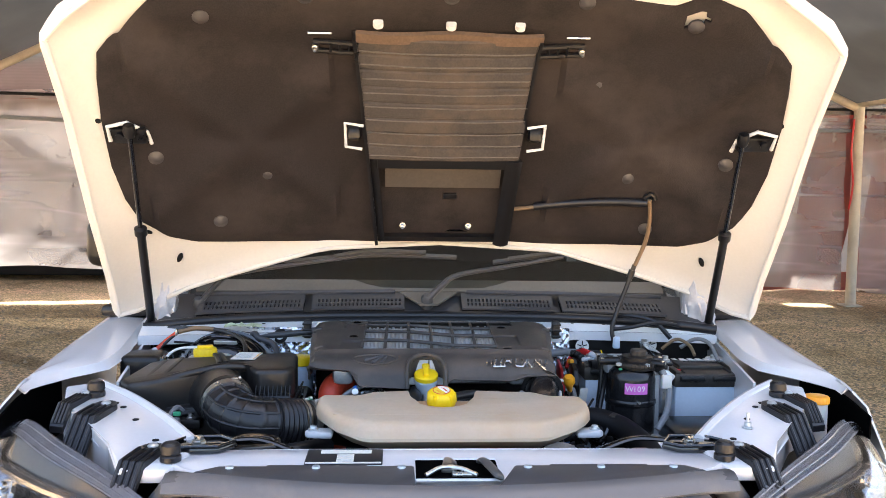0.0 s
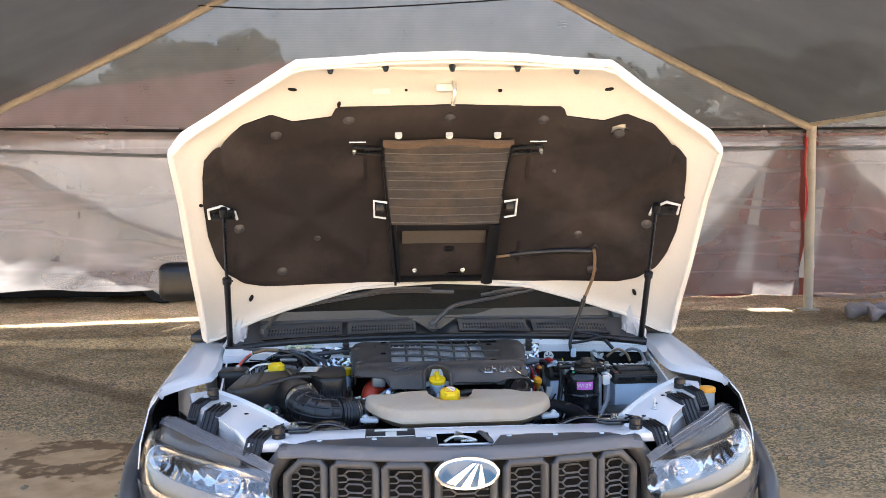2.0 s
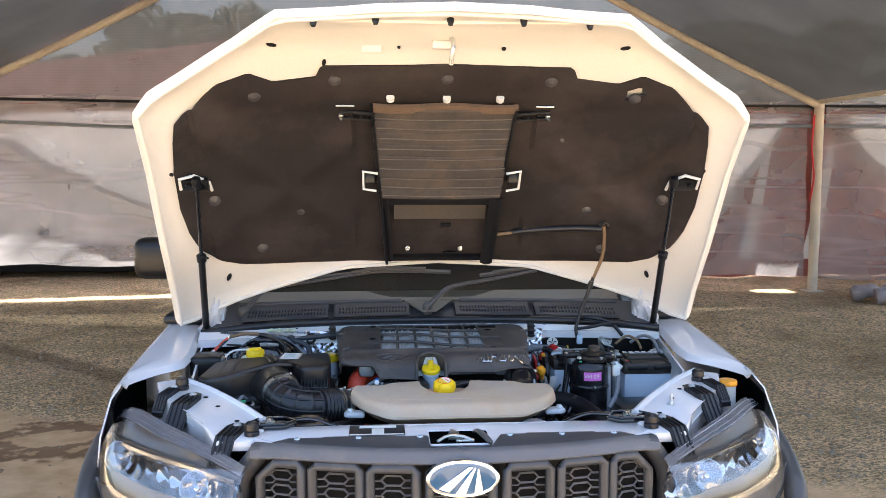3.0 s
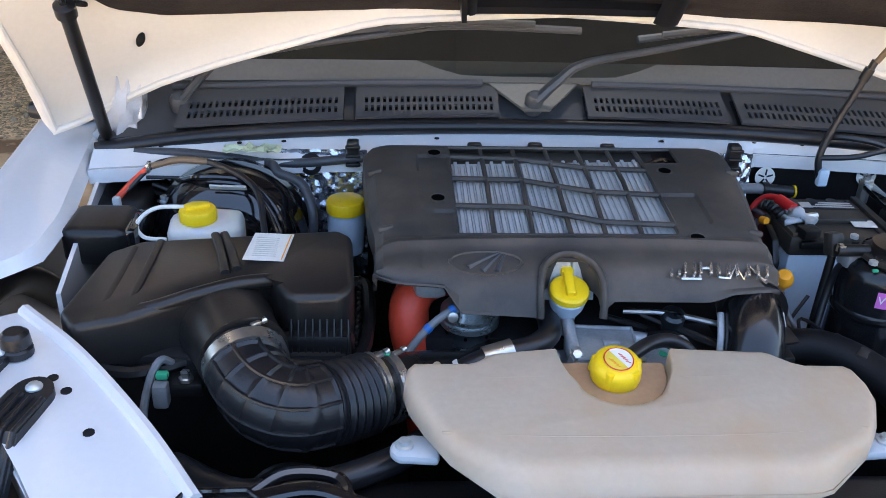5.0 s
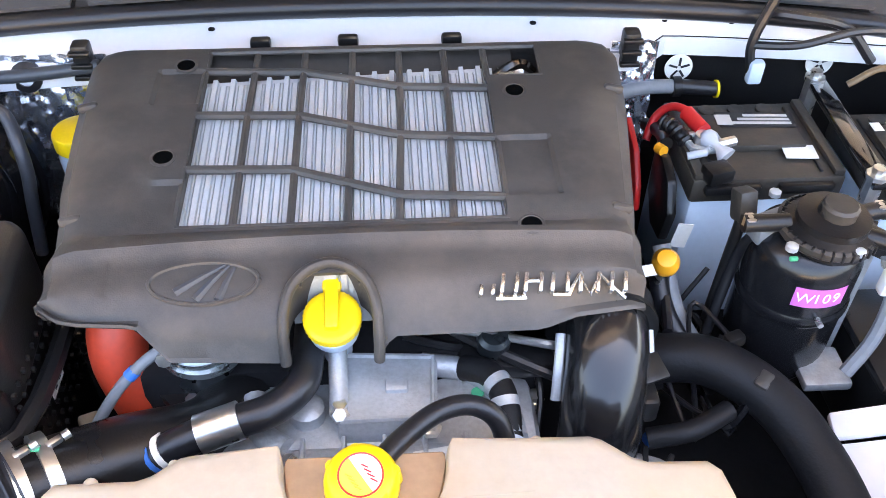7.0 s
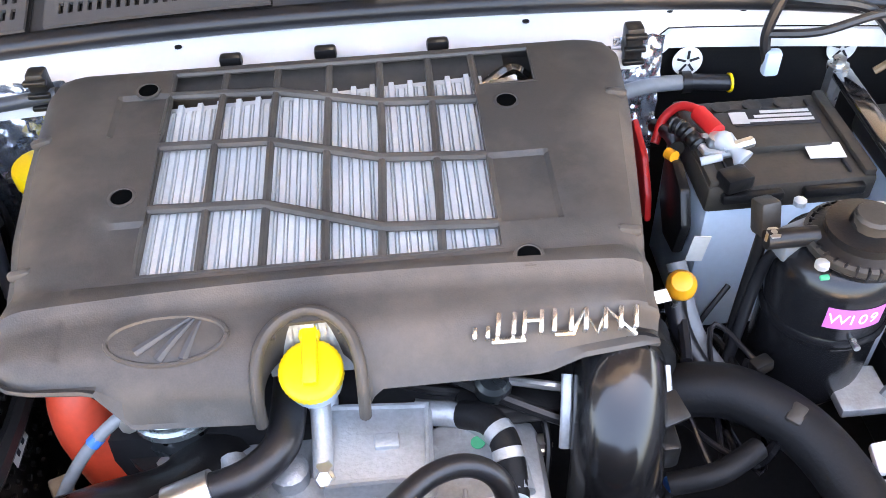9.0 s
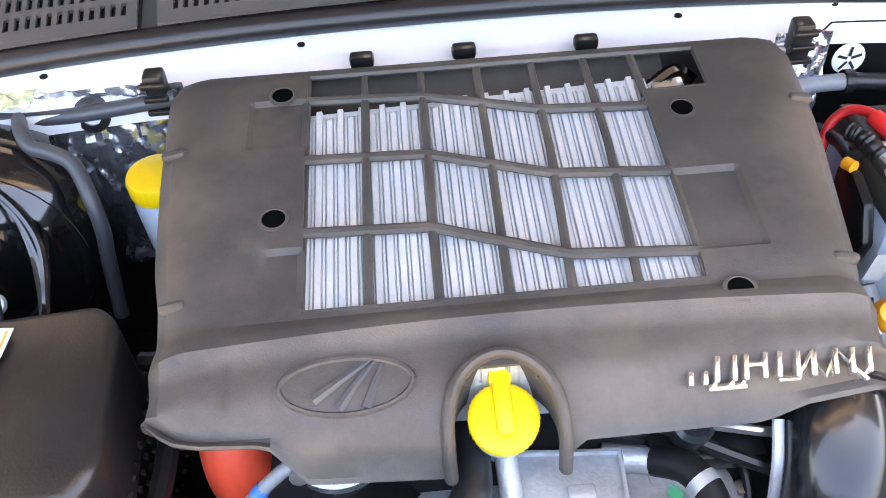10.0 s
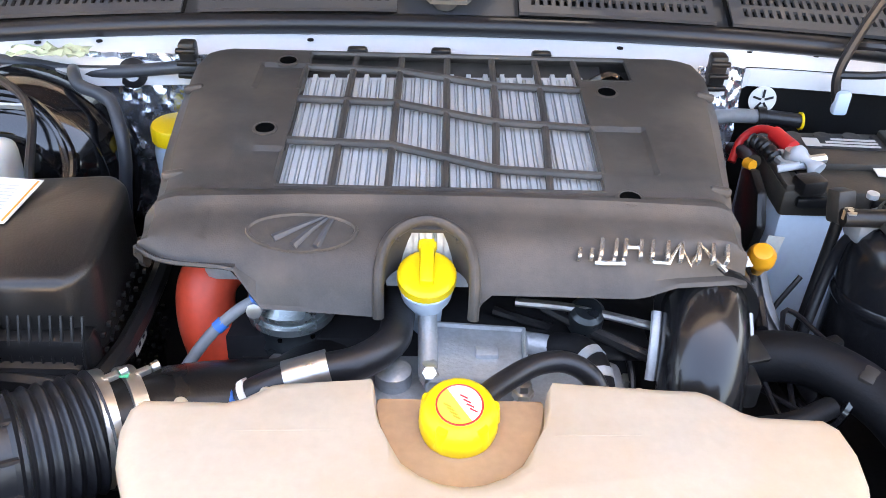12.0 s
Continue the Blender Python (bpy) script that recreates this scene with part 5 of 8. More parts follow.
                part("web", tube([(cx + q * w * 0.62, bow(cx) + 0.014, hz - h), (cx + q * w * 0.80, bow(cx) + 0.014, hz - 0.0165), (cx + q * half * 0.96, bow(cx) + 0.014, hz - 0.0165)], 0.0020, 5, 1), "mesh", slot)
    # oval badge: rim, blue field, three pale wedges
    def oval(rx, rz, y0, y1, bev):
        bm = prism([(rx * math.cos(q), rz * math.sin(q)) for q in [2 * math.pi * i / 40 for i in range(40)]], y0, y1, "y", bev)
        bmesh.ops.translate(bm, verts=bm.verts, vec=(0.001, 0, 1.004))
        return bm
    badge = part("badge", oval(0.077, 0.039, 1.178, 1.196, 0.004), "chrome", gr, "oval chrome badge with a blue field")
    part("field", oval(0.069, 0.032, 1.1745, 1.18, 0.001), "enamel", badge)
    for pts in ([(-0.05, -0.018), (-0.028, -0.026), (0.022, 0.026), (0.012, 0.027)], [(-0.016, -0.030), (0.006, -0.031), (0.028, 0.025), (0.024, 0.026)], [(0.024, -0.029), (0.042, -0.023), (0.034, 0.023), (0.031, 0.024)]):
        bm = prism([(x, z + 1.004) for x, z in pts], 1.171, 1.175, "y", 0.0008, 1)
        part("wedge", bm, "chrome", badge)
    # bumper, apron and chassis below
    def bumper(u, v):
        x = (2 * u - 1) * 0.9
        y = 1.12 + 0.38 * (abs(x) / 0.9) ** 3
        z = 0.70 - 0.34 * v
        return x, y - 0.03 * math.sin(math.pi * v), z
    part("bumper", sheet(bumper, 30, 10, -0.02), "paint", truck, "white front bumper")
    part("lower_grille", box((0, 1.14, 0.47), (0.8, 0.05, 0.12), 0.01), "plastic", truck)
    part("skid_plate", sheet(lambda u, v: ((2 * u - 1) * 0.55, 1.16 + 0.3 * v, 0.36 - 0.06 * v), 6, 4, 0.01), "grey", truck)


build_front()


def build_headlamp(s):
    TOP = [(-0.795, 1.605, 1.047), (-0.750, 1.565, 1.056), (-0.665, 1.470, 1.047), (-0.555, 1.365, 1.031), (-0.448, 1.262, 1.008)]
    LOW = [(-0.845, 1.535, 0.915), (-0.79, 1.41, 0.872), (-0.68, 1.315, 0.852), (-0.56, 1.25, 0.848), (-0.475, 1.215, 0.855)]
    top, low = smooth_line(TOP, 6), smooth_line(LOW, 6)
    def at(u, v, off):
        k = u * (len(top) - 1)
        i = min(int(k), len(top) - 2)
        a, b = top[i].lerp(top[i + 1], k - i), low[i].lerp(low[i + 1], k - i)
        p = a.lerp(b, v) + Vector((-0.45, -0.75, 0.45)).normalized() * (0.045 * math.sin(math.pi * min(1, v * 1.0)) ** 0.7 * math.sin(math.pi * (0.15 + 0.7 * u)) - off)
        return Vector((s * -p.x, p.y, p.z))
    lamp = part("headlamp", sheet(lambda u, v: at(u, v, 0.11), 24, 14, -0.006 * s), "plastic", truck, "clear headlamp with chrome reflectors")
    lens = part("lens", sheet(lambda u, v: at(u, v, 0.0), 28, 18, 0.003), "lens", lamp, "clear plastic headlamp lens")
    lens.visible_shadow = False
    part("flange", sheet(lambda u, v: at(0.01 + 0.97 * u, 0.01 + 0.13 * v, 0.006), 30, 4, 0.003), "flange", lamp, "clear ribbed lens flange")
    part("brow", sheet(lambda u, v: at(0.015 + 0.94 * u, 0.14 + (0.25 - 0.17 * u) * v, 0.012 + 0.020 * v), 30, 8, 0.004), "brow", lamp, "dark grey inner bezel")
    part("chrome_strip", sheet(lambda u, v: at(0.02 + 0.93 * u, 0.37 - 0.16 * u + 0.075 * v, 0.024 - 0.014 * math.sin(math.pi * v)), 30, 6, 0.004), "chrome_soft", lamp, "bright silver strip")
    # tan colour here paints the ground mirrored in the lower lens
    part("bezel_low", sheet(lambda u, v: at(0.03 + 0.93 * u, 0.61 + 0.39 * v, 0.012 + 0.052 * v), 24, 6, 0.004), "bezel", lamp, "lower bezel coloured tan as the lens's ground reflection")
    part("reflector", sheet(lambda u, v: at(0.06 + 0.88 * u, 0.42 - 0.17 * u + (0.28 + 0.16 * u) * v, 0.038 + 0.030 * math.sin(math.pi * v) + 0.0035 * abs(math.sin(34 * u)) + 0.0016 * noise.noise((u * 18, v * 7, 2.0))), 120, 12, 0.003), "reflector", lamp, "fluted chrome reflector")
    for u, v, r in ((0.25, 0.50, 0.034), (0.74, 0.46, 0.034)):
        c = at(u, v, 0.035)
        ring = part("lamp_ring", lathe([(r * 1.12, 0.010), (r * 1.06, 0.018), (r, 0.018), (r * 0.92, 0.004), (r * 0.78, -0.014), (r * 0.5, -0.030), (0, -0.038)], c, 26, (s * 0.35, -0.85, 0.3)), "reflector", lamp, "round chrome lamp bowl")
        part("bulb", lathe([(0.011, -0.02), (0.011, 0.0), (0.006, 0.008), (0, 0.01)], c, 14, (s * 0.35, -0.85, 0.3)), "chrome", ring)
    for v in (0.035, 0.085, 0.125):
        part("top_rib", tube([at(0.03 + 0.09 * k, v, 0.003) for k in range(11)], 0.0018, 6, 2), "flange", lens)
    part("cheek", sheet(lambda u, v: (s * (0.868 - 0.35 * (1 - u) ** 1.3), 1.56 - 0.34 * (1 - u), 0.90 - 0.22 * v), 16, 4, 0.006), "brow", lamp, "dark panel under the headlamp")


M["brow"] = mat("lamp_brow", (0.20, 0.19, 0.18), 0.2, metal=0.35, var=0.06, bump=0.0, coat=0.4)
# tan painted for the ground's reflection in the lens
M["bezel"] = mat("lamp_reflected_tan", (0.46, 0.36, 0.25), 0.18, metal=0.25, var=0.06, bump=0.0)
M["chrome_soft"] = mat("satin_silver", (0.66, 0.63, 0.58), 0.10, metal=0.9, var=0.05, bump=0.0)
build_headlamp(-1)
build_headlamp(1)


# ---- scuttle, windscreen, wipers ----
def build_scuttle():
    def arc(x):
        return -0.05 * (x / 0.6) ** 2
    def edge(x):
        k = min(1, max(0, (x - 0.315) / 0.05))
        return 0.042 * k * k * (3 - 2 * k)
    def ledge(u, v):
        x = (2 * u - 1) * 0.72
        return x, 2.175 + 0.045 * v + arc(x) + edge(x) * (1 - v), 1.118 + 0.022 * v
    lip = part("firewall_lip", sheet(ledge, 60, 4, 0.006), "paint", truck, "white painted firewall lip")
    part("lip_face", sheet(lambda u, v: ((2 * u - 1) * 0.72, 2.172 + arc((2 * u - 1) * 0.72) + edge((2 * u - 1) * 0.72), 1.118 - 0.022 * v), 60, 3, 0.005), "paint", lip)
    part("seal", tube([(x, 2.222 + arc(x), 1.152 - 0.02 * (x / 0.7) ** 4) for x in [-0.72 + 0.06 * i for i in range(25)]], 0.013, 10, 1), "rubber", lip, "black rubber bonnet seal")
    part("seal_base", tube([(x, 2.232 + arc(x), 1.141 - 0.02 * (x / 0.7) ** 4) for x in [-0.72 + 0.06 * i for i in range(25)]], 0.012, 8, 1), "rubber", lip)
    for x in (-0.317, 0.308):
        clip = part("seal_clip", box((x, 2.168 + arc(x), 1.128), (0.02, 0.02, 0.045), 0.004), "plastic", lip, "black plastic clip")
        for k in range(3):
            part("tooth", box((x, 2.157 + arc(x), 1.112 + 0.015 * k), (0.024, 0.008, 0.006), 0.002), "plastic", clip)
    for x in (-0.12, -0.02, 0.10):
        part("hook", box((x, 2.172 + arc(x), 1.135), (0.024, 0.014, 0.014), 0.004), "plastic", lip)
    for x in (-0.62, -0.5, -0.43, -0.18, 0.2, 0.36, 0.44, 0.55, 0.62):
        part("hole", lathe([(0.004, 0), (0.004, 0.0015), (0, 0.0015)], (x, 2.208 + arc(x) + edge(x) * 0.3, 1.1355), 8), "dark", lip)
    # black cowl with slotted vents
    def cowl(u, v):
        x = (2 * u - 1) * 0.72
        return x, 2.235 + 0.10 * v + arc(x) * (1 - v), 1.158 + 0.045 * v - 0.015 * (x / 0.72) ** 2
    c = part("cowl", sheet(cowl, 40, 6, 0.006), "cover_dark", truck, "dark grey plastic cowl under the windscreen")
    def vent(a, b):
        n = int((b - a) / 0.0100) * 2
        def f(u, v):
            x = a + (b - a) * u
            return x, 2.222 + 0.066 * v + arc(x) * (1 - 0.5 * v), 1.172 + 0.030 * v - 0.012 * (x / 0.72) ** 2
        g = part("vent", sheet(f, n, 11, 0.005, skip=lambda i, j: i % 2 == 1 and j in (2, 3, 5, 6) and 2 < i < n - 2), "cover_dark", c, "slotted plastic cowl vent")
        # dark sheet added below the slots, painting in their shaded depth
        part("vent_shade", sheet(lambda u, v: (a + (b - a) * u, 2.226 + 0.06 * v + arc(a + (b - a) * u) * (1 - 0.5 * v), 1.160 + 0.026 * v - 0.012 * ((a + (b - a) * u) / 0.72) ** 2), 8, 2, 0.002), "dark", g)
    vent(-0.60, -0.335)
    vent(-0.315, -0.075)
    vent(0.075, 0.315)
    vent(0.335, 0.60)
    part("cowl_ridge", tube([(x, 2.290 + 0.4 * arc(x), 1.206 - 0.012 * (x / 0.72) ** 2) for x in [-0.62 + 0.04 * i for i in range(14)]], 0.006, 8, 1), "cover_dark", c)
    part("cowl_ridge", tube([(x, 2.290 + 0.4 * arc(x), 1.206 - 0.012 * (x / 0.72) ** 2) for x in [0.09 + 0.04 * i for i in range(14)]], 0.006, 8, 1), "cover_dark", c)
    part("cowl_centre", sheet(lambda u, v: ((2 * u - 1) * (0.022 + 0.075 * v) - 0.012, 2.226 + 0.09 * v, 1.181 + 0.033 * v), 10, 6, 0.005), "khaki", c, "khaki-grey cowl centre")
    # cowl edge whose khaki also paints the reflection low on the glass
    for a, b in ((-0.62, 0.62),):
        part("cowl_upper", sheet(lambda u, v, a=a, b=b: (a + (b - a) * u, 2.292 + 0.036 * v + 0.3 * arc(a + (b - a) * u), 1.207 + 0.026 * v), 30, 3, 0.004), "khaki", c, "khaki-grey cowl edge that also paints the windscreen's reflection")
    # windscreen over a dark dashboard
    def screen(u, v):
        w = 0.70 - 0.10 * v
        x = (2 * u - 1) * w
        return x, 2.30 + 0.66 * v + 0.10 * (1 - (x / 0.7) ** 2) * 0 - 0.06 * (x / 0.7) ** 2 * -1, 1.215 + 0.58 * v
    g = part("windscreen", sheet(screen, 24, 12, 0.005), "glass", truck, "tinted windscreen")
    g.visible_shadow = False
    part("dashboard", box((0, 2.72, 1.12), (1.36, 0.7, 0.2), 0.05), "dashboard", truck, "grey dashboard behind the windscreen")


M["khaki"] = mat("cowl_khaki", (0.16, 0.15, 0.13), 0.35, var=0.12, scale=5, bump=0.04)
M["dashboard"] = mat("dashboard_grey", (0.115, 0.112, 0.106), 0.7, var=0.15, bump=0.03, spec=0.2)
build_scuttle()


def build_wipers():
    w = part("wiper", tube([(-0.013, 2.235, 1.194), (0.022, 2.236, 1.229), (0.064, 2.240, 1.257), (0.192, 2.260, 1.277), (0.347, 2.283, 1.302)], 0.014, 8, 5, flat=0.6, rr=lambda q: 1.1 - 0.5 * q), "wiper", truck, "black windscreen wiper")
    part("pivot", lathe([(0.016, -0.02), (0.016, 0.01), (0.01, 0.018), (0, 0.02)], (-0.016, 2.240, 1.190), 14, (0, -0.5, 0.85)), "wiper", w)
    blade = part("blade", tube([(0.16, 2.288, 1.286), (0.33, 2.300, 1.306), (0.52, 2.318, 1.312)], 0.0065, 8, 5), "wiper", w)
    part("bridge", tube([(0.20, 2.282, 1.296), (0.30, 2.278, 1.310), (0.40, 2.296, 1.318)], 0.006, 8, 5), "wiper", blade)
    w = part("wiper", tube([(-0.602, 2.238, 1.182), (-0.543, 2.240, 1.244), (-0.48, 2.248, 1.262), (-0.374, 2.260, 1.277), (-0.200, 2.275, 1.300)], 0.012, 8, 5, flat=0.6, rr=lambda q: 1.1 - 0.5 * q), "wiper", truck, "black windscreen wiper")
    part("pivot", lathe([(0.016, -0.02), (0.016, 0.01), (0.01, 0.018), (0, 0.02)], (-0.604, 2.242, 1.178), 14, (0, -0.5, 0.85)), "wiper", w)
    blade = part("blade", tube([(-0.391, 2.276, 1.284), (-0.16, 2.282, 1.304), (0.062, 2.288, 1.299)], 0.0065, 8, 5), "wiper", w)
    part("bridge", tube([(-0.26, 2.268, 1.30), (-0.17, 2.262, 1.315), (-0.02, 2.272, 1.312)], 0.006, 8, 5), "wiper", blade)


build_wipers()


# ---- cab, load bed and running gear behind the bonnet ----
def build_cab():
    def shell(prof, x0, x1, bev):
        return prism(prof, x0, x1, "x", bev, 3)
    part("engine_bay", sheet(lambda u, v: ((2 * u - 1) * 0.66, 1.44 + 0.76 * v, 0.72), 6, 6, 0.02), "dark", truck, "dark engine bay floor")
    part("bay_front", box((0, 1.44, 0.86), (0.9, 0.03, 0.32), 0.004), "plastic", truck)
    part("firewall", box((0, 2.215, 0.90), (1.42, 0.03, 0.42), 0.004), "dark", truck, "dark firewall")
    part("lower_body", shell([(2.45, 0.42), (4.15, 0.42), (4.2, 1.12), (2.45, 1.14)], -0.86, 0.86, 0.05), "paint", truck, "white cab sides")
    part("cab_roof", shell([(2.98, 1.80), (3.1, 1.86), (4.0, 1.88), (4.15, 1.82), (4.15, 1.78), (3.0, 1.76)], -0.62, 0.62, 0.03), "paint", truck, "white cab roof")
    for s in (-1, 1):
        part("pillar", tube([(s * 0.72, 2.36, 1.18), (s * 0.66, 2.7, 1.5), (s * 0.61, 3.02, 1.80)], 0.03, 10, 4), "paint", truck)
        part("pillar", tube([(s * 0.80, 4.12, 1.12), (s * 0.70, 4.12, 1.5), (s * 0.61, 4.08, 1.80)], 0.04, 10, 4), "paint", truck)
        w = part("side_window", sheet(lambda u, v, s=s: (s * (0.80 - 0.18 * v), 2.75 - 0.1 * (1 - v) + 0.35 * v + (1.35 - 0.35 * v) * u, 1.14 + 0.62 * v), 6, 4, 0.005), "glass", truck)
        mir = part("door_mirror", box((s * 1.045, 2.99, 1.28), (0.19, 0.12, 0.165), 0.04, 3), "plastic", truck, "black door mirror")
        part("mirror_arm", tube([(s * 0.82, 3.0, 1.19), (s * 0.9, 3.0, 1.2), (s * 0.98, 3.0, 1.24)], 0.025, 10, 4), "plastic", mir)
        for y in (1.95, 5.0):
            wheel_parts(truck, s * 0.80, y, 0.37, 0.37, 0.24, (s, 0, 0))
    part("rear_window", sheet(lambda u, v: ((2 * u - 1) * (0.72 - 0.1 * v), 4.16, 1.14 + 0.62 * v), 4, 4, 0.005), "glass", truck)
    part("load_bed", shell([(4.25, 0.5), (5.75, 0.5), (5.75, 1.1), (4.25, 1.1)], -0.86, 0.86, 0.04), "paint", truck, "white load bed")
    part("seat", box((0, 3.6, 1.15), (1.2, 0.25, 0.7), 0.08, 3), "cover_dark", truck)
    part("chassis", box((0, 3.5, 0.40), (0.9, 4.0, 0.14), 0.02), "dark", truck)


build_cab()

# ---- engine cover ----
COVER_L = [(1.74, -0.272), (1.826, -0.275), (1.868, -0.275), (1.916, -0.284), (2.04, -0.293), (2.15, -0.299)]
COVER_R = [(1.74, 0.238), (1.789, 0.240), (1.847, 0.244), (1.877, 0.249), (2.03, 0.273), (2.15, 0.285)]
COVER_Z = [(1.745, 1.082), (1.752, 1.099), (1.760, 1.110), (1.772, 1.119), (1.785, 1.125), (1.80, 1.1285), (1.82, 1.1325), (1.828, 1.1365), (1.836, 1.1395), (1.842, 1.1385), (1.847, 1.1350), (1.853, 1.1360), (1.862, 1.1400), (2.0, 1.152), (2.12, 1.154), (2.135, 1.150), (2.145, 1.140), (2.15, 1.128)]
SKIRT = [(-0.28, 1.114), (-0.19, 1.109), (-0.168, 1.079), (-0.069, 1.074), (0.007, 1.074), (0.02, 1.092), (0.15, 1.088), (0.18, 1.096), (0.245, 1.096)]
FRONT = [(-0.28, 0.034), (-0.268, 0.022), (-0.256, 0.014), (-0.240, 0.010), (-0.19, 0.008), (-0.166, 0.004), (-0.069, 0.002), (0.007, 0.002), (0.02, 0.012), (0.15, 0.016), (0.18, 0.022), (0.245, 0.030)]


def cover_z(y):
    return lerp(COVER_Z, y)


M["letters"] = mat("letter_chrome", (0.68, 0.655, 0.61), 0.16, metal=0.85, var=0.04, bump=0.0, rvar=0.05)


def build_cover():
    t = thing("engine_cover", (0, 1.95, 1.06), "dark grey plastic engine cover with open grid and chrome badge", "engine cover")

    cols = [-9, -8, -7, -6, -5, -4, -3, -2] + [-0.2185, -0.2145, -0.20, -0.19, -0.1725, -0.168] + list(np.linspace(-0.160, -0.078, 12)) + [-0.069, -0.062, -0.055, -0.048, -0.040, -0.031, -0.022, -0.014, -0.007, 0.0, 0.007] + list(np.linspace(0.016, 0.120, 14)) + [0.128, 0.1325, 0.145, 0.156, 0.168, 0.1785, 0.1825, 0.188] + [2, 3, 4, 5, 6, 7, 8, 9]
    rows = [2.15, 2.145, 2.135, 2.122] + [2.105, 2.0885, 2.0845, 2.075, 2.062, 2.045, 2.0265, 2.0225, 2.0] + [1.98, 1.9605, 1.9565, 1.94, 1.925, 1.9115, 1.9075, 1.89, 1.8805, 1.8765, 1.8605, 1.853] + [1.848, 1.842, 1.837, 1.832, 1.826, 1.82, 1.814, 1.806, 1.797, 1.785, 1.779, 1.772, 1.766, 1.760, 1.752, 1.747, 1.745, 1.744]
    nu, nv = len(cols) - 1, len(rows) - 1
    panels = ((-0.2165, -0.1705, 2.0245, 2.0865), (-0.2125, -0.1705, 1.8585, 1.9095), (0.1305, 0.1805, 1.8785, 1.9585))
    def spot(i, j):
        c, y = cols[i], rows[j]
        drop = 0.0
        L, R = lerp(COVER_L, y), lerp(COVER_R, y)
        if c <= -2:
            k = (-c - 2) / 7
            x = -0.2185 + (L + 0.2185) * min(1, k * 1.18)
            drop = {-9: 0.052, -8: 0.02, -7: 0.006}.get(c, 0) + (0.002 if c == -6 else 0)
            x -= {-9: 0.004, -8: 0.002}.get(c, 0)
        elif c >= 2:
            k = (c - 2) / 7
            x = 0.195 + (R - 0.195) * min(1, k * 1.18)
            drop = {9: 0.052, 8: 0.02, 7: 0.006}.get(c, 0) + (0.002 if c == 6 else 0)
            x += {9: 0.004, 8: 0.002}.get(c, 0)
        else:
            x = c
        drop *= min(1.0, max(0.12, (y - 1.765) / 0.05))
        z = cover_z(y) - drop
        for a, b, d, e in panels:
            if a < x < b and d < y < e:
                z -= 0.004
        yy = y
        if y < 1.853:
            w = min(1.0, max(0.0, (1.80 - y) / 0.045))
            yy += lerp(FRONT, x) * w - 0.012 * (x / 0.26) ** 2 * (1 - w) * min(1, (1.853 - y) / 0.02)
            if y > 1.80:
                z += 0.003 * math.exp(-((y - 1.832) / 0.006) ** 2)
        low = lerp(SKIRT, x)
        if y <= 1.747:
            f = {1.747: 0.35, 1.745: 0.7, 1.744: 1.0}[y]
            z = max(1.082, low + 0.004) + (low - max(1.082, low + 0.004)) * f if abs(c) < 8 else min(z, low)
            yy -= 0.002
        z = max(z, min(low, z + 1) if y < 1.76 else z)
        if y < 1.76:
            yy += 0.55 * (1.76 - y) * min(1.0, max(0.0, (-0.168 - x) / 0.03))
        return x, yy, z
    grid = [[spot(i, j) for j in range(nv + 1)] for i in range(nu + 1)]
    def skip(i, j):
        x, y = (grid[i][j][0] + grid[i + 1][j][0]) / 2, (rows[j] + rows[j + 1]) / 2
        if -0.168 < x < 0.128 and 1.853 < y < 2.122:
            return True
        if 0.128 <= x < 0.188 and 2.062 < y < 2.122:
            return True
        if -0.069 < x < 0.007 and y < 1.800:
            return y < 1.766 or ((x + 0.031) / 0.038) ** 2 + ((y - 1.766) / 0.036) ** 2 < 1
        return False
    shell = part("shell", sheet(lambda u, v: grid[round(u * nu)][round(v * nv)], nu, nv, -0.004, skip=skip), "cover", t, "dusty dark grey plastic cover shell", smooth=28)
    def bar(name, pts, r=0.0046):
        part(name, tube([(x, y, cover_z(y) - 0.004) for x, y in pts], r, 8, 1, flat=0.9), "cover", t)
    bar("cross_bar", [(-0.170, 2.088), (-0.066, 2.083), (0.037, 2.051), (0.134, 2.044)])
    bar("cross_bar", [(-0.170, 2.008), (-0.068, 2.004), (0.034, 1.970), (0.130, 1.962)])
    bar("cross_bar", [(-0.170, 1.928), (-0.070, 1.924), (0.033, 1.886), (0.130, 1.879)])
    for x in (-0.1175, -0.066, -0.0145, 0.0360, 0.0850, 0.130):
        bar("bar", [(x - 0.002 if x < 0 else x - 0.006, 1.850), (x, 2.0), (x + 0.001, 2.125)] if x < 0.12 else [(x, 2.06), (x, 2.124)], 0.0038)
    part("rear_backing", sheet(lambda u, v: (-0.225 + 0.39 * u, 2.096 + 0.051 * v, 1.118 + 0.020 * v), 8, 4, 0.004), "cover", t)
    part("filler_screen", sheet(lambda u, v: (-0.066 + 0.070 * u, 1.804 - 0.012 * v + (0.007 if (u * 13) % 1 < 0.5 else 0), 1.122 - 0.050 * v), 52, 4, 0.003), "alu", t, "silver ribbed screen behind the filler")
    part("rear_skirt", sheet(lambda u, v: (-0.297 + 0.58 * u, 2.150, 1.130 - 0.06 * v), 6, 2, 0.004), "cover", t)
    # fillet frame round the grid
    rim = [(-0.168, 2.122), (0.188, 2.122), (0.188, 2.062), (0.130, 2.062), (0.128, 1.853), (-0.168, 1.853), (-0.168, 2.122)]
    part("grid_frame", tube([(x, y, cover_z(y) - 0.002) for x, y in rim], 0.003, 6, 1), "cover", t)
    for x, y in ((-0.190, 2.094), (-0.191, 1.941), (0.155, 2.032), (0.147, 1.837)):
        n = (0, -0.08, 1)
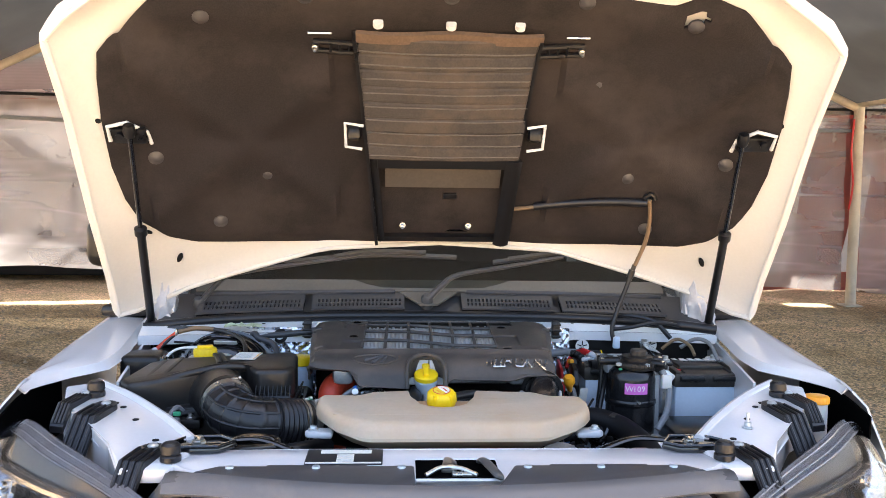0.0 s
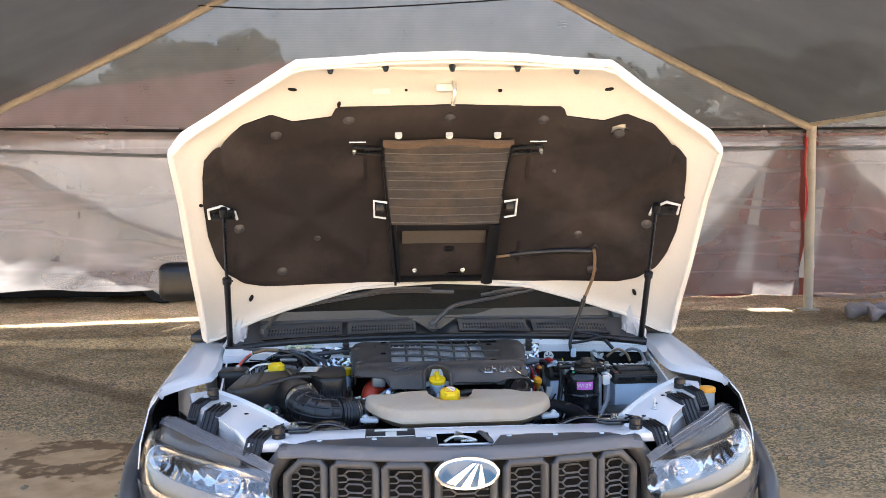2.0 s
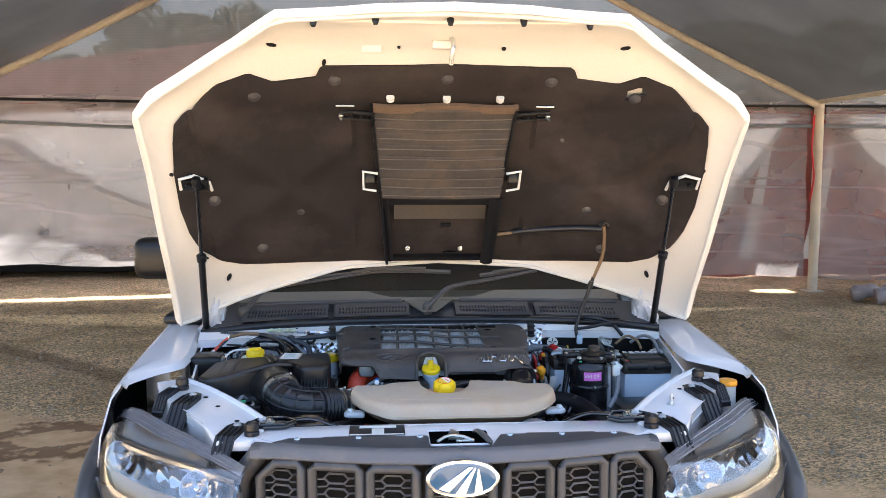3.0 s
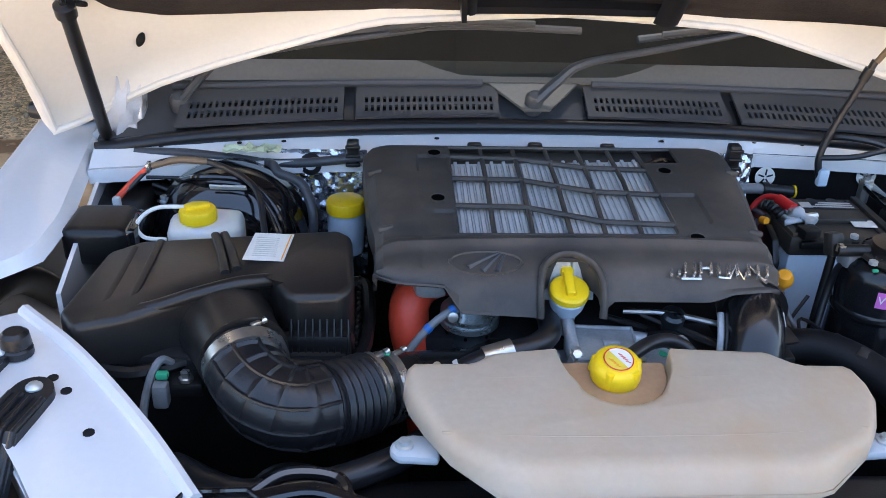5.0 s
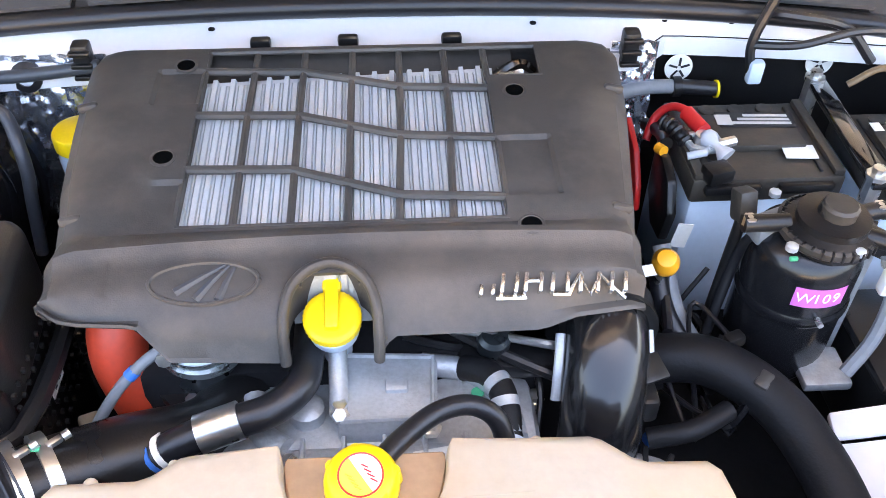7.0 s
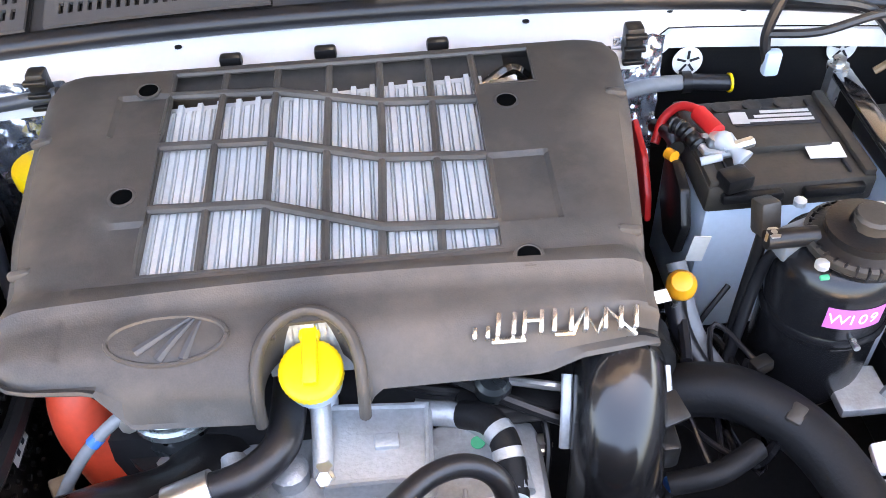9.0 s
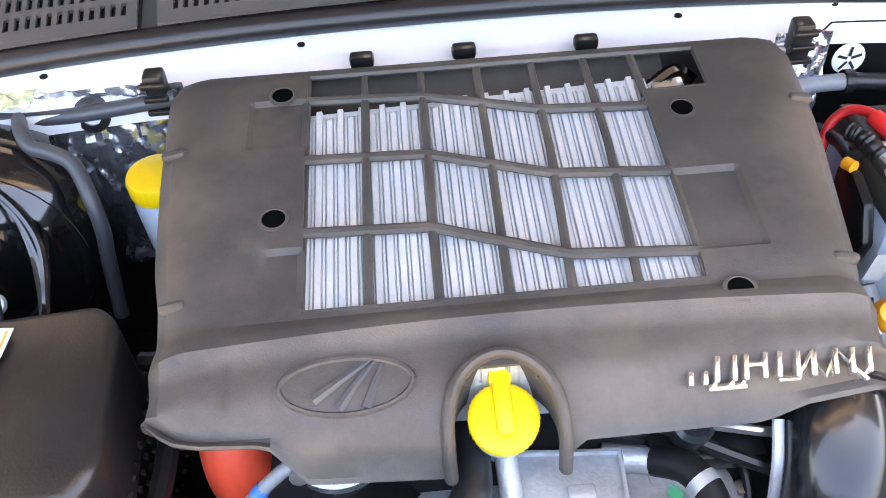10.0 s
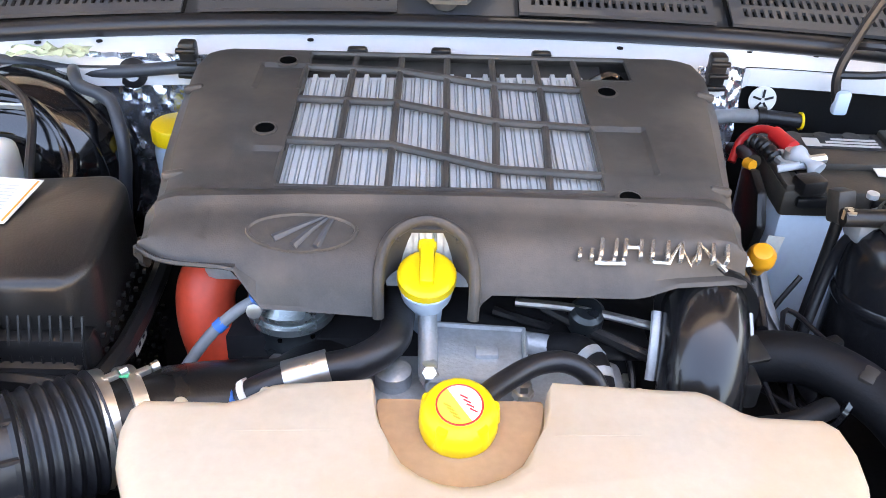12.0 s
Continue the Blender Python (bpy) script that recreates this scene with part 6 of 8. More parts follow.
        ring = part("screw_well", lathe([(0.0125, -0.001), (0.0125, 0.0008), (0.0100, 0.0016), (0.0088, 0.0004), (0.0088, -0.003)], (x, y, cover_z(y)), 20, n), "cover", t)
        part("well_floor", lathe([(0.0096, 0.0010), (0, 0.0010)], (x, y, cover_z(y)), 20, n), "void", ring)
    # arch round the filler
    arch = [(-0.0705, 1.744, 1.074), (-0.071, 1.752, 1.096), (-0.070, 1.766, 1.115), (-0.064, 1.784, 1.125), (-0.050, 1.799, 1.130), (-0.031, 1.805, 1.132), (-0.012, 1.799, 1.130), (0.002, 1.784, 1.125), (0.008, 1.766, 1.115), (0.009, 1.752, 1.096), (0.0085, 1.744, 1.074)]
    part("filler_arch", tube(arch, 0.0070, 12, 4, flat=0.7), "cover", t, "raised arch round the oil filler")
    part("arch_skirt", sheet(lambda u, v: Vector(smooth_line(arch, 4)[round(u * 40)]) + Vector((0, 0.004, -0.045 * v * math.sin(math.pi * min(1, max(0, u))))), 40, 4, 0.003), "cover", t)
    # crease along the front edge of the top
    # oval emblem pressed into the front, plain shapes
    def slope(x, y):
        y0 = y - lerp(FRONT, x) * min(1.0, max(0.0, (1.80 - y) / 0.045))
        return Vector((x, y, cover_z(y0) + 0.0012))
    loop = [slope(-0.137 + 0.046 * math.cos(q), 1.792 + 0.019 * math.sin(q)) for q in [2 * math.pi * k / 32 for k in range(33)]]
    emblem = part("emblem", tube(loop, 0.0022, 6, 1), "cover", t, "pressed oval emblem")
    for a, b in (((-0.160, 1.783), (-0.120, 1.808)), ((-0.143, 1.777), (-0.117, 1.807)), ((-0.124, 1.776), (-0.112, 1.805))):
        part("stroke", tube([slope(*a), slope((a[0] + b[0]) / 2, (a[1] + b[1]) / 2), slope(*b)], 0.0035, 6, 1, rr=lambda q: 1.2 - 0.8 * q), "cover_dark", emblem)
    # chrome badge as plain slanted bars
    for x, y, high, wide in ((0.1015, 1.7760, 0.010, 0.010), (0.121, 1.7800, 0.0185, 0.012), (0.1415, 1.7800, 0.0185, 0.013), (0.1645, 1.7800, 0.0185, 0.013), (0.190, 1.7800, 0.0185, 0.015), (0.2155, 1.7800, 0.0185, 0.012)):
        for s in (-0.5, 0.5):
            c = slope(x + s * wide, y) + Vector((0, 0, 0.0025))
            part("badge_bar", box(c, (0.0036, high, 0.0090), 0.0010, turn=turned(22, 5, -9)), "letters", t, "raised chrome badge bar")
    part("badge_band", tube([slope(x, 1.7715) + Vector((0, 0, 0.0025)) for x in (0.109, 0.121, 0.135)], 0.0024, 6, 1), "letters", t, "raised chrome base line")
    part("badge_band", tube([slope(x, 1.7820) + Vector((0, 0, 0.0025)) for x in (0.135, 0.142, 0.148)], 0.0022, 6, 1), "letters", t, "raised chrome link")
    part("badge_band", tube([slope(x, y) + Vector((0, 0, 0.0025)) for x, y in ((0.158, 1.7735), (0.172, 1.7735), (0.182, 1.786), (0.191, 1.7735), (0.200, 1.786), (0.2095, 1.778), (0.2215, 1.7725))], 0.0022, 6, 1), "letters", t, "raised chrome base line")
    for s, ys in ((-1, (1.868, 2.03)), (1, (1.862, 2.04))):
        for y in ys:
            x = lerp(COVER_L if s < 0 else COVER_R, y) - s * 0.012
            part("side_notch", box((x, y, cover_z(y) - 0.006), (0.022, 0.009, 0.010), 0.004, turn=turned(0, s * 12, 0)), "cover", t)
    # fins of the intercooler under the grid
    c = thing("intercooler", (-0.02, 1.94, 1.05), "bare aluminium intercooler with pressed fins under the cover", "intercooler")
    def fins(u, v):
        x, y = -0.180 + 0.318 * u, 1.838 + (0.238 + 0.016 * u) * v
        k = (u * 34) % 1
        ridge = 0.0040 if 0.06 < k < 0.62 else 0.0024 if 0.72 < k < 0.92 else 0.0
        if v > 0.965 and (u * 34) % 2 > 0.7:
            ridge = 0.0
        return x, y, 1.1350 + (y - 2.0) * 0.085 + ridge + 0.0005 * math.sin(v * 260)
    part("fin_face", sheet(fins, 408, 40, 0.004, way=(0, 0, 1)), "fin", c, "silver fins", smooth=20)
    part("core", box((-0.02, 1.965, 1.085), (0.34, 0.25, 0.045), 0.004), "alu", c)
    for k in range(2):
        part("end_tank", box((-0.205 + 0.37 * k, 1.93, 1.09), (0.045, 0.28, 0.04), 0.012), "alu", c, "cast end tank")
    part("bracket", box((0.160, 2.088, 1.132), (0.03, 0.03, 0.012), 0.003), "steel", c)
    part("pipe", tube([(0.14, 2.09, 1.128), (0.17, 2.105, 1.138), (0.186, 2.10, 1.13)], 0.008, 8, 4), "chrome", c)
    part("bead", lathe([(0.006, -0.004), (0.008, 0), (0.006, 0.006), (0, 0.007)], (0.129, 2.055, 1.124), 12), "milky", c)


build_cover()


def cap_body(at, r, h, lobes=12, depth=0.0018, axis=(0, 0, 1), bm=None):
    """A screw cap with finger lobes round its side."""
    bm = bm or bmesh.new()
    q = Vector((0, 0, 1)).rotation_difference(Vector(axis).normalized()).to_matrix()
    seg, rings = 72, []
    for rad, z, lobed in ((r * 0.9, 0, 0), (r, h * 0.06, 1), (r, h * 0.78, 1), (r * 0.94, h * 0.93, 0.6), (r * 0.8, h, 0.0)):
        rings.append([bm.verts.new(Vector(at) + q @ Vector(((rad - lobed * depth * (0.5 + 0.5 * math.cos(lobes * a))) * math.cos(a), (rad - lobed * depth * (0.5 + 0.5 * math.cos(lobes * a))) * math.sin(a), z))) for a in [2 * math.pi * k / seg for k in range(seg)]])
    for a, b in zip(rings, rings[1:]):
        for k in range(seg):
            bm.faces.new((a[k], a[(k + 1) % seg], b[(k + 1) % seg], b[k]))
    bm.faces.new(rings[-1])
    bm.faces.new(rings[0][::-1])
    return bm


# ---- oil filler ----
def build_oil_filler():
    t = thing("oil_filler", (-0.031, 1.778, 1.02), "yellow oil filler cap on a grey neck by the cover", "oil cap")
    ax = (0.0, -0.30, 1)
    part("neck", lathe([(0.013, -0.07), (0.015, -0.035), (0.022, -0.018), (0.024, -0.004), (0.021, 0.0), (0, 0.0)], (-0.031, 1.776, 1.090), 24, ax), "tub", t, "grey plastic filler neck")
    cap = part("cap", cap_body((-0.031, 1.776, 1.090), 0.0255, 0.011, 36, 0.0006, ax), "yellow", t, "bright yellow screw cap")
    part("grip", box((-0.031, 1.780, 1.105), (0.013, 0.046, 0.010), 0.004, turn=turned(17)), "yellow", cap)
    part("grip_tab", box((-0.031, 1.800, 1.110), (0.017, 0.014, 0.010), 0.004, turn=turned(17)), "yellow", cap)


build_oil_filler()


# ---- coolant tank ----
def inset(poly, amount):
    """The polygon's corners drawn inwards by amount(corner)."""
    n, out = len(poly), []
    turn = 1 if sum(poly[i][0] * poly[(i + 1) % n][1] - poly[(i + 1) % n][0] * poly[i][1] for i in range(n)) > 0 else -1
    for i in range(n):
        p, q, r = Vector(poly[i - 1]), Vector(poly[i]), Vector(poly[(i + 1) % n])
        d = (q - p).normalized() + (r - q).normalized()
        d = d.normalized() if d.length > 1e-6 else Vector((1, 0))
        out.append(q + Vector((-d.y, d.x)) * (turn * amount(q)))
    return out


def build_coolant_tank():
    t = thing("coolant_tank", (0, 1.54, 0.98), "beige stained plastic coolant tank lying behind the crossmember", "coolant tank")
    arc = [(-0.004 + 0.062 * math.cos(q), 1.642 + 0.080 * math.sin(q)) for q in [math.pi + math.pi * k / 14 for k in range(15)]]
    out = [(-0.243, 1.600), (-0.241, 1.620), (-0.232, 1.631), (-0.172, 1.631), (-0.163, 1.634), (-0.143, 1.648), (-0.134, 1.650), (-0.068, 1.650)] + arc + [(0.062, 1.650), (0.170, 1.650), (0.180, 1.646), (0.200, 1.630), (0.210, 1.626), (0.256, 1.624), (0.267, 1.614), (0.272, 1.590), (0.270, 1.562), (0.255, 1.530), (0.232, 1.500), (0.178, 1.455), (0.160, 1.449), (-0.135, 1.447), (-0.152, 1.453), (-0.197, 1.498), (-0.222, 1.540), (-0.238, 1.575)]
    # the outline drawn up in rounded steps: undercut foot, edge, shoulder, flat top
    steps = [(1.030, lambda p: 0.035), (1.052, lambda p: 0.008), (1.058, lambda p: 0.001), (1.066, lambda p: 0.0), (1.080, lambda p: 0.010 if p.y < 1.47 else 0.001), (1.0885, lambda p: 0.017 if p.y < 1.47 else 0.004), (1.0925, lambda p: 0.024 if p.y < 1.47 else 0.009), (1.0938, lambda p: 0.034 if p.y < 1.47 else 0.015)]
    bm, rings = bmesh.new(), []
    for z, amount in steps:
        keep = lambda p, amount=amount: amount(p) * (0.25 if p.y > 1.58 and abs(p.x + 0.004) < 0.07 else 1)
        rings.append([bm.verts.new((p.x, p.y, z + (p.y - 1.64) * (0.07 if z > 1.06 else 0.0))) for p in inset(out, keep)])
    n = len(out)
    for lo, hi in zip(rings, rings[1:]):
        for i in range(n):
            bm.faces.new((lo[i], lo[(i + 1) % n], hi[(i + 1) % n], hi[i]))
    bm.faces.new(rings[-1])
    bm.faces.new(rings[0][::-1])
    body = part("body", bm, "tank", t, "beige translucent tank body", smooth=60)
    def top(y):
        return 1.0940 + (y - 1.64) * 0.07
    part("neck_recess", prism(arc + [(0.058, 1.651), (-0.066, 1.651)], 1.03, 1.073, "z", 0.002, 1), "tank_dark", t, "brown-stained recess round the neck")
    part("seam", tube([(-0.205, 1.516, top(1.516) - 0.0015), (-0.1, 1.508, top(1.508) - 0.0008), (0.1, 1.508, top(1.508) - 0.0008), (0.235, 1.518, top(1.518) - 0.0015)], 0.0010, 6, 6), "tank", body)
    part("seam", tube([(-0.222, 1.598, top(1.598) - 0.0016), (-0.15, 1.598, top(1.598) - 0.001), (-0.09, 1.600, top(1.6) - 0.001)], 0.0010, 6, 6), "tank", body)
    part("seam", tube([(0.06, 1.598, top(1.598) - 0.001), (0.12, 1.600, top(1.6) - 0.001)], 0.0010, 6, 6), "tank", body)
    for x, y in ((-0.146, 1.640), (0.072, 1.646), (0.128, 1.646), (-0.205, 1.628)):
        part("peg", lathe([(0.0055, -0.02), (0.0055, 0.003), (0.004, 0.006), (0.002, 0.007), (0, 0.007)], (x, y, 1.082), 12), "tank", body)
    part("neck", lathe([(0.022, -0.03), (0.022, 0.0), (0, 0.0)], (-0.006, 1.620, 1.082), 20), "tank", t)
    ax = (0.0, -0.25, 1)
    cap = part("cap", lathe([(0.0235, 0.0), (0.0278, 0.002), (0.0285, 0.006), (0.0278, 0.016), (0.0255, 0.023), (0.022, 0.0262), (0.018, 0.0272), (0, 0.0272)], (-0.006, 1.620, 1.076), 40, ax), "yellow", t, "bright yellow coolant cap")
    for q in (0.15, 1.75, 2.7, 4.2, 5.4):
        part("lug", tube([(-0.006 + 0.0245 * math.cos(q), 1.620 + 0.0245 * math.sin(q), 1.079), (-0.006 + 0.0245 * math.cos(q), 1.616 + 0.0245 * math.sin(q), 1.097)], 0.0062, 10, 1, rr=lambda k: 1.0 - 0.3 * k), "yellow", cap)
    lab = part("cap_label", lathe([(0.0172, 0.0), (0.0172, 0.0006), (0, 0.0006)], (-0.006, 1.6132, 1.1028), 32, ax), "yellow_label", cap, "round yellow and white warning label")
    flat = Matrix.Translation((-0.006, 1.6132, 1.1028)) @ Vector((0, 0, 1)).rotation_difference(Vector(ax).normalized()).to_matrix().to_4x4()
    part("label_half", prism([(0.0155 * math.cos(q), 0.0155 * math.sin(q)) for q in [-0.98 + math.pi * k / 16 for k in range(17)]], 0.0008, 0.0013, "z", turn=flat), "paper", lab)
    part("label_ring", tube([flat @ Vector((0.0162 * math.cos(q), 0.0162 * math.sin(q), 0.001)) for q in [2 * math.pi * k / 32 for k in range(33)]], 0.0007, 5, 1), "redp", lab)
    for k in range(4):
        bm = box((0.0030 + 0.0022 * k, 0.0062 - 0.0036 * k, 0.0016), (0.006, 0.0010, 0.0005), turn=turned(0, 0, -28))
        bmesh.ops.transform(bm, matrix=flat, verts=bm.verts)
        part("print_line", bm, "redp", lab)
        bm = box((-0.0085 + 0.0022 * k, -0.0005 - 0.0032 * k, 0.0010), (0.006, 0.0010, 0.0005), turn=turned(0, 0, -28))
        bmesh.ops.transform(bm, matrix=flat, verts=bm.verts)
        part("print_line", bm, "amber", lab)
    for s, x in ((-1, -0.236), (1, 0.268)):
        ear = part("mount_ear", prism([(x - s * 0.03, 1.518), (x + s * 0.014, 1.522), (x + s * 0.022, 1.532), (x + s * 0.020, 1.546), (x, 1.558), (x - s * 0.03, 1.555)][::s], 1.036, 1.048, "z", 0.005), "ear", t, "pale plastic mounting ear")
        part("screw", lathe([(0.010, 0), (0.010, 0.003), (0.007, 0.004), (0.006, 0.008), (0, 0.009)], (x + s * 0.006, 1.538, 1.048), 12), "zinc", ear)


M["pale_green"] = mat("pale_green_tape", (0.58, 0.64, 0.42), 0.3, var=0.2, scale=40, bump=0.1)
M["ear"] = mat("tank_ear", (0.50, 0.53, 0.56), 0.4, var=0.06, bump=0.04)
M["yellow_label"] = mat("yellow_label", (0.82, 0.62, 0.06), 0.6, var=0.05, bump=0.0)
build_coolant_tank()


def build_shroud():
    t = thing("fan_shroud", (0, 1.47, 0.80), "black plastic fan shroud in front of the engine", "fan shroud")
    part("top_rail", box((0, 1.435, 1.005), (0.86, 0.03, 0.035), 0.006), "plastic", t)
    part("panel", box((0, 1.50, 0.94), (0.66, 0.12, 0.10), 0.02), "plastic", t)
    for k in range(9):
        x = -0.36 + 0.09 * k
        part("rib", box((x, 1.428, 1.022), (0.02, 0.035, 0.016), 0.004), "plastic", t)
    for x in (-0.27, -0.31, 0.30, 0.34):
        part("block", box((x, 1.455, 1.018), (0.032, 0.04, 0.034), 0.005), "plastic", t)
    part("red_hem", tube([(-0.2, 1.443, 1.022), (0.0, 1.44, 1.022), (0.2, 1.45, 1.022)], 0.004, 6, 5), "red", t)


build_shroud()


# ---- air filter box and its hose ----
def build_air_box():
    t = thing("air_filter_box", (-0.46, 1.80, 0.80), "black plastic air filter box with a paper sticker", "air filter")
    part("lower_box", box((-0.46, 1.795, 0.93), (0.31, 0.19, 0.24), 0.015), "plastic", t)
    lidpts = [(-0.625, 1.86), (-0.585, 1.885), (-0.325, 1.893), (-0.308, 1.875), (-0.300, 1.75), (-0.315, 1.725), (-0.375, 1.722), (-0.392, 1.745), (-0.405, 1.772), (-0.425, 1.772), (-0.44, 1.748), (-0.49, 1.728), (-0.56, 1.70), (-0.62, 1.69), (-0.645, 1.72)]
    bm = prism(lidpts, 1.03, 1.122, "z", 0.022, 4)
    for v in bm.verts:
        v.co.z += min(0, (v.co.x + 0.45) * 0.10) - 0.10 * max(0, 1.77 - v.co.y) * (1 if v.co.z > 1.05 else 0)
    lid = part("lid", bm, "airbox", t, "dusty black plastic lid with a rounded shoulder", smooth=50)
    part("front_face", box((-0.345, 1.725, 1.02), (0.09, 0.03, 0.10), 0.012), "plastic", t)
    part("lid_rim", tube([(-0.635, 1.71, 1.035), (-0.56, 1.685, 1.035), (-0.49, 1.712, 1.035), (-0.43, 1.70, 1.035), (-0.37, 1.70, 1.035), (-0.295, 1.71, 1.035), (-0.288, 1.88, 1.035), (-0.32, 1.90, 1.035)], 0.009, 8, 4), "plastic", lid)
    for a, b in (((-0.560, 1.878, 1.109), (-0.566, 1.712, 1.1)), ((-0.590, 1.865, 1.105), (-0.598, 1.700, 1.096)), ((-0.478, 1.885, 1.1175), (-0.446, 1.785, 1.1195)), ((-0.490, 1.885, 1.1165), (-0.459, 1.778, 1.1185))):
        part("ridge", tube([a, tuple((p + q) / 2 + 0.001 for p, q in zip(a, b)), b], 0.0060, 8, 4, flat=0.7), "airbox", lid)
    for k in range(9):
        x = -0.375 + 0.0085 * k
        part("rib", tube([(x, 1.724, 1.085), (x, 1.710, 1.05), (x, 1.708, 0.98)], 0.0016, 6, 3), "plastic", t)
    for j in range(11):
        for k in range(8):
            part("stud", box((-0.2985, 1.735 + 0.014 * j, 0.945 + 0.016 * k), (0.004, 0.0045, 0.0045), 0.001), "plastic", t)
    st = part("sticker", box((-0.4130, 1.838, 1.1232), (0.052, 0.074, 0.0008), turn=turned(0, 0, -5)), "paper", t, "white paper sticker")
    for k in range(10):
        part("print_line", box((-0.4165, 1.812 + 0.0055 * k, 1.1240), (0.030, 0.0009, 0.0004), turn=turned(0, 0, -5)), "faint", st)
    part("print_edge", box((-0.3905, 1.836, 1.1240), (0.0016, 0.068, 0.0004), turn=turned(0, 0, -5)), "amber", st)
    # outlet horn, clamp, moulded elbow, bellows
    part("horn", tube([(-0.470, 1.785, 1.050), (-0.448, 1.725, 1.064), (-0.424, 1.672, 1.066)], 0.054, 28, 6, rr=lambda q: 1.18 - 0.20 * min(1, q * 1.5)), "airbox", t)
    part("horn_shoulder", tube([(-0.60, 1.74, 1.085), (-0.545, 1.722, 1.100), (-0.49, 1.735, 1.112), (-0.44, 1.752, 1.118), (-0.40, 1.772, 1.112)], 0.009, 10, 6), "airbox", t)
    part("side_label", box((-0.2955, 1.798, 1.002), (0.001, 0.032, 0.022)), "paper", t, "small white label")
    for q in (-0.006, 0.006):
        part("print_bar", box((-0.2946, 1.798 + q, 1.002), (0.0006, 0.005, 0.012)), "ink", t)
    h = thing("intake_hose", (-0.37, 1.64, 0.95), "ribbed black rubber intake hose with steel clamps", "hose")
    path = [(-0.425, 1.674, 1.066), (-0.412, 1.638, 1.060), (-0.388, 1.612, 1.052), (-0.358, 1.606, 1.044), (-0.325, 1.624, 1.037)]
    bm = tube(path, 0.045, 26, 12, rr=lambda q: 1.0 + 0.06 * (1 if (q * 6.5) % 1 < 0.16 else 0))
    el = part("elbow", bm, "rubber", h, "moulded elbow with square ribs", smooth=30)
    line = smooth_line(path, 12)
    for k in range(10):
        a = 2 * math.pi * k / 10
        pts, up = [], Vector((0, 0, 1))
        for i in range(3, len(line) - 2, 3):
            d = (line[i + 1] - line[i - 1]).normalized()
            side = d.cross(up).normalized()
            w = side.cross(d)
            pts.append(line[i] + (side * math.cos(a) + w * math.sin(a)) * 0.0458)
        part("rib", tube(pts, 0.0026, 6, 1), "rubber", el)
    part("bellows", tube([(-0.330, 1.620, 1.038), (-0.305, 1.638, 1.032), (-0.283, 1.655, 1.028)], 0.046, 26, 24, rr=lambda q: 0.97 + 0.09 * (0.5 + 0.5 * math.cos(2 * math.pi * 6 * q))), "rubber", h, "rubber bellows")
    part("pipe", tube([(-0.285, 1.654, 1.028), (-0.250, 1.675, 1.022), (-0.205, 1.70, 1.01), (-0.15, 1.73, 0.99), (-0.12, 1.78, 0.98)], 0.039, 20, 6), "plastic", h, "black plastic turbo pipe")
    for p, q, r in (((-0.424, 1.670, 1.066), (-0.418, 1.655, 1.063), 0.0495), ((-0.286, 1.653, 1.029), (-0.277, 1.659, 1.027), 0.047), ((-0.266, 1.666, 1.026), (-0.257, 1.672, 1.024), 0.044)):
        cl = part("clamp", tube([p, q], r, 28, 1), "steel", h, "bright steel hose clamp")
        d = (Vector(q) - Vector(p)).normalized()
        top = (Vector(p) + Vector(q)) / 2 + Vector((0.012, 0.012, r * 0.93))
        part("clamp_screw", box(top, (0.013, 0.0065, 0.006), 0.002, turn=turned(0, 0, 40)), "steel", cl)
        part("screw_head", lathe([(0.0040, -0.003), (0.0040, 0.003), (0, 0.0036)], top + Vector((0.008, 0.006, 0.001)), 10, (1, 0.8, 0.1)), "steel", cl)
    part("paint_dot", box((-0.262, 1.672, 1.071), (0.010, 0.006, 0.001)), "green", h)


build_air_box()


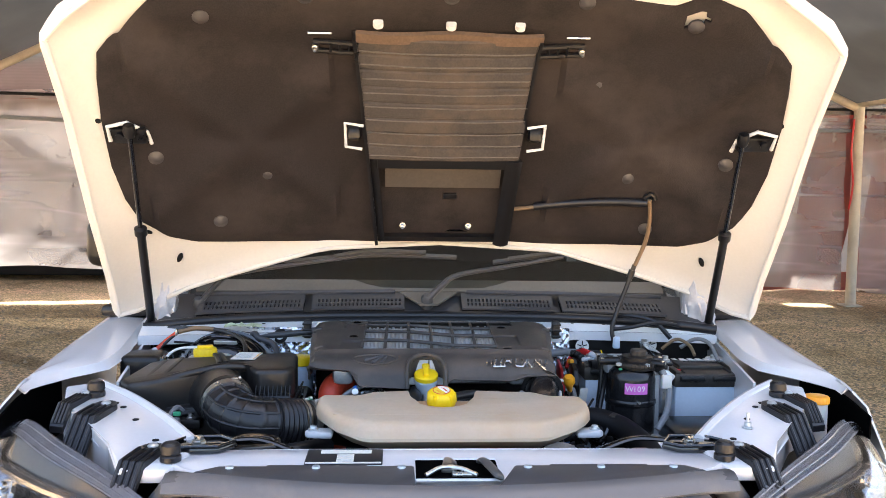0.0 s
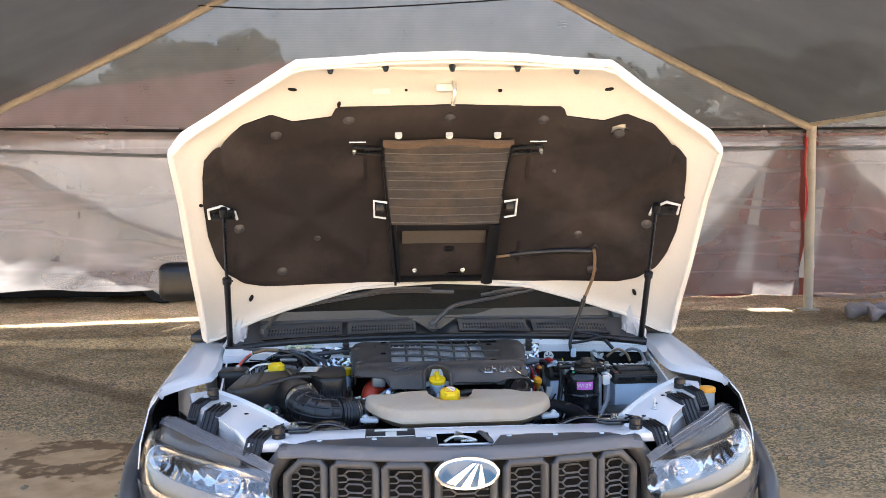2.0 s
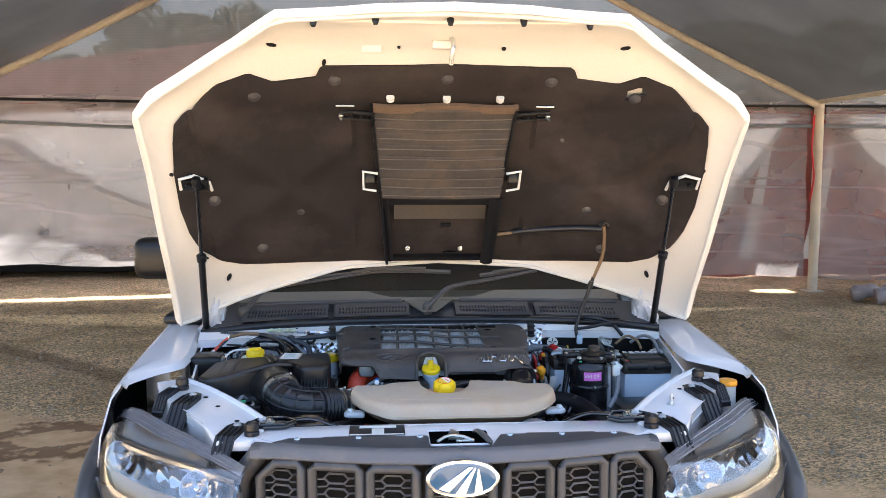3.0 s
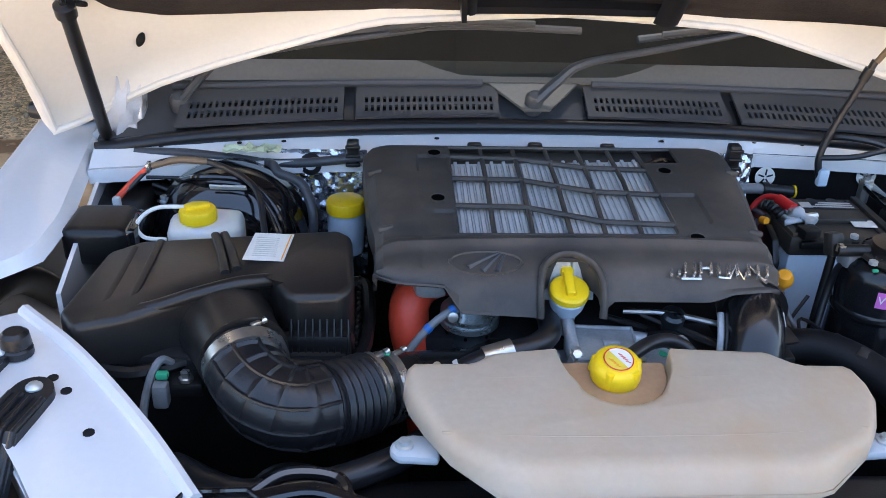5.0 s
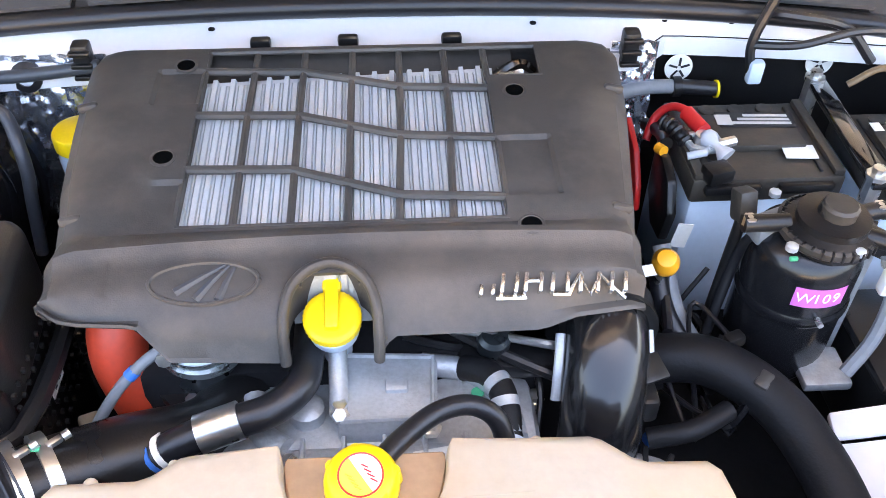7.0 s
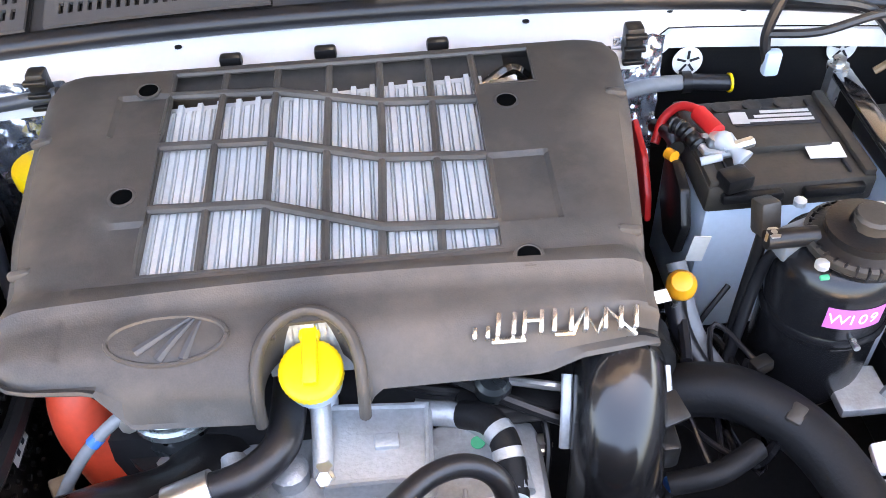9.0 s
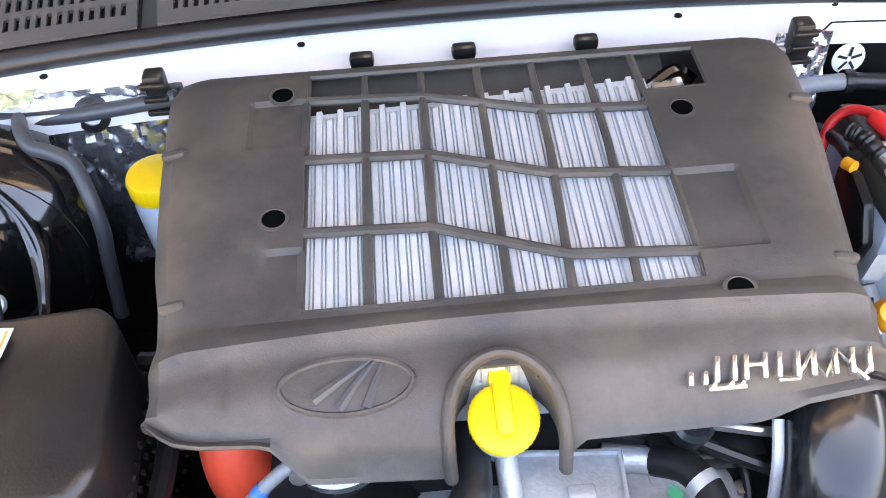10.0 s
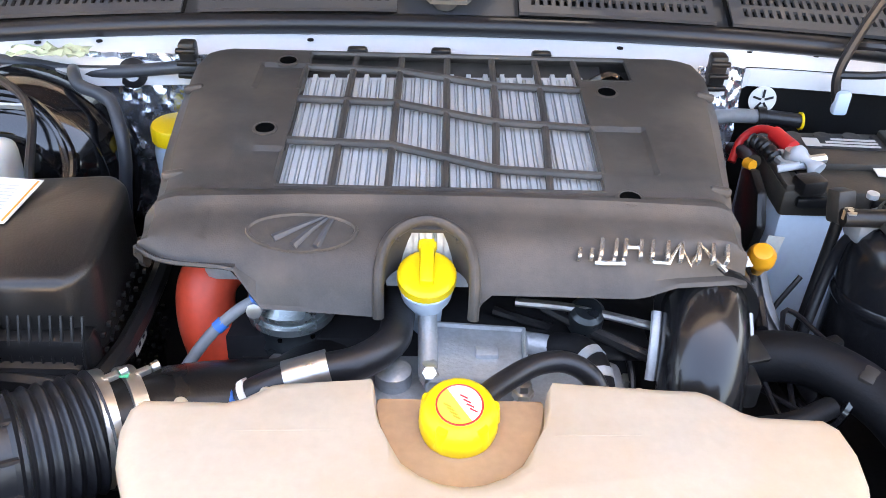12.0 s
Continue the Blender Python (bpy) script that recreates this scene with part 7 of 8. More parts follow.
# ---- brake reservoir, booster and lines ----
def build_brakes():
    t = thing("brake_booster", (-0.51, 2.10, 0.92), "gloss black brake booster drum on the firewall", "brake booster")
    part("drum", lathe([(0, 0.07), (0.05, 0.07), (0.085, 0.055), (0.115, 0.03), (0.122, 0.0), (0.122, -0.03), (0.10, -0.06), (0, -0.06)], (-0.505, 2.10, 1.005), 40, (0, -1, 0.12)), "gloss", t)
    part("rim", lathe([(0.118, 0.008), (0.127, 0.006), (0.127, -0.006), (0.118, -0.008)], (-0.505, 2.10, 1.005), 40, (0, -1, 0.12)), "gloss", t)
    part("label", box((-0.500, 2.050, 1.112), (0.055, 0.003, 0.010), turn=turned(40, 0, -4)), "faint", t, "pale printed label")
    for k in range(3):
        part("drum_step", lathe([(0.060 + 0.020 * k, 0.066 - 0.014 * k), (0.064 + 0.020 * k, 0.068 - 0.014 * k), (0.068 + 0.020 * k, 0.062 - 0.016 * k)], (-0.505, 2.10, 1.005), 40, (0, -1, 0.12)), "gloss", t)
    r = thing("brake_reservoir", (-0.525, 1.985, 1.02), "milky brake fluid reservoir with a yellow cap", "reservoir")
    part("body", prism([(-0.572, 1.945), (-0.50, 1.940), (-0.468, 1.965), (-0.472, 2.02), (-0.55, 2.03), (-0.578, 2.0)], 1.035, 1.094, "z", 0.014, 3), "milky", r, "milky plastic body")
    part("master_cylinder", lathe([(0, 0.09), (0.022, 0.09), (0.024, -0.06), (0, -0.06)], (-0.52, 1.97, 1.02), 16, (0, -1, 0)), "alu", r)
    cap = part("cap", cap_body((-0.531, 1.975, 1.094), 0.0265, 0.020, 20, 0.001), "yellow", r, "bright yellow cap")
    part("cap_grip", box((-0.531, 1.975, 1.116), (0.036, 0.014, 0.008), 0.003, turn=turned(0, 0, 20)), "yellow", cap)
    part("strap", tube([(-0.545, 1.975, 1.115), (-0.59, 1.975, 1.112), (-0.612, 1.955, 1.098), (-0.60, 1.938, 1.085), (-0.57, 1.94, 1.08)], 0.003, 6, 6), "white", r, "white retaining strap")
    part("bracket", tube([(-0.47, 1.95, 1.07), (-0.445, 1.935, 1.065), (-0.44, 1.91, 1.05)], 0.010, 8, 4), "steel", r)
    part("sensor", lathe([(0.010, 0), (0.010, 0.02), (0.006, 0.024), (0, 0.024)], (-0.452, 1.955, 1.06), 12, (0.6, -0.4, 0.5)), "zinc", r)
    d = thing("air_duct", (-0.655, 1.97, 1.0), "black plastic air duct beside the reservoir", "duct")
    part("box", box((-0.665, 1.965, 1.075), (0.09, 0.09, 0.06), 0.014, 3), "plastic", d)
    part("end", box((-0.618, 1.965, 1.078), (0.02, 0.075, 0.045), 0.008), "gloss", d)
    part("tower_panel", box((-0.672, 2.10, 1.045), (0.085, 0.17, 0.06), 0.012, 3), "plastic", d)
    h = thing("brake_hoses", (-0.5, 2.1, 1.0), "bundle of black and brown hoses over the brake booster", "hoses")
    part("vacuum_hose", tube([(-0.655, 2.06, 1.10), (-0.61, 2.085, 1.135), (-0.54, 2.09, 1.138), (-0.46, 2.03, 1.125), (-0.435, 1.95, 1.09), (-0.43, 1.91, 1.05)], 0.0048, 8, 8), "rubber", h, "thin black vacuum hose")
    part("hose_sleeve", tube([(-0.618, 2.082, 1.132), (-0.58, 2.090, 1.139), (-0.535, 2.088, 1.138)], 0.0056, 8, 5), "strap", h, "pale brown hose sleeve")
    part("hose_end", tube([(-0.668, 2.05, 1.09), (-0.645, 2.068, 1.112), (-0.622, 2.081, 1.13)], 0.0050, 8, 5), "red", h, "red hose end")
    part("hose", tube([(-0.453, 2.146, 1.114), (-0.440, 2.115, 1.122), (-0.430, 2.100, 1.115), (-0.410, 2.095, 1.109), (-0.392, 2.085, 1.101), (-0.379, 2.062, 1.080), (-0.375, 2.050, 1.050), (-0.381, 2.048, 1.010), (-0.388, 2.04, 0.94)], 0.0074, 12, 8), "tube_dark", h, "dark grey heater hose")
    part("hose", tube([(-0.66, 2.148, 1.128), (-0.58, 2.148, 1.127), (-0.50, 2.148, 1.118), (-0.455, 2.148, 1.112), (-0.408, 2.148, 1.112), (-0.354, 2.148, 1.117), (-0.300, 2.148, 1.124)], 0.0078, 12, 8), "tube_dark", h, "dark grey heater hose along the firewall")
    for k in range(6):
        q = 0.012 * k
        part("cable", tube([(-0.60 + q, 2.12, 1.09 - q * 0.5), (-0.54 + q, 2.065, 1.122 - q * 0.6), (-0.47 + q * 0.6, 2.06, 1.115 - q), (-0.42, 2.02 - q, 1.075 - q), (-0.41, 1.95 - q, 1.03 - q)], 0.0042, 7, 7), "gloss", h)
    part("clip", box((-0.622, 2.080, 1.131), (0.006, 0.016, 0.016), 0.002), "steel", h)
    part("plug", box((-0.662, 2.035, 1.085), (0.012, 0.012, 0.035), 0.004), "ear", h)
    part("grommet", lathe([(0.018, -0.004), (0.018, 0.006), (0.010, 0.010), (0.010, -0.004)], (-0.385, 2.155, 1.108), 16, (0, -1, 0.4)), "rubber", h)
    part("tape_scrap", sheet(lambda u, v: (-0.52 + 0.09 * u, 2.13 + 0.028 * v + 0.006 * noise.noise((u * 9, v * 4, 1)), 1.139 + 0.008 * noise.noise((u * 8, v * 5, 7))), 14, 6, 0.001), "pale_green", h, "crumpled pale green tape")


M["tube_dark"] = mat("dark_grey_rubber", (0.05, 0.054, 0.062), 0.38, var=0.15, fine=300, bump=0.05, spec=0.5)
build_brakes()


def build_steering_tank():
    t = thing("steering_fluid_tank", (-0.345, 2.108, 0.98), "pale round fluid tank with a yellow cap", "reservoir")
    part("body", lathe([(0.028, -0.075), (0.030, -0.02), (0.026, -0.004), (0, -0.004)], (-0.328, 2.105, 1.054), 24), "tub", t, "pale blue-white tank body")
    part("cap", cap_body((-0.328, 2.105, 1.048), 0.031, 0.022, 24, 0.0008), "yellow", t, "bright yellow cap")
    def crumple(x0, x1):
        def f(u, v):
            x, z = x0 + (x1 - x0) * u, 1.13 - 0.22 * v
            return x, 2.162 + 0.010 * abs(noise.noise((x * 38 + z * 14, z * 30, 2))) + 0.005 * abs(noise.noise((x * 90, z * 70 - x * 40, 4))) - 0.02 * v, z
        return sheet(f, 40, 60, 0.001)
    s = thing("heat_shield", (0, 2.16, 1.0), "crumpled silver foil heat shield on the firewall", "heat shield")
    part("foil", crumple(-0.47, -0.295), "foil", s, "crumpled silver foil", smooth=24)
    part("foil", crumple(0.29, 0.345), "foil", s, "crumpled silver foil", smooth=24)


build_steering_tank()


# ---- engine parts between cover and tank ----
M["moulded"] = mat("moulded_black", (0.010, 0.010, 0.011), 0.20, var=0.2, bump=0.03, coat=0.25, scale=14, dirt=(0.03, 0.026, 0.022), dirt_at=0.66)
M["dull_rubber"] = mat("dull_rubber", (0.007, 0.007, 0.008), 0.55, var=0.3, fine=300, bump=0.1, spec=0.25, dirt=(0.02, 0.018, 0.016), dirt_at=0.7)


def build_engine():
    t = thing("engine_block", (0, 1.78, 0.72), "diesel engine block with cast aluminium front housings", "engine")
    part("block", box((-0.01, 1.95, 0.88), (0.44, 0.36, 0.30), 0.03), "dark", t)
    part("front_case", box((0.0, 1.735, 0.93), (0.30, 0.10, 0.16), 0.02), "alu", t, "cast aluminium front case")
    hs = part("pump_housing", prism([(-0.030, 1.705), (0.056, 1.705), (0.060, 1.778), (-0.030, 1.784)], 1.0, 1.038, "z", 0.006), "alu", t, "cast aluminium housing")
    part("pad", box((0.022, 1.742, 1.040), (0.02, 0.014, 0.006), 0.002), "alu", hs)
    part("filler_tube", tube([(-0.030, 1.785, 1.06), (-0.029, 1.755, 1.045), (-0.028, 1.718, 1.034)], 0.0085, 14, 4), "alu", hs)
    part("flange", prism([(-0.085, 1.672), (0.11, 1.672), (0.118, 1.70), (-0.08, 1.70)], 1.0, 1.014, "z", 0.004), "alu", hs)
    part("arc", tube([(0.045, 1.782, 1.02), (0.09, 1.772, 1.018), (0.118, 1.74, 1.016), (0.125, 1.70, 1.012)], 0.011, 10, 6), "alu", hs)
    part("arc", tube([(-0.075, 1.70, 1.012), (-0.098, 1.72, 1.012), (-0.105, 1.755, 1.016)], 0.011, 10, 6), "alu", hs)
    part("dome", lathe([(0.052, -0.02), (0.052, 0.004), (0.045, 0.012), (0.02, 0.016), (0, 0.016)], (0.082, 1.728, 1.0), 28), "alu", hs)
    for x, y, z in ((-0.027, 1.722, 1.034), (-0.07, 1.683, 1.014), (0.10, 1.685, 1.014), (0.05, 1.70, 1.034), (0.151, 1.757, 0.99), (0.02, 1.683, 1.014)):
        part("bolt", lathe([(0.009, -0.004), (0.009, 0.002), (0.0065, 0.003), (0.0065, 0.010), (0, 0.011)], (x, y, z), 6), "steel", t, "zinc bolt")
    part("tube_end", lathe([(0.0085, -0.02), (0.0085, 0.003), (0.006, 0.005), (0.006, 0.010), (0, 0.011)], (-0.027, 1.716, 1.036), 6, (0, -0.6, 0.8)), "steel", t)
    rimline = [(-0.026, 1.708), (0.052, 1.708), (0.056, 1.774), (-0.026, 1.780), (-0.026, 1.708)]
    part("housing_rim", tube([(x, y, 1.0385) for x, y in rimline], 0.0032, 6, 1), "alu", hs)
    for k in range(5):
        part("rib", box((-0.060 + 0.035 * k, 1.690, 1.014), (0.004, 0.030, 0.016), 0.0015), "alu", hs)
    for q in (0.2, 0.9, 1.6, 2.4, 3.3):
        part("dome_rib", box((0.082 + 0.034 * math.cos(q), 1.728 + 0.034 * math.sin(q), 1.010), (0.032, 0.004, 0.010), 0.001, turn=turned(0, 0, math.degrees(q))), "alu", hs)
    part("dome_rim", tube([(0.082 + 0.052 * math.cos(q), 1.728 + 0.052 * math.sin(q), 1.003) for q in [2 * math.pi * k / 28 for k in range(29)]], 0.004, 6, 1), "alu", hs)
    part("side_boss", lathe([(0.016, -0.04), (0.016, 0.0), (0.010, 0.004), (0, 0.004)], (-0.058, 1.735, 1.024), 14), "alu", hs)
    part("plate_label", box((0.07, 1.685, 1.0155), (0.07, 0.018, 0.001), turn=turned(0, 0, 8)), "paper", t, "small white label")
    part("green_dot", lathe([(0.006, 0), (0.006, 0.001), (0, 0.001)], (0.095, 1.748, 1.0165), 12), "green", t)
    part("bracket_plate", box((0.125, 1.79, 1.02), (0.09, 0.05, 0.02), 0.006), "plastic", t)
    for k, pts in enumerate((((0.075, 1.800, 1.045), (0.105, 1.782, 1.040), (0.150, 1.762, 1.030), (0.190, 1.748, 1.020)), ((0.03, 1.80, 1.04), (0.06, 1.792, 1.035), (0.10, 1.795, 1.020), (0.16, 1.79, 1.005)), ((0.13, 1.81, 1.03), (0.15, 1.785, 1.015), (0.155, 1.755, 1.0), (0.15, 1.73, 0.98)))):
        part("cable", tube(pts, 0.0055 - 0.001 * k, 8, 7), "plastic", t)
    part("injector_pipe", tube([(0.05, 1.80, 1.05), (0.10, 1.785, 1.056), (0.16, 1.775, 1.048), (0.19, 1.775, 1.04)], 0.004, 8, 6), "steel", t, "bright steel pipe")
    sn = part("sensor", lathe([(0.010, -0.030), (0.010, -0.012), (0.0165, -0.011), (0.0175, -0.006), (0.013, -0.004), (0.013, 0.004), (0.016, 0.006), (0.016, 0.026), (0.012, 0.030), (0, 0.030)], (0.112, 1.790, 1.030), 18, (0, -0.3, 1)), "blackened", t, "dark metal sensor")
    part("washer", lathe([(0.018, -0.0015), (0.0195, 0.0), (0.018, 0.0015), (0.012, 0.0015)], (0.112, 1.791, 1.020), 20, (0, -0.3, 1)), "steel", sn)
    tp = part("taped_pipe", tube([(0.085, 1.775, 1.020), (0.105, 1.760, 1.030), (0.116, 1.735, 1.030), (0.118, 1.700, 1.015), (0.116, 1.670, 0.98)], 0.0125, 14, 6), "dull_rubber", t, "black pipe with scraps of pale tape")
    for a, b in (((0.1105, 1.749, 1.0325), (0.1145, 1.741, 1.032)), ((0.1165, 1.730, 1.0300), (0.1175, 1.722, 1.027)), ((0.118, 1.708, 1.019), (0.118, 1.703, 1.0165))):
        part("tape", tube([a, b], 0.0130, 14, 1), "alu", tp)
    # exhaust gas valve: stacked discs
    vc = (-0.153, 1.802, 1.062)
    v = part("valve", lathe([(0.036, -0.030), (0.0395, -0.028), (0.0395, -0.021), (0.0365, -0.019), (0.0385, -0.016), (0.0385, -0.010), (0.034, -0.006), (0.030, 0.000), (0.016, 0.004), (0.013, 0.012), (0, 0.013)], vc, 36), "passivated", t, "round zinc-plated valve")
    part("valve_body", lathe([(0.030, -0.14), (0.032, -0.085), (0.036, -0.080), (0.036, -0.050), (0.033, -0.046), (0.033, -0.028), (0, -0.028)], vc, 30), "blackened", v, "blackened metal valve body")
    for a in range(7):
        q = 0.9 * a
        part("vent_hole", box((vc[0] + 0.0335 * math.cos(q), vc[1] + 0.0335 * math.sin(q), vc[2] - 0.037), (0.003, 0.004, 0.004), 0.001, turn=turned(0, 0, math.degrees(q))), "void", v)
    part("valve_flange", lathe([(0.052, -0.010), (0.052, 0), (0, 0)], (vc[0], vc[1], 1.004), 20), "plastic", v)
    for a in range(6):
        part("bolt", lathe([(0.008, 0), (0.008, 0.004), (0.006, 0.005), (0.006, 0.011), (0, 0.012)], (vc[0] + 0.045 * math.cos(a * 1.05 + 0.3), vc[1] + 0.045 * math.sin(a * 1.05 + 0.3), 1.004), 6), "steel", v)
    # alternator low on the right
    al = part("alternator", lathe([(0.0, 0.03), (0.03, 0.03), (0.055, 0.012), (0.062, -0.01), (0.062, -0.07), (0, -0.07)], (0.235, 1.655, 0.945), 28, (0, -0.35, 1)), "alu", t, "ribbed alternator")
    for k in range(14):
        a = 2 * math.pi * k / 14
        part("vent_rib", box((0.235 + 0.045 * math.cos(a), 1.655 + 0.045 * math.sin(a), 0.972 - 0.012 * math.sin(a) * 0), (0.022, 0.005, 0.012), 0.001, turn=turned(0, 0, math.degrees(a))), "dark", al)
    # dipstick
    d = thing("dipstick", (0.287, 1.86, 0.9), "orange dipstick grip beside the engine cover", "dipstick")
    part("grip", lathe([(0, 0.014), (0.009, 0.012), (0.0135, 0.004), (0.0135, -0.004), (0.009, -0.012), (0.005, -0.03), (0, -0.03)], (0.287, 1.857, 1.066), 20, (-0.2, -0.5, 1)), "amber", d, "orange plastic grip")
    part("stem", tube([(0.289, 1.868, 1.04), (0.292, 1.88, 0.98), (0.28, 1.89, 0.9)], 0.004, 8, 4), "steel", d)
    part("tag", box((0.262, 1.842, 1.070), (0.02, 0.012, 0.001), turn=turned(15, 0, 10)), "paper", d, "small white tag")


M["passivated"] = mat("passivated_zinc", (0.34, 0.39, 0.39), 0.28, metal=0.8, var=0.15, scale=40, bump=0.05)
M["blackened"] = mat("blackened_metal", (0.05, 0.058, 0.062), 0.3, metal=0.7, var=0.25, scale=30, bump=0.08)
build_engine()


def build_hoses():
    t = thing("coolant_hose", (-0.12, 1.71, 1.0), "black coolant hose with a wide steel clamp", "hose")
    part("hose", tube([(-0.205, 1.685, 1.008), (-0.165, 1.692, 1.035), (-0.126, 1.702, 1.047), (-0.085, 1.712, 1.052), (-0.060, 1.735, 1.055), (-0.055, 1.765, 1.055), (-0.055, 1.81, 1.05)], 0.0145, 16, 8), "rubber", t)
    part("clamp", tube([(-0.143, 1.698, 1.043), (-0.108, 1.706, 1.050)], 0.0168, 22, 1), "steel", t, "wide bright steel clamp")
    part("blue_ring", tube([(-0.180, 1.690, 1.026), (-0.176, 1.6905, 1.029)], 0.0158, 18, 1), "blue", t)
    part("white_mark", tube([(-0.174, 1.691, 1.030), (-0.169, 1.692, 1.033)], 0.0160, 18, 1), "paper", t)
    part("white_mark", tube([(-0.186, 1.689, 1.022), (-0.183, 1.6895, 1.024)], 0.0160, 18, 1), "paper", t)
    o = thing("overflow_hose", (0.05, 1.66, 1.0), "thin black overflow hose from the yellow cap", "hose")
    part("hose", tube([(0.008, 1.640, 1.080), (0.028, 1.662, 1.079), (0.055, 1.684, 1.078), (0.082, 1.692, 1.074), (0.104, 1.686, 1.060), (0.114, 1.668, 1.030)], 0.0088, 12, 8), "rubber", o)
    part("joint", lathe([(0.013, -0.012), (0.014, 0), (0.012, 0.014), (0, 0.015)], (0.114, 1.668, 1.035), 14, (0.2, 0.4, 1)), "tub", o)
    e = thing("intake_elbow", (0.21, 1.75, 0.9), "gloss black intake elbow in front of the cover", "pipe")
    part("elbow", tube([(0.220, 1.815, 1.058), (0.214, 1.778, 1.060), (0.208, 1.742, 1.042), (0.202, 1.714, 1.0), (0.198, 1.702, 0.93)], 0.0375, 24, 8), "moulded", e)
    part("mould_line", tube([(0.2225, 1.800, 1.0985), (0.215, 1.772, 1.0965), (0.210, 1.735, 1.0775), (0.205, 1.700, 1.038)], 0.0012, 6, 6), "moulded", e)
    part("lug", box((0.247, 1.742, 1.048), (0.030, 0.026, 0.006), 0.002, turn=turned(20, 10, 25)), "plastic", e)
    for s in (-1, 1):
        part("strap", tube([(0.211 + s * 0.040, 1.775, 1.062), (0.208 + s * 0.041, 1.752, 1.045), (0.204 + s * 0.040, 1.735, 1.018)], 0.0046, 8, 4, flat=0.6), "alu", e)
    part("collar", tube([(0.220, 1.808, 1.060), (0.216, 1.784, 1.061)], 0.0425, 24, 1), "plastic", e)
    part("collar_lip", tube([(0.2165, 1.787, 1.061), (0.2155, 1.781, 1.061)], 0.0450, 24, 1), "plastic", e)
    part("boss", box((0.243, 1.728, 1.02), (0.022, 0.03, 0.03), 0.006), "plastic", e)
    b = thing("turbo_hose", (0.35, 1.72, 0.9), "thick black rubber charge-air hose", "hose")
    part("hose", tube([(0.235, 1.80, 0.975), (0.275, 1.80, 0.99), (0.325, 1.785, 1.0), (0.370, 1.745, 0.995), (0.395, 1.69, 0.985), (0.405, 1.62, 0.975), (0.40, 1.55, 0.96)], 0.0245, 18, 8), "dull_rubber", b)
    part("plug", box((0.258, 1.725, 0.965), (0.014, 0.012, 0.012), 0.003, turn=turned(0, 0, 20)), "blue", b, "blue wiring plug")
    part("thin_hose", tube([(0.25, 1.715, 0.98), (0.29, 1.715, 0.99), (0.33, 1.735, 0.99)], 0.010, 10, 5), "dull_rubber", b)
    r = thing("turbo_pipe", (-0.25, 1.82, 0.85), "orange-red moulded turbo pipe under the cover", "pipe")
    part("pipe", tube([(-0.140, 1.876, 1.062), (-0.180, 1.864, 1.066), (-0.212, 1.842, 1.066), (-0.230, 1.818, 1.054), (-0.232, 1.803, 1.024), (-0.224, 1.794, 0.99), (-0.214, 1.790, 0.94), (-0.205, 1.790, 0.86)], 0.0265, 26, 8), "red", r)
    part("collar", tube([(-0.212, 1.790, 0.925), (-0.210, 1.790, 0.910)], 0.0290, 26, 1), "rubber", r)
    part("card", box((-0.278, 1.79, 0.93), (0.02, 0.035, 0.012), 0.003, turn=turned(20, 10, 30)), "card", r, "scrap of beige card")
    part("bolt", lathe([(0.007, 0), (0.007, 0.008), (0, 0.009)], (-0.178, 1.768, 1.062), 8, (0, -1, 0.3)), "steel", r)
    g = thing("banded_tube", (-0.22, 1.77, 0.95), "grey tube with blue tape bands", "tube")
    part("tube", tube([(-0.165, 1.778, 1.072), (-0.195, 1.768, 1.058), (-0.225, 1.756, 1.030), (-0.255, 1.742, 0.985), (-0.27, 1.735, 0.95)], 0.0054, 10, 7), "tube", g)
    for p, q in (((-0.181, 1.773, 1.066), (-0.175, 1.775, 1.069)), ((-0.212, 1.7615, 1.044), (-0.206, 1.7645, 1.049))):
        part("band", tube([p, q], 0.0062, 12, 1), "blue", g, "blue tape band")
    k = thing("radiator_hose", (-0.33, 1.52, 0.9), "black rubber radiator hose along the shroud", "hose")
    part("hose", tube([(-0.50, 1.60, 0.97), (-0.42, 1.54, 0.985), (-0.34, 1.53, 1.0), (-0.26, 1.56, 1.005), (-0.22, 1.60, 1.0)], 0.016, 12, 7), "rubber", k)
    part("hose", tube([(-0.52, 1.56, 0.94), (-0.45, 1.50, 0.95), (-0.36, 1.485, 0.96), (-0.27, 1.49, 0.965)], 0.022, 12, 7), "rubber", k)
    part("cable_loop", tube([(-0.40, 1.48, 1.03), (-0.36, 1.50, 1.045), (-0.31, 1.495, 1.045), (-0.30, 1.47, 1.04), (-0.34, 1.455, 1.04), (-0.39, 1.465, 1.035)], 0.007, 8, 7), "gloss", k)
    c = thing("control_cable", (-0.53, 1.70, 0.95), "wiring connector and cable beside the air box", "wiring")
    part("cable", tube([(-0.545, 1.655, 0.93), (-0.545, 1.66, 0.99), (-0.535, 1.675, 1.035), (-0.525, 1.69, 1.05), (-0.515, 1.70, 1.04)], 0.005, 8, 7), "tube", c)
    part("connector", box((-0.522, 1.665, 1.02), (0.018, 0.018, 0.032), 0.004), "tube", c)
    part("clip", box((-0.520, 1.672, 1.042), (0.014, 0.01, 0.008), 0.002), "green", c)
    part("bolt", lathe([(0.009, 0), (0.009, 0.004), (0.006, 0.005), (0.006, 0.012), (0, 0.013)], (-0.495, 1.679, 1.03), 6), "steel", c)
    part("bracket", box((-0.505, 1.685, 1.02), (0.06, 0.03, 0.02), 0.005), "plastic", c)


build_hoses()


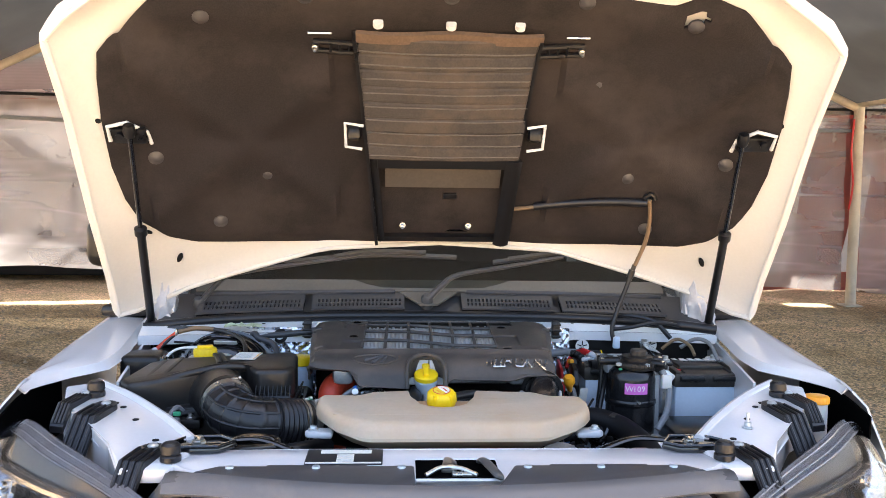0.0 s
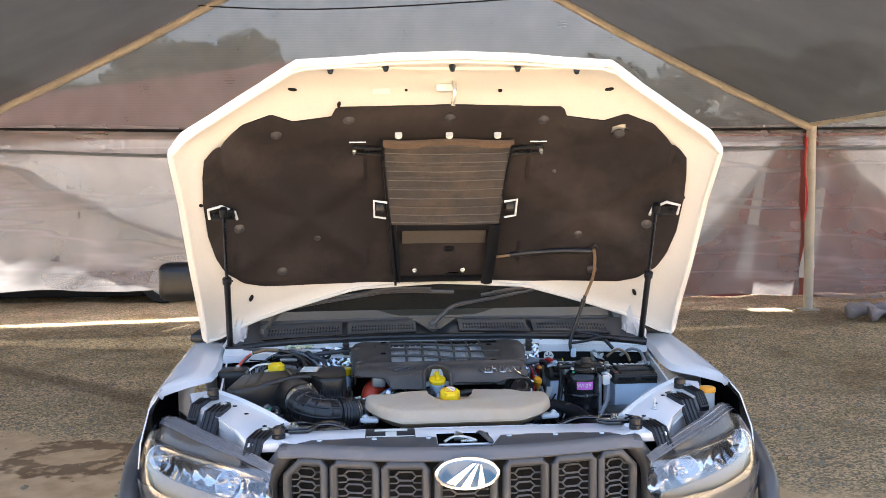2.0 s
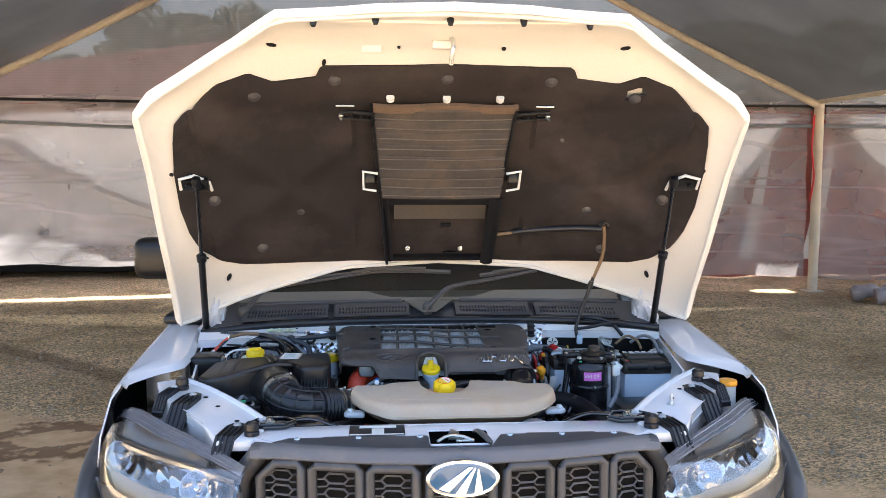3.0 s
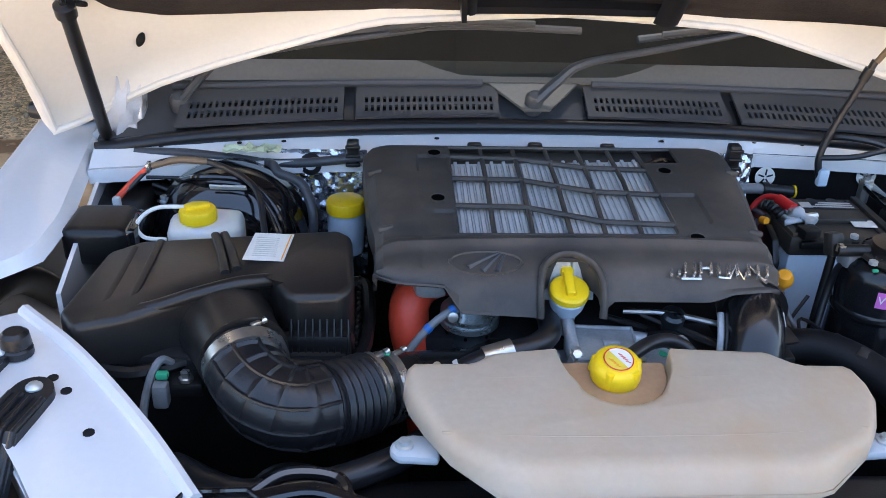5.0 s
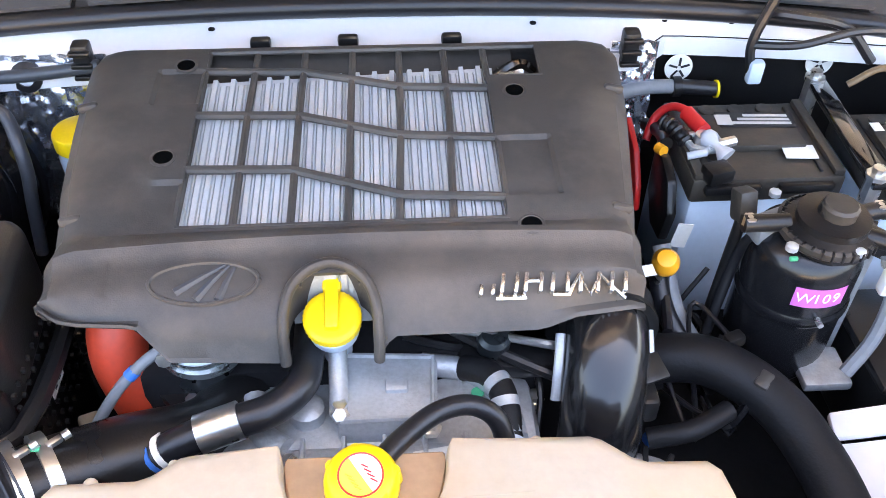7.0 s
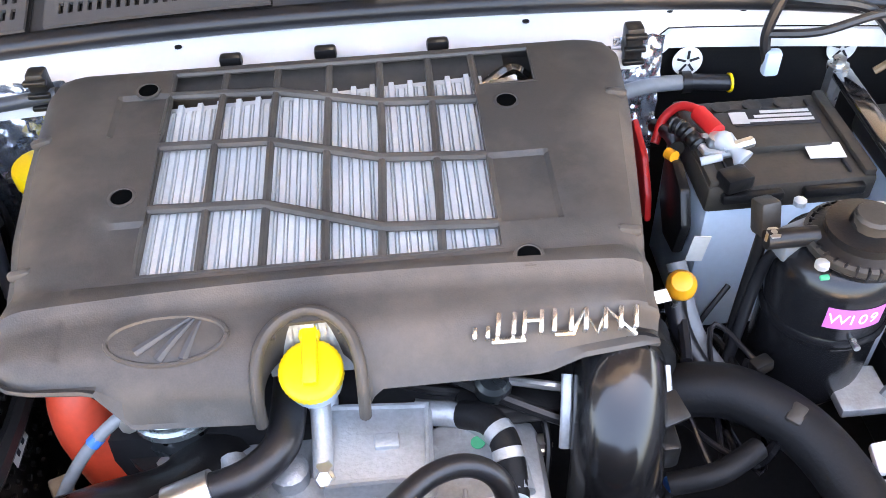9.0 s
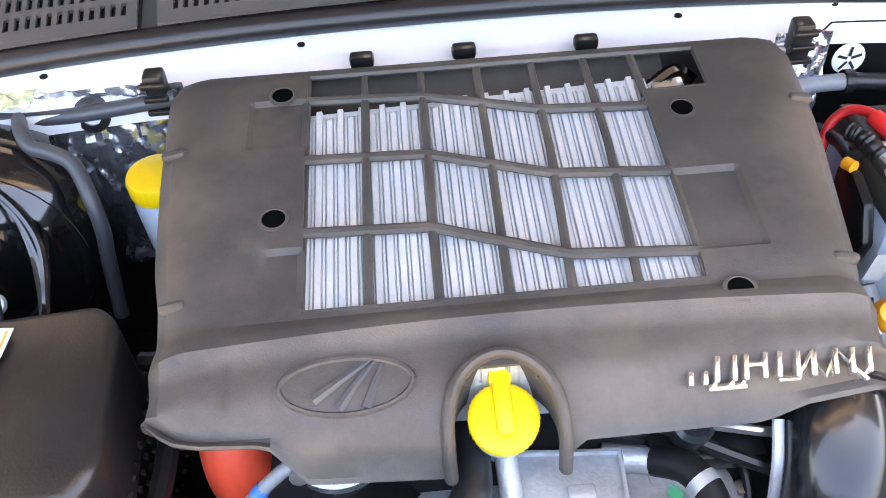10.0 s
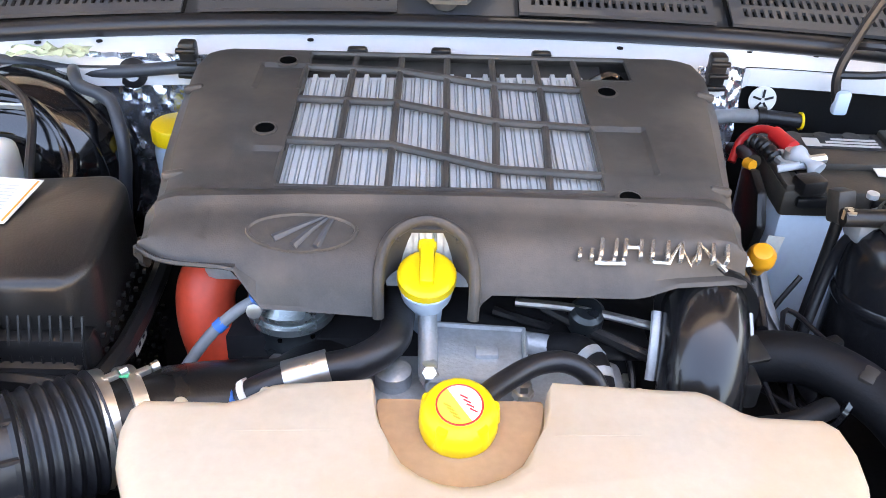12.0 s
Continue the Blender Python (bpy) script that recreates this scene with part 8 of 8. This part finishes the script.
# ---- batteries, fuel filter and wiring ----
def build_battery(x0, x1, y0, y1, top, label):
    t = thing("battery", ((x0 + x1) / 2, (y0 + y1) / 2, 0.86), label, "battery", "batteries in the engine bay")
    cx, cy, w, d = (x0 + x1) / 2, (y0 + y1) / 2, x1 - x0, y1 - y0
    part("case", box((cx, cy, (0.86 + top - 0.03) / 2), (w * 0.97, d * 0.97, top - 0.03 - 0.86), 0.006), "tub", t, "pale blue-white battery case")
    lid = part("lid", box((cx, cy, top - 0.017), (w, d, 0.032), 0.005), "lid", t, "dusty black battery lid")
    for sx in (-1, 1):
        part("lid_rail", box((cx + sx * (w / 2 - 0.008), cy, top + 0.001), (0.012, d * 0.96, 0.008), 0.002), "lid", lid)
        part("lid_groove", box((cx + sx * (w / 2 - 0.026), cy - d * 0.02, top + 0.0005), (0.003, d * 0.85, 0.003), 0.0008), "ink", lid)
        part("grip_lip", box((cx + sx * w * 0.24, cy - d / 2 - 0.003, top - 0.012), (w * 0.36, 0.010, 0.012), 0.003), "plastic", lid)
    for k in range(3):
        part("vent_plug", lathe([(0.010, 0), (0.010, 0.0025), (0.004, 0.003), (0, 0.002)], (cx + (k - 1) * w * 0.2, cy + d * 0.38, top), 16), "lid", lid)
    part("lid_step", box((cx, cy + d * 0.05, top + 0.003), (w * 0.66, d * 0.44, 0.010), 0.003), "lid", lid)
    lab = part("label", box((cx + 0.012, cy + d * 0.16, top + 0.0088), (w * 0.52, d * 0.20, 0.0012), 0.0004, turn=turned(0, 0, -3)), "ink", lid, "black and white printed label")
    for k in range(3):
        part("print_line", box((cx + 0.016 + 0.004 * k, cy + d * (0.105 + 0.05 * k), top + 0.0100), (w * (0.40 - 0.05 * k), 0.0045, 0.0004), turn=turned(0, 0, -3)), "faint", lab)
    part("print_block", box((cx - 0.026, cy + d * 0.16, top + 0.0100), (0.018, 0.020, 0.0004), turn=turned(0, 0, -3)), "faint", lab)
    for sx in ((-1,) if x0 < 0.5 else (1,)):
        p = (cx + sx * w * 0.36, cy + d * 0.30 if sx > 0 else cy - d * 0.10, top)
        post = part("terminal", lathe([(0.011, 0), (0.009, 0.018), (0, 0.018)], p, 14), "steel", t, "lead terminal post")
        part("clamp", tube([(p[0] - 0.015, p[1] + 0.012, top + 0.008), (p[0] + 0.016, p[1] + 0.008, top + 0.010), (p[0] + 0.012, p[1] - 0.016, top + 0.008), (p[0] - 0.014, p[1] - 0.012, top + 0.008), (p[0] - 0.015, p[1] + 0.012, top + 0.008)], 0.0045, 8, 2), "zinc", post)
        part("clamp_bolt", lathe([(0.006, -0.018), (0.006, 0.018), (0, 0.019)], (p[0] + 0.018, p[1] - 0.008, top + 0.010), 8, (1, 0.3, 0)), "steel", post)
    return t


b1 = build_battery(0.346, 0.516, 1.974, 2.118, 1.072, "pale blue battery with a black lid and red terminal cable")
words("letter_mark", "A", 0.05, Matrix.Translation((0.429, 1.9748, 0.960)) @ turned(90), "ink", b1, "black printed letter", depth=0.0005)
part("white_sticker", box((0.476, 2.014, 1.0752), (0.036, 0.024, 0.001), turn=turned(0, 0, -4)), "paper", b1, "blank white sticker")
b2 = build_battery(0.552, 0.712, 1.945, 2.105, 1.062, "pale blue battery with a black lid under a clamp bar")
for k in range(5):
    part("print_bar", box((0.585 + 0.02 * k, 2.06, 1.0725), (0.012, 0.016, 0.0006)), "paper", b2)
part("warning_mark", prism([(0.575, 2.0), (0.595, 2.0), (0.585, 2.017)], 1.0628, 1.0636, "z"), "yellow", b2)
part("red_mark", lathe([(0.008, 0), (0.008, 0.0008), (0, 0.0008)], (0.572, 1.985, 1.0628), 14), "redp", b2)


def build_battery_gear():
    t = thing("battery_clamp", (0.528, 2.04, 1.0), "black steel hold-down bar between the batteries", "clamp bar")
    part("bar", box((0.532, 2.034, 1.090), (0.022, 0.20, 0.010), 0.003, turn=turned(2)), "gloss", t)
    for y, z in ((2.124, 1.096), (1.946, 1.090)):
        part("bolt", lathe([(0.010, -0.12), (0.010, 0), (0.012, 0.001), (0.012, 0.006), (0.007, 0.007), (0.007, 0.014), (0, 0.015)], (0.528, y, z), 8), "steel", t, "zinc hold-down bolt")
    c = thing("battery_cables", (0.37, 2.06, 1.0), "red and black battery cables with a red cover", "cables")
    part("red_cable", tube([(0.325, 2.085, 1.045), (0.336, 2.100, 1.066), (0.352, 2.098, 1.082), (0.366, 2.078, 1.088), (0.372, 2.055, 1.086)], 0.0050, 10, 7), "redp", c, "red cable")
    part("red_cover", prism([(2.02, 0.99), (2.03, 1.02), (2.06, 1.05), (2.11, 1.062), (2.12, 1.04), (2.07, 0.99)], 0.304, 0.312, "x", 0.003), "redp", c, "red terminal cover")
    part("terminal_hood", tube([(0.372, 2.034, 1.086), (0.378, 2.016, 1.088), (0.388, 2.000, 1.082)], 0.0115, 10, 5, rr=lambda q: 0.65 + 0.30 * math.sin(8 * q)), "ear", c, "clear crumpled terminal sleeve")
    part("white_tie", tube([(0.346, 2.006, 1.080), (0.366, 2.004, 1.086)], 0.0045, 10, 1), "ear", c)
    part("conduit", tube([(0.334, 2.062, 1.085), (0.342, 2.050, 1.086), (0.352, 2.030, 1.080)], 0.0085, 10, 8, rr=lambda q: 1.0 + 0.12 * math.cos(60 * q)), "plastic", c, "corrugated black conduit")
    part("clamp_block", box((0.372, 1.978, 1.078), (0.030, 0.024, 0.018), 0.004, turn=turned(0, 0, 15)), "plastic", c)
    part("red_boot", tube([(0.363, 2.076, 1.088), (0.373, 2.042, 1.087)], 0.0090, 12, 1), "redp", c)
    part("fuse_cover", prism([(1.975, 0.985), (1.965, 1.03), (1.985, 1.062), (2.02, 1.072), (2.045, 1.06), (2.04, 1.01), (2.01, 0.98)], 0.322, 0.334, "x", 0.004), "plastic", c, "black plastic fuse cover")
    part("tag", box((0.341, 1.957, 1.008), (0.018, 0.001, 0.034), turn=turned(0, 8, 0)), "paper", c, "small white tag")
    part("yellow_tape", tube([(0.322, 2.034, 1.072), (0.326, 2.024, 1.074)], 0.0062, 10, 1), "amber", c)
    part("loom", tube([(0.335, 2.045, 1.068), (0.338, 2.08, 1.060), (0.33, 2.11, 1.05)], 0.008, 10, 5), "plastic", c)
    part("grey_cable", tube([(0.62, 2.12, 1.09), (0.65, 2.10, 1.115), (0.675, 2.07, 1.11), (0.685, 2.03, 1.075)], 0.0050, 8, 6), "tube", c)
    part("yellow_cable", tube([(0.575, 2.13, 1.085), (0.61, 2.125, 1.11), (0.635, 2.10, 1.10), (0.64, 2.07, 1.08)], 0.0042, 8, 6), "strap", c)
    part("lead", tube([(0.47, 2.17, 1.16), (0.50, 2.15, 1.165), (0.56, 2.15, 1.15), (0.60, 2.14, 1.11)], 0.006, 8, 6), "rubber", c)
    p = thing("rubber_curtain", (0.51, 2.18, 0.95), "black rubber curtain behind the batteries with two round decals", "curtain")
    part("panel", sheet(lambda u, v: (0.322 + 0.39 * u, 2.195 + 0.003 * math.sin(9 * u) - 0.012 * u * u, 0.95 + (0.162 + 0.026 * u) * v), 20, 6, 0.006), "plastic", p)
    for x in (0.384, 0.560):
        dcl = part("decal", lathe([(0.0175, 0), (0.0175, 0.001), (0, 0.001)], (x, 2.186 - 0.012 * ((x - 0.322) / 0.39) ** 2, 1.080 + 0.03 * (x - 0.384)), 24, (0, -1, 0.12)), "paper", p, "round white decal")
        for k in range(5):
            a = 2 * math.pi * k / 5 + 0.3
            part("spoke", box((x + 0.008 * math.cos(a), 2.1842 - 0.012 * ((x - 0.322) / 0.39) ** 2 - 0.0002 * k, 1.080 + 0.03 * (x - 0.384) + 0.009 * math.sin(a)), (0.011, 0.0006, 0.0028), turn=turned(-7, -math.degrees(a), 0)), "ink", dcl)
    part("pipe", tube([(0.295, 2.15, 1.066), (0.335, 2.158, 1.070), (0.380, 2.162, 1.068)], 0.009, 12, 6), "tube", p, "grey pipe")
    part("pipe_end", tube([(0.380, 2.162, 1.068), (0.405, 2.161, 1.066), (0.428, 2.160, 1.064)], 0.0092, 12, 4), "rubber", p)
    part("pipe_ring", tube([(0.372, 2.162, 1.068), (0.382, 2.162, 1.068)], 0.0125, 14, 1), "plastic", p)
    part("yellow_ring", tube([(0.426, 2.160, 1.064), (0.429, 2.160, 1.064)], 0.0112, 14, 1), "yellow", p)


build_battery_gear()


def build_fuel_filter():
    t = thing("fuel_filter", (0.42, 1.84, 0.9), "black fuel filter canister with a pink paper label", "fuel filter")
    at = (0.421, 1.840, 0.0)
    part("canister", lathe([(0.0, 0.90), (0.040, 0.90), (0.052, 0.925), (0.054, 0.95), (0.054, 1.062), (0.050, 1.078), (0.040, 1.086), (0, 1.088)], at, 36), "canister", t, "black canister")
    part("seam", lathe([(0.0545, 1.004), (0.0565, 1.008), (0.0565, 1.014), (0.0545, 1.018)], at, 36), "canister", t)
    part("head", lathe([(0.043, 1.084), (0.043, 1.098), (0.034, 1.102), (0.034, 1.110), (0.016, 1.112), (0.014, 1.124), (0, 1.125)], (0.432, 1.834, 0.0), 28), "plastic", t, "ribbed black filter head")
    for k in range(30):
        a = 2 * math.pi * k / 30
        part("rib", box((0.432 + 0.0430 * math.cos(a), 1.834 + 0.0430 * math.sin(a), 1.094), (0.007, 0.003, 0.010), 0.001, turn=turned(0, 0, math.degrees(a))), "plastic", t)
    for k, (dx, dy) in enumerate(((0.055, 0.01), (0.05, -0.03), (-0.055, 0.0))):
        n = part("nozzle", tube([(0.421 + dx * 0.5, 1.84 + dy * 0.5, 1.097), (0.421 + dx * 1.3, 1.84 + dy * 1.3, 1.097)], 0.009, 10, 1), "plastic", t)
        part("nut", lathe([(0.007, -0.004), (0.007, 0.005), (0, 0.006)], (0.421 + dx * 1.2, 1.84 + dy * 1.2, 1.10), 6), "steel", n)
    def label(u, v):
        a = radians(-118 + 54 * u)
        return 0.421 + 0.0548 * math.cos(a), 1.840 + 0.0548 * math.sin(a), 1.034 + 0.024 * v
    part("paper_label", sheet(label, 16, 2, 0.0004), "pink", t, "pink paper label")
    for ch, u in (("W", 0.20), ("1", 0.42), ("0", 0.60), ("9", 0.79)):
        a = radians(-118 + 54 * u)
        m = Matrix.Translation((0.421 + 0.0553 * math.cos(a), 1.840 + 0.0553 * math.sin(a), 1.046)) @ turned(0, 0, math.degrees(a) + 90) @ turned(90)
        words("label_text", ch, 0.017, m, "paper", t, depth=0.0003)
    br = part("bracket", box((0.475, 1.845, 0.99), (0.012, 0.05, 0.16), 0.003), "alu", t, "grey steel bracket")
    part("foot", box((0.455, 1.79, 0.935), (0.05, 0.05, 0.012), 0.003), "alu", br)
    part("grey_pipe", tube([(0.478, 1.80, 1.085), (0.492, 1.79, 1.05), (0.484, 1.775, 1.0), (0.46, 1.76, 0.965)], 0.007, 8, 6), "tube", t, "grey fuel pipe")
    part("clip", box((0.486, 1.79, 1.062), (0.022, 0.014, 0.03), 0.004), "milky", t)
    part("hose", tube([(0.372, 1.845, 1.085), (0.366, 1.860, 1.04), (0.352, 1.845, 0.98), (0.335, 1.82, 0.93)], 0.006, 10, 7), "rubber", t)
    part("drain", lathe([(0.003, 0), (0.003, 0.01), (0, 0.01)], (0.425, 1.786, 1.018), 8, (0, -1, 0)), "steel", t)
    part("knob", lathe([(0.017, 0), (0.0175, 0.010), (0.015, 0.013), (0, 0.0135)], (0.434, 1.832, 1.112), 14), "lid", t)
    part("head_ring", lathe([(0.044, 0.0), (0.0465, 0.003), (0.0465, 0.009), (0.043, 0.011)], (0.430, 1.835, 1.088), 36), "lid", t)
    part("green_dot", box((0.387, 1.800, 1.087), (0.008, 0.004, 0.004), 0.001), "green", t)
    for q in (2.1, 3.9, 5.2, 0.6):
        part("head_bolt", lathe([(0.006, 0), (0.006, 0.005), (0.004, 0.006), (0, 0.007)], (0.421 + 0.050 * math.cos(q), 1.840 + 0.050 * math.sin(q), 1.094), 8), "zinc", t)
    part("left_connector", box((0.385, 1.852, 1.082), (0.044, 0.026, 0.022), 0.005, turn=turned(0, -8, 15)), "tube", t)
    part("plug", box((0.366, 1.880, 1.086), (0.020, 0.022, 0.034), 0.004, turn=turned(-20, 0, 10)), "lid", t)
    part("connector_neck", tube([(0.364, 1.872, 1.075), (0.358, 1.864, 1.02), (0.346, 1.846, 0.95), (0.340, 1.835, 0.90)], 0.0060, 10, 7), "plastic", t)
    part("right_connector", box((0.476, 1.815, 1.088), (0.036, 0.022, 0.022), 0.005, turn=turned(0, 18, -20)), "plastic", t)
    part("silver_clip", box((0.492, 1.800, 1.072), (0.026, 0.012, 0.020), 0.003, turn=turned(0, 35, -20)), "zinc", t)
    t.location += Vector((0.005, 0.022, 0.012))
    h = thing("fuel_hose", (0.31, 1.80, 0.92), "bundle of black fuel hoses beside the battery", "hoses")
    part("hose", tube([(0.292, 1.89, 1.03), (0.298, 1.85, 1.00), (0.325, 1.81, 0.965), (0.345, 1.80, 0.94)], 0.010, 10, 6), "rubber", h)
    part("hose", tube([(0.305, 1.92, 1.03), (0.315, 1.87, 0.985), (0.34, 1.84, 0.95)], 0.010, 10, 6), "tube", h)
    part("hose", tube([(0.30, 1.905, 1.03), (0.302, 1.88, 0.98), (0.31, 1.85, 0.92)], 0.007, 10, 6), "rubber", h)
    b = thing("relay_box", (0.58, 1.82, 0.9), "black plastic box in front of the second battery", "box")
    part("box", box((0.585, 1.83, 0.955), (0.17, 0.13, 0.11), 0.012), "plastic", b)
    part("lid", box((0.585, 1.83, 1.014), (0.176, 0.136, 0.014), 0.005), "plastic", b)
    part("pump", lathe([(0.026, -0.06), (0.03, -0.02), (0.024, 0.0), (0.012, 0.004), (0.012, 0.02), (0, 0.021)], (0.515, 1.72, 1.0), 20), "plastic", b)
    part("pump_bolt", lathe([(0.012, 0), (0.012, 0.006), (0, 0.007)], (0.51, 1.71, 1.022), 12), "steel", b)
    b.location.z -= 0.045
    f = thing("side_plate", (0.50, 1.66, 0.9), "white painted steel plate beside the fuel filter", "plate")
    part("plate", prism([(0.405, 1.50), (0.435, 1.715), (0.64, 1.73), (0.64, 1.50)], 0.945, 0.957, "z", 0.004), "paint", f)
    part("flange", prism([(0.432, 1.715), (0.437, 1.745), (0.62, 1.765), (0.63, 1.73)], 0.957, 0.966, "z", 0.003), "paint", f)


build_fuel_filter()


def build_washer_bottle():
    t = thing("washer_bottle", (0.745, 1.64, 1.0), "white washer bottle neck with an amber cap", "washer bottle")
    part("neck", lathe([(0.022, -0.10), (0.022, 0.0), (0, 0.0)], (0.756, 1.672, 1.066), 20), "milky", t, "milky plastic neck")
    part("cap", cap_body((0.756, 1.672, 1.064), 0.025, 0.015, 20, 0.001), "amber", t, "amber plastic cap")
    h = thing("washer_tube", (0.4, 2.15, 1.1), "thin washer tube running from the bonnet to the scuttle", "tube")
    part("tube", tube([hood_at(0.16, 1.448, 0.03), hood_at(0.235, 1.452, 0.022)], 0.005, 8, 1), "strap", h, "brown washer tube")
    part("sleeve", tube([hood_at(0.23, 1.452, 0.022), hood_at(0.30, 1.462, 0.024), hood_at(0.42, 1.468, 0.024), hood_at(0.50, 1.466, 0.024)], 0.0105, 10, 4), "rubber", h, "black foam sleeve")
    part("drop", tube([(0.512, 2.060, 1.462), (0.522, 2.085, 1.42), (0.522, 2.115, 1.36), (0.505, 2.145, 1.295)], 0.0052, 8, 7), "strap", h, "brown washer tube")
    part("lower", tube([(0.505, 2.15, 1.295), (0.488, 2.155, 1.24), (0.466, 2.155, 1.18), (0.452, 2.15, 1.13), (0.46, 2.145, 1.09)], 0.006, 8, 7), "rubber", h)
    part("joint", tube([(0.500, 2.151, 1.282), (0.494, 2.153, 1.262)], 0.0085, 10, 1), "plastic", h)
    part("hook", tube([(0.50, 2.062, 1.465), (0.515, 2.055, 1.475), (0.525, 2.06, 1.462)], 0.006, 8, 4), "plastic", h)
    part("wire", tube([(0.452, 2.15, 1.13), (0.50, 2.13, 1.14), (0.57, 2.14, 1.15), (0.66, 2.17, 1.13)], 0.005, 8, 6), "rubber", h)
    part("plug", box((0.462, 2.143, 1.098), (0.018, 0.014, 0.03), 0.004), "tub", h)


build_washer_bottle()


# ---- loose wiring in the gaps of the bay ----
def build_looms():
    rnd = random.Random(12)
    spots = (
        ("wiring beside the fuel filter and the charge hose", (0.27, 1.72, 0.93), (0.37, 1.90, 1.02), 8),
        ("wiring below the intake hose by the lamp panel", (-0.56, 1.50, 0.93), (-0.30, 1.60, 0.985), 8),
        ("wiring over the brake booster along the firewall", (-0.64, 2.09, 1.05), (-0.43, 2.15, 1.11), 7),
    )
    for label, lo, hi, n in spots:
        mid = [(p + q) / 2 for p, q in zip(lo, hi)]
        t = thing("wiring_loom", (mid[0], mid[1], lo[2] - 0.05), label, "wiring", "wiring looms in the bay")
        for k in range(n):
            pts = []
            for i in range(4):
                f = i / 3
                pts.append((lo[0] + (hi[0] - lo[0]) * (f * 0.8 + 0.2 * rnd.random()), lo[1] + (hi[1] - lo[1]) * rnd.random(), lo[2] + (hi[2] - lo[2]) * rnd.random()))
            part("cable", tube(pts, rnd.choice((0.0028, 0.004, 0.0055)), 7, 6), rnd.choice(("plastic", "plastic", "gloss", "rubber")), t)
            if k % 3 == 0:
                part("plug", box(pts[-1], (0.020, 0.014, 0.014), 0.003, turn=turned(rnd.uniform(-20, 20), rnd.uniform(-20, 20), rnd.uniform(0, 90))), rnd.choice(("plastic", "lid")), t)
            if k % 3 == 1 and lo[0] < 0.2:
                part("bolt", lathe([(0.008, -0.004), (0.008, 0.001), (0.0055, 0.002), (0.0055, 0.008), (0, 0.009)], (lo[0] + (hi[0] - lo[0]) * rnd.random(), lo[1] + (hi[1] - lo[1]) * rnd.random(), lo[2] + 0.3 * (hi[2] - lo[2])), 6), "zinc", t)


build_looms()
